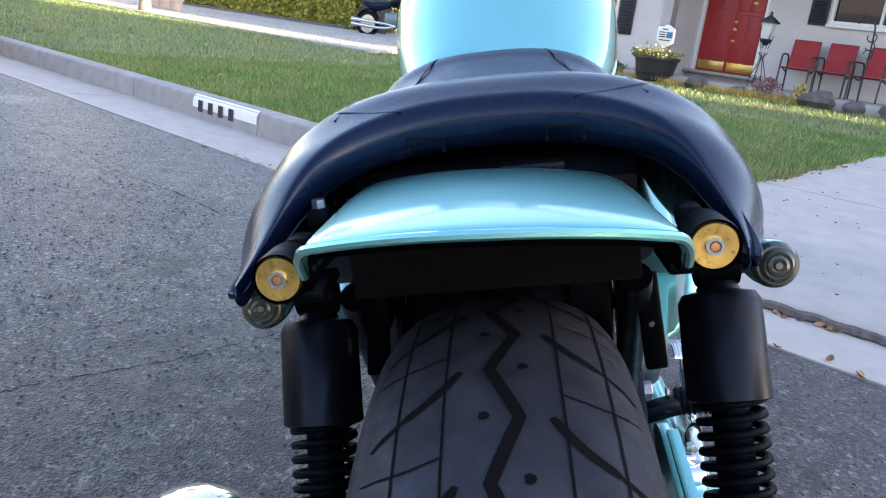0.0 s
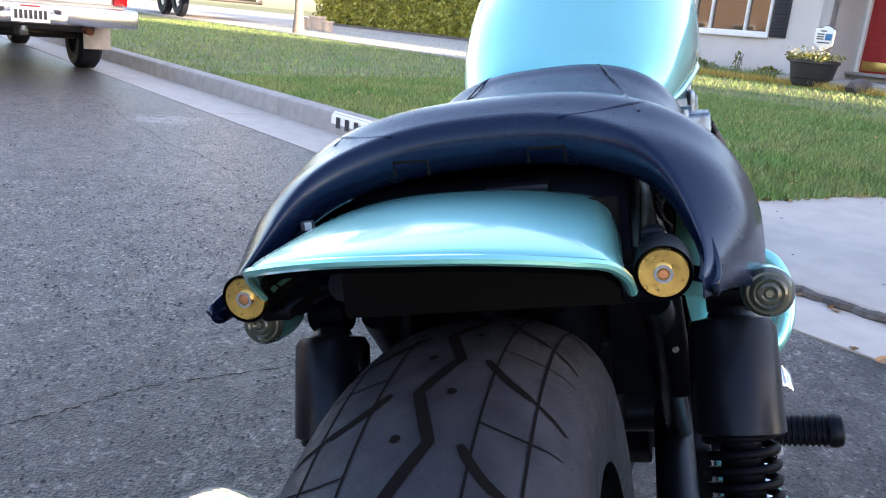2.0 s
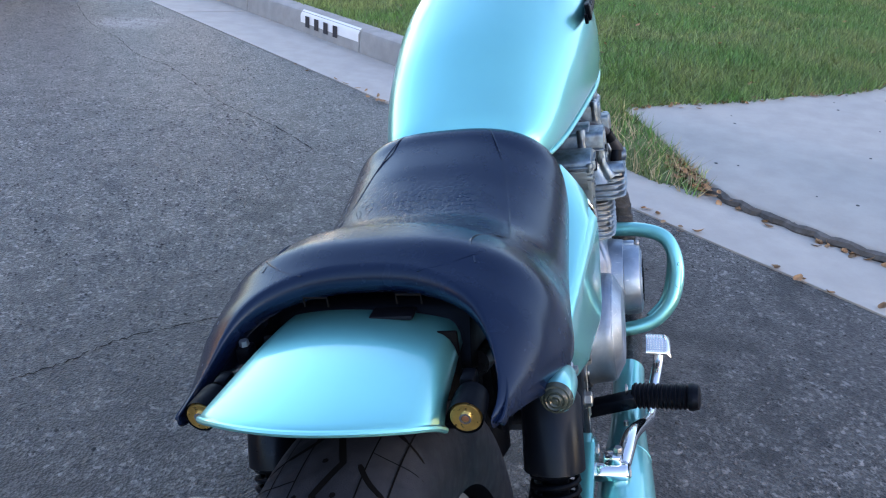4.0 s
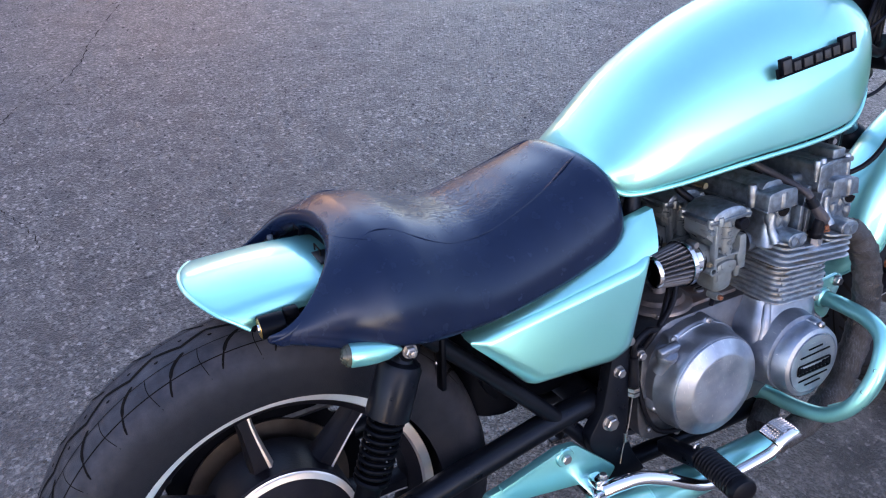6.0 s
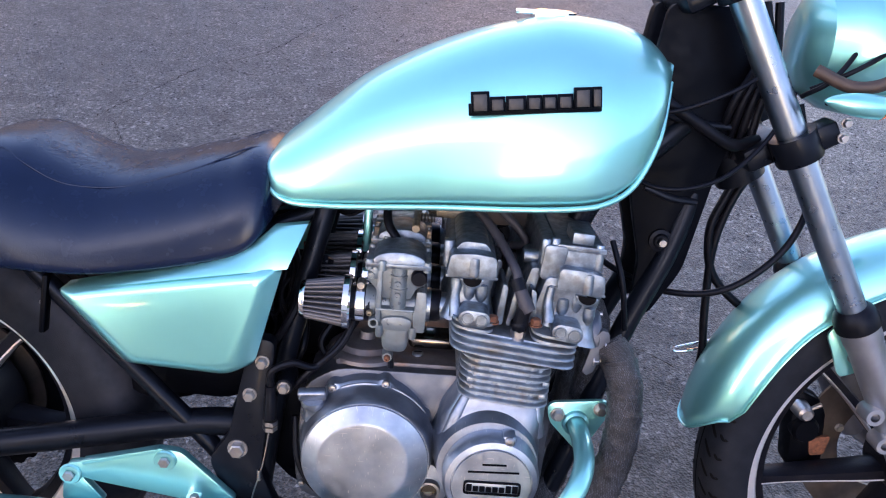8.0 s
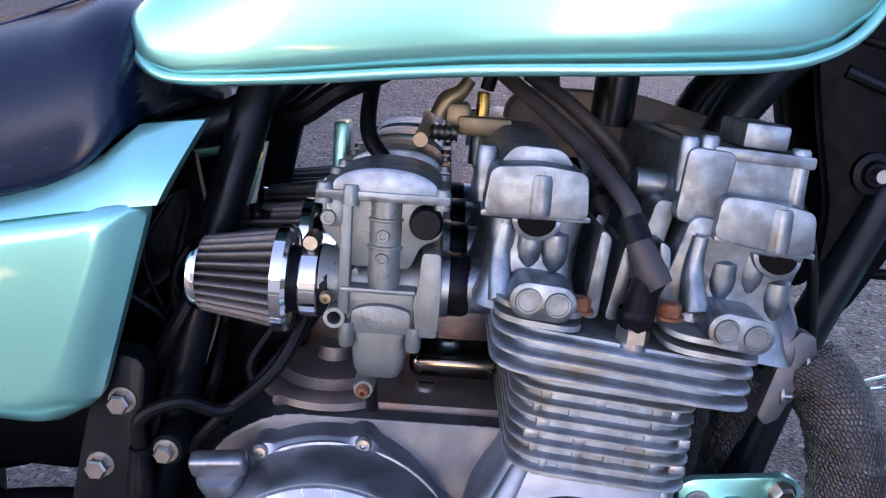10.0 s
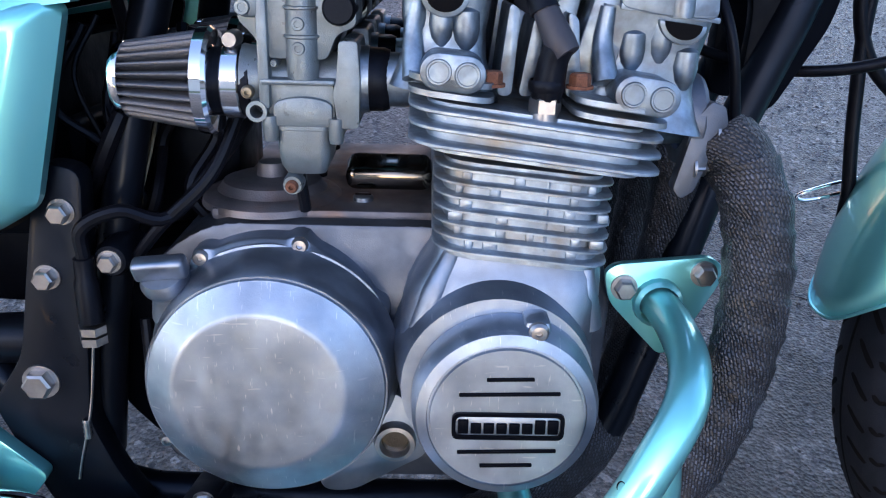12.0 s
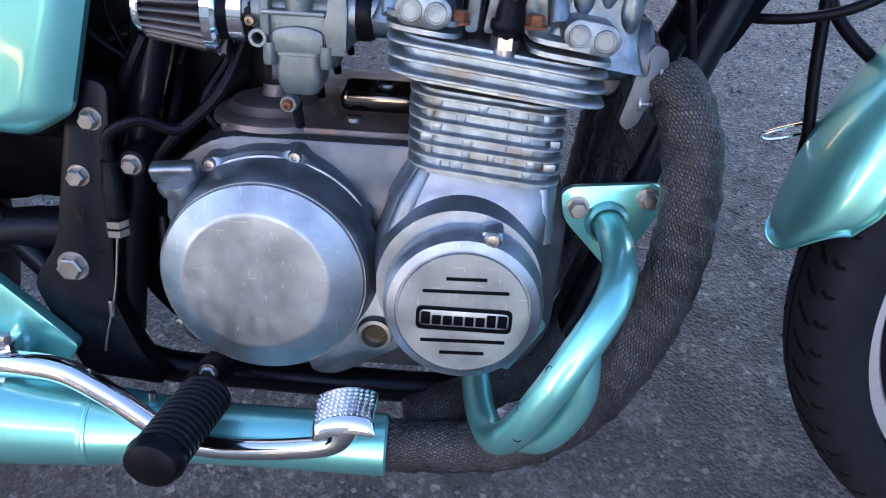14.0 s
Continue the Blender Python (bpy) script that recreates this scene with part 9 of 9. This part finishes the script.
part("body", box((21.6, -15.0, 0.75), (9.8, 1.5, 1.7), 0.12), LEAF_SUNLIT, hedge)
leafy("leaves", leaf_cloud(16000, hedge_spot(16.6, 26.6, 14.1, 15.8, 1.7), 0.06, seed=11), LEAF_SUNLIT, hedge)
here("low_wall", box((21.6, -14.0, 0.36), (10, 0.12, 0.18), 0.01), ROOF, ENV.copy(), "low dark timber edging below the hedge", "edging", "structure")
fence = thing("fence", "dark weathered board fence beside the house", "fence", place(0, 0, 0))
for k in range(9):
    part("board", box((15.45 + 0.15 * k - 0.0, -14.3 - 0.02 * (k % 2), 1.2), (0.14, 0.02, 1.8), 0.004), WOOD, fence)
# tree with a slim trunk
tree = thing("tree", "young street tree with a slim pale trunk", "tree", place(17.1, 8.55, 0.20))
part("trunk", tube([(0, 0, -0.05), (0.01, 0.0, 0.6), (0.03, 0.02, 1.6), (0.02, 0.03, 2.6)], [0.16, 0.10, 0.085, 0.07], 12, 5), BARK, tree)
for k in range(6):
    a = k * 1.05
    part("limb", tube([(0.02, 0.03, 2.2 + 0.1 * k), (0.5 * math.cos(a), 0.5 * math.sin(a), 3.0 + 0.1 * k), (1.1 * math.cos(a), 1.1 * math.sin(a), 3.7 + 0.15 * k)], [0.05, 0.035, 0.015], 8, 4), BARK, tree)


def crown_spot(q):
    v = q.normal(size=3)
    v /= np.linalg.norm(v)
    r = q.uniform(0.35, 1) ** 0.5
    return 1.5 * v[0] * r, 1.5 * v[1] * r, 3.9 + 1.1 * v[2] * r


leafy("crown", leaf_cloud(2600, crown_spot, 0.09, seed=12), LEAF, tree)

# pots by the far house, trailer, parked motorcycle
for i, (u, n, s) in enumerate(((19.6, 10.4, 0.34), (18.7, 10.2, 0.26), (20.6, 10.6, 0.28))):
    here("clay_pot", lathe([(0.0, 0.02), (s * 0.5, 0.0), (s * 0.62, s * 0.9), (s * 0.72, s * 0.92), (s * 0.72, s * 1.08), (s * 0.6, s * 1.08), (s * 0.55, s * 0.9), (0.0, s * 0.85)], (0, 0, 0), "z", 20), TERRACOTTA, place(u, n, 0.262 + 0.02 * (n - 8.15)), "pale clay pot on the driveway", "pot")["group"] = "pots on the driveway"

trailer = thing("trailer", "white trailer on two wheels parked on the driveway", "trailer", place(24.5, 8.9, 0.275, 0))
part("body", box((2.2, -0.6, 1.65), (7.0, 2.2, 1.9), 0.08), TRUCK, trailer)
part("chassis", box((2.2, -0.6, 0.62), (6.8, 2.0, 0.14), 0.02), IRON, trailer)
part("step_rail", box((-3.2, 0.3, 0.66), (3.6, 0.08, 0.10), 0.01), CADMIUM, trailer)
for dx in (0.0, 1.35):
    w = part("wheel", lathe([(0.24, -0.11), (0.44, -0.11), (0.5, -0.07), (0.5, 0.07), (0.44, 0.11), (0.24, 0.11), (0.24, -0.11)], (dx, 0.52, 0.5), "y", 32), RUBBER, trailer)
    part("rim", lathe([(0.0, 0.06), (0.10, 0.09), (0.12, 0.05), (0.25, 0.06), (0.27, 0.10), (0.27, -0.05), (0, -0.05)], (dx, 0.52, 0.5), "y", 28), TRUCK, w)

moto = thing("parked_motorcycle", "dark motorcycle with chrome exhausts parked by the fence", "motorcycle", place(15.0, 13.3, 0.30, 200))
for x, r in ((0.0, 0.31), (1.4, 0.31)):
    w = part("wheel", lathe([(0.22, -0.05), (0.29, -0.055), (r, -0.03), (r, 0.03), (0.29, 0.055), (0.22, 0.05), (0.22, -0.05)], (x, 0, 0.31), "y", 36), RUBBER, moto)
    part("rim", lathe([(0.0, -0.04), (0.05, -0.04), (0.06, -0.02), (0.215, -0.02), (0.22, -0.045), (0.22, 0.045), (0.06, 0.02), (0, 0.04)], (x, 0, 0.31), "y", 24), CHROME, w)
part("engine", box((0.68, 0, 0.46), (0.36, 0.32, 0.36), 0.06), ALU, moto)
part("tank", tube([(0.62, 0, 0.86), (0.85, 0, 0.92), (1.08, 0, 0.90)], [0.10, 0.15, 0.10], 16, 6), BLACK, moto)
part("seat", tube([(-0.15, 0, 0.80), (0.2, 0, 0.75), (0.60, 0, 0.82)], [0.06, 0.13, 0.08], 14, 6), VINYL, moto)
part("fender", lathe([(0.33, -0.07), (0.36, -0.05), (0.37, 0.0), (0.36, 0.05), (0.33, 0.07)], (0, 0, 0.31), "y", 24, sweep=2.6, start=0.5), BLACK, moto)
part("fork", tube([(1.4, -0.09, 0.31), (1.12, -0.09, 0.95)], 0.025, 10, 1), CHROME, moto)
part("fork", tube([(1.4, 0.09, 0.31), (1.12, 0.09, 0.95)], 0.025, 10, 1), CHROME, moto)
part("handlebar", tube([(0.95, -0.38, 1.12), (1.05, -0.2, 1.14), (1.08, 0.0, 1.02), (1.05, 0.2, 1.14), (0.95, 0.38, 1.12)], 0.014, 8, 5), CHROME, moto)
for y, z in ((-0.2, 0.25), (-0.2, 0.36), (0.2, 0.3)):
    part("exhaust", tube([(0.85, y, 0.33), (0.5, y, z), (-0.35, y, z + 0.02)], [0.025, 0.03, 0.05], 12, 5), CHROME, moto)
part("headlight", lathe([(0.0, -0.06), (0.07, -0.05), (0.09, 0.0), (0.0, 0.04)], (1.2, 0, 0.98), "x", 20), CHROME, moto)


# white pickup at the kerb, tail towards the camera
def pickup():
    tr = thing("pickup_truck", "white pickup truck with dull chrome bumper parked at the kerb", "truck", place(7.62, 1.02, 0.0, 0))
    # here x runs away from the camera along the street, y towards the street's middle
    body = [(0.12, 0.62), (0.12, 1.12), (2.2, 1.12), (2.2, 1.18), (2.55, 1.72), (3.9, 1.74), (4.55, 1.16), (5.5, 1.06), (5.62, 0.62), (5.5, 0.45), (0.3, 0.45)]
    bm = plate(body, -0.88, 0.88, 0.05)
    part("body", bm, TRUCK, tr, "white truck body")
    part("tailgate", box((0.10, 0, 0.90), (0.05, 1.48, 0.46), 0.02), TRUCK, tr)
    bm = box((-0.03, 0, 0.56), (0.18, 1.86, 0.17), 0.03)
    box((-0.11, 0.0, 0.52), (0.05, 0.62, 0.10), 0.02, bm)
    bp = part("bumper", bm, BUMPER, tr, "dull chrome step bumper")
    for y in (-0.30, 0.30):
        part("lamp_recess", box((-0.125, y * 0.75, 0.575), (0.012, 0.05, 0.05), 0.01), SHUTTER, bp)
    lp = part("licence_plate", box((-0.142, 0.0, 0.56), (0.006, 0.31, 0.155), 0.004), PLATE, tr, "white licence plate with dark bars")
    for k in range(7):
        part("bar", box((-0.1465, -0.117 + 0.039 * k, 0.548), (0.003, 0.026, 0.075), 0.001), SHUTTER, lp)
    part("bar", box((-0.1465, 0, 0.620), (0.003, 0.16, 0.014), 0.001), RED, lp)
    for y in (-0.82, 0.82):
        part("tail_light", box((0.095, y, 0.85), (0.06, 0.13, 0.36), 0.015), TAIL_RED, tr, "red tail light")
    part("hitch", box((0.0, 0.06, 0.40), (0.30, 0.07, 0.07), 0.01), IRON, tr)
    part("hitch_ball", lathe([(0.0, 0.0), (0.025, 0.01), (0.025, 0.05), (0, 0.06)], (-0.15, 0.06, 0.40), "z", 12), CHROME, tr)
    part("axle", tube([(1.15, -0.75, 0.34), (1.15, 0.75, 0.34)], 0.05, 10, 1), IRON, tr)
    part("underbody", box((2.8, 0, 0.48), (5.0, 1.3, 0.16), 0.03), IRON, tr)
    for x in (1.15, 4.65):
        for y in (-0.74, 0.74):
            w = part("wheel", lathe([(0.20, -0.11), (0.31, -0.115), (0.35, -0.08), (0.35, 0.08), (0.31, 0.115), (0.20, 0.11), (0.20, -0.11)], (x, y, 0.35), "y", 32), RUBBER, tr)
            part("rim", lathe([(0.0, -0.07), (0.06, -0.08), (0.19, -0.05), (0.205, -0.10), (0.205, 0.10), (0.19, 0.05), (0, 0.07)], (x, y, 0.35), "y", 28), BUMPER, w)
    for y in (-0.74, 0.74):
        part("mud_flap", box((0.62, y, 0.40), (0.012, 0.26, 0.34), 0.004), KERB, tr, "grey mud flap")
    part("exhaust_tip", tube([(0.1, -0.55, 0.42), (0.5, -0.55, 0.43)], 0.035, 12, 1), RUST, tr)
    part("rear_glass", box((2.36, 0, 1.46), (0.03, 1.3, 0.36), 0.01, rot=(0, 33, 0)), GLASS, tr)


pickup()


# tan picked for the warm reflection it gives on the seat
TAN_STUCCO = mat("tan_stucco", (0.50, 0.355, 0.235), 0.9, vary=0.1, scale=3, bump=0.6, bump_scale=60)


# unseen houses added across the street, behind the camera, for warm reflections on the motorcycle
def plain_house(u0, u1, n0, n1, eave, ridge_z, label, coat):
    h = thing("house", label, "house", ENV.copy())
    part("wall", box(((u0 + u1) / 2, -(n0 + n1) / 2, eave / 2), (u1 - u0, n1 - n0, eave)), coat, h)
    bm = bmesh.new()
    m_ = -(n0 + n1) / 2
    vs = [bm.verts.new(p) for p in ((u0 - 0.4, m_, ridge_z), (u1 + 0.4, m_, ridge_z), (u0 - 0.4, -n0 + 0.5, eave), (u1 + 0.4, -n0 + 0.5, eave), (u0 - 0.4, -n1 - 0.5, eave), (u1 + 0.4, -n1 - 0.5, eave))]
    for f in ((2, 3, 1, 0), (0, 1, 5, 4), (2, 0, 4), (3, 5, 1), (2, 4, 5, 3)):
        bm.faces.new([vs[i] for i in f])
    part("roof", bm, ROOF, h)
    for k in range(int((u1 - u0) // 3)):
        x = u0 + 1.5 + 3 * k
        w = part("window", box((x, -n1 - 0.02, 1.6), (1.3, 0.08, 1.1), 0.01), WHITE, h)
        part("pane", box((x, -n1 - 0.065, 1.6), (1.18, 0.012, 0.98)), GLASS, w)
    return h


plain_house(-66.0, -45.0, -19.0, -11.0, 3.0, 5.2, "unseen single-storey tan stucco house added across the street", TAN_STUCCO)
plain_house(3.0, 14.0, -19.5, -11.5, 3.4, 5.7, "unseen single-storey tan stucco house added across the street", TAN_STUCCO)
plain_house(24.0, 50.0, -23.0, -11.5, 6.4, 9.0, "unseen two-storey sunlit tan stucco house added across the street as a warm reflector", TAN_STUCCO)
# unseen tall block added at the street's end, and the garage wing; they keep the low sun off street and lawn
plain_house(-44.0, -28.0, -1.0, 18.5, 12.0, 13.5, "unseen tall grey stucco block added to keep the sun off the street", STUCCO)
plain_house(-12.0, -1.5, 15.2, 21.0, 2.7, 3.9, "low grey stucco garage assumed behind the driveway", STUCCO)
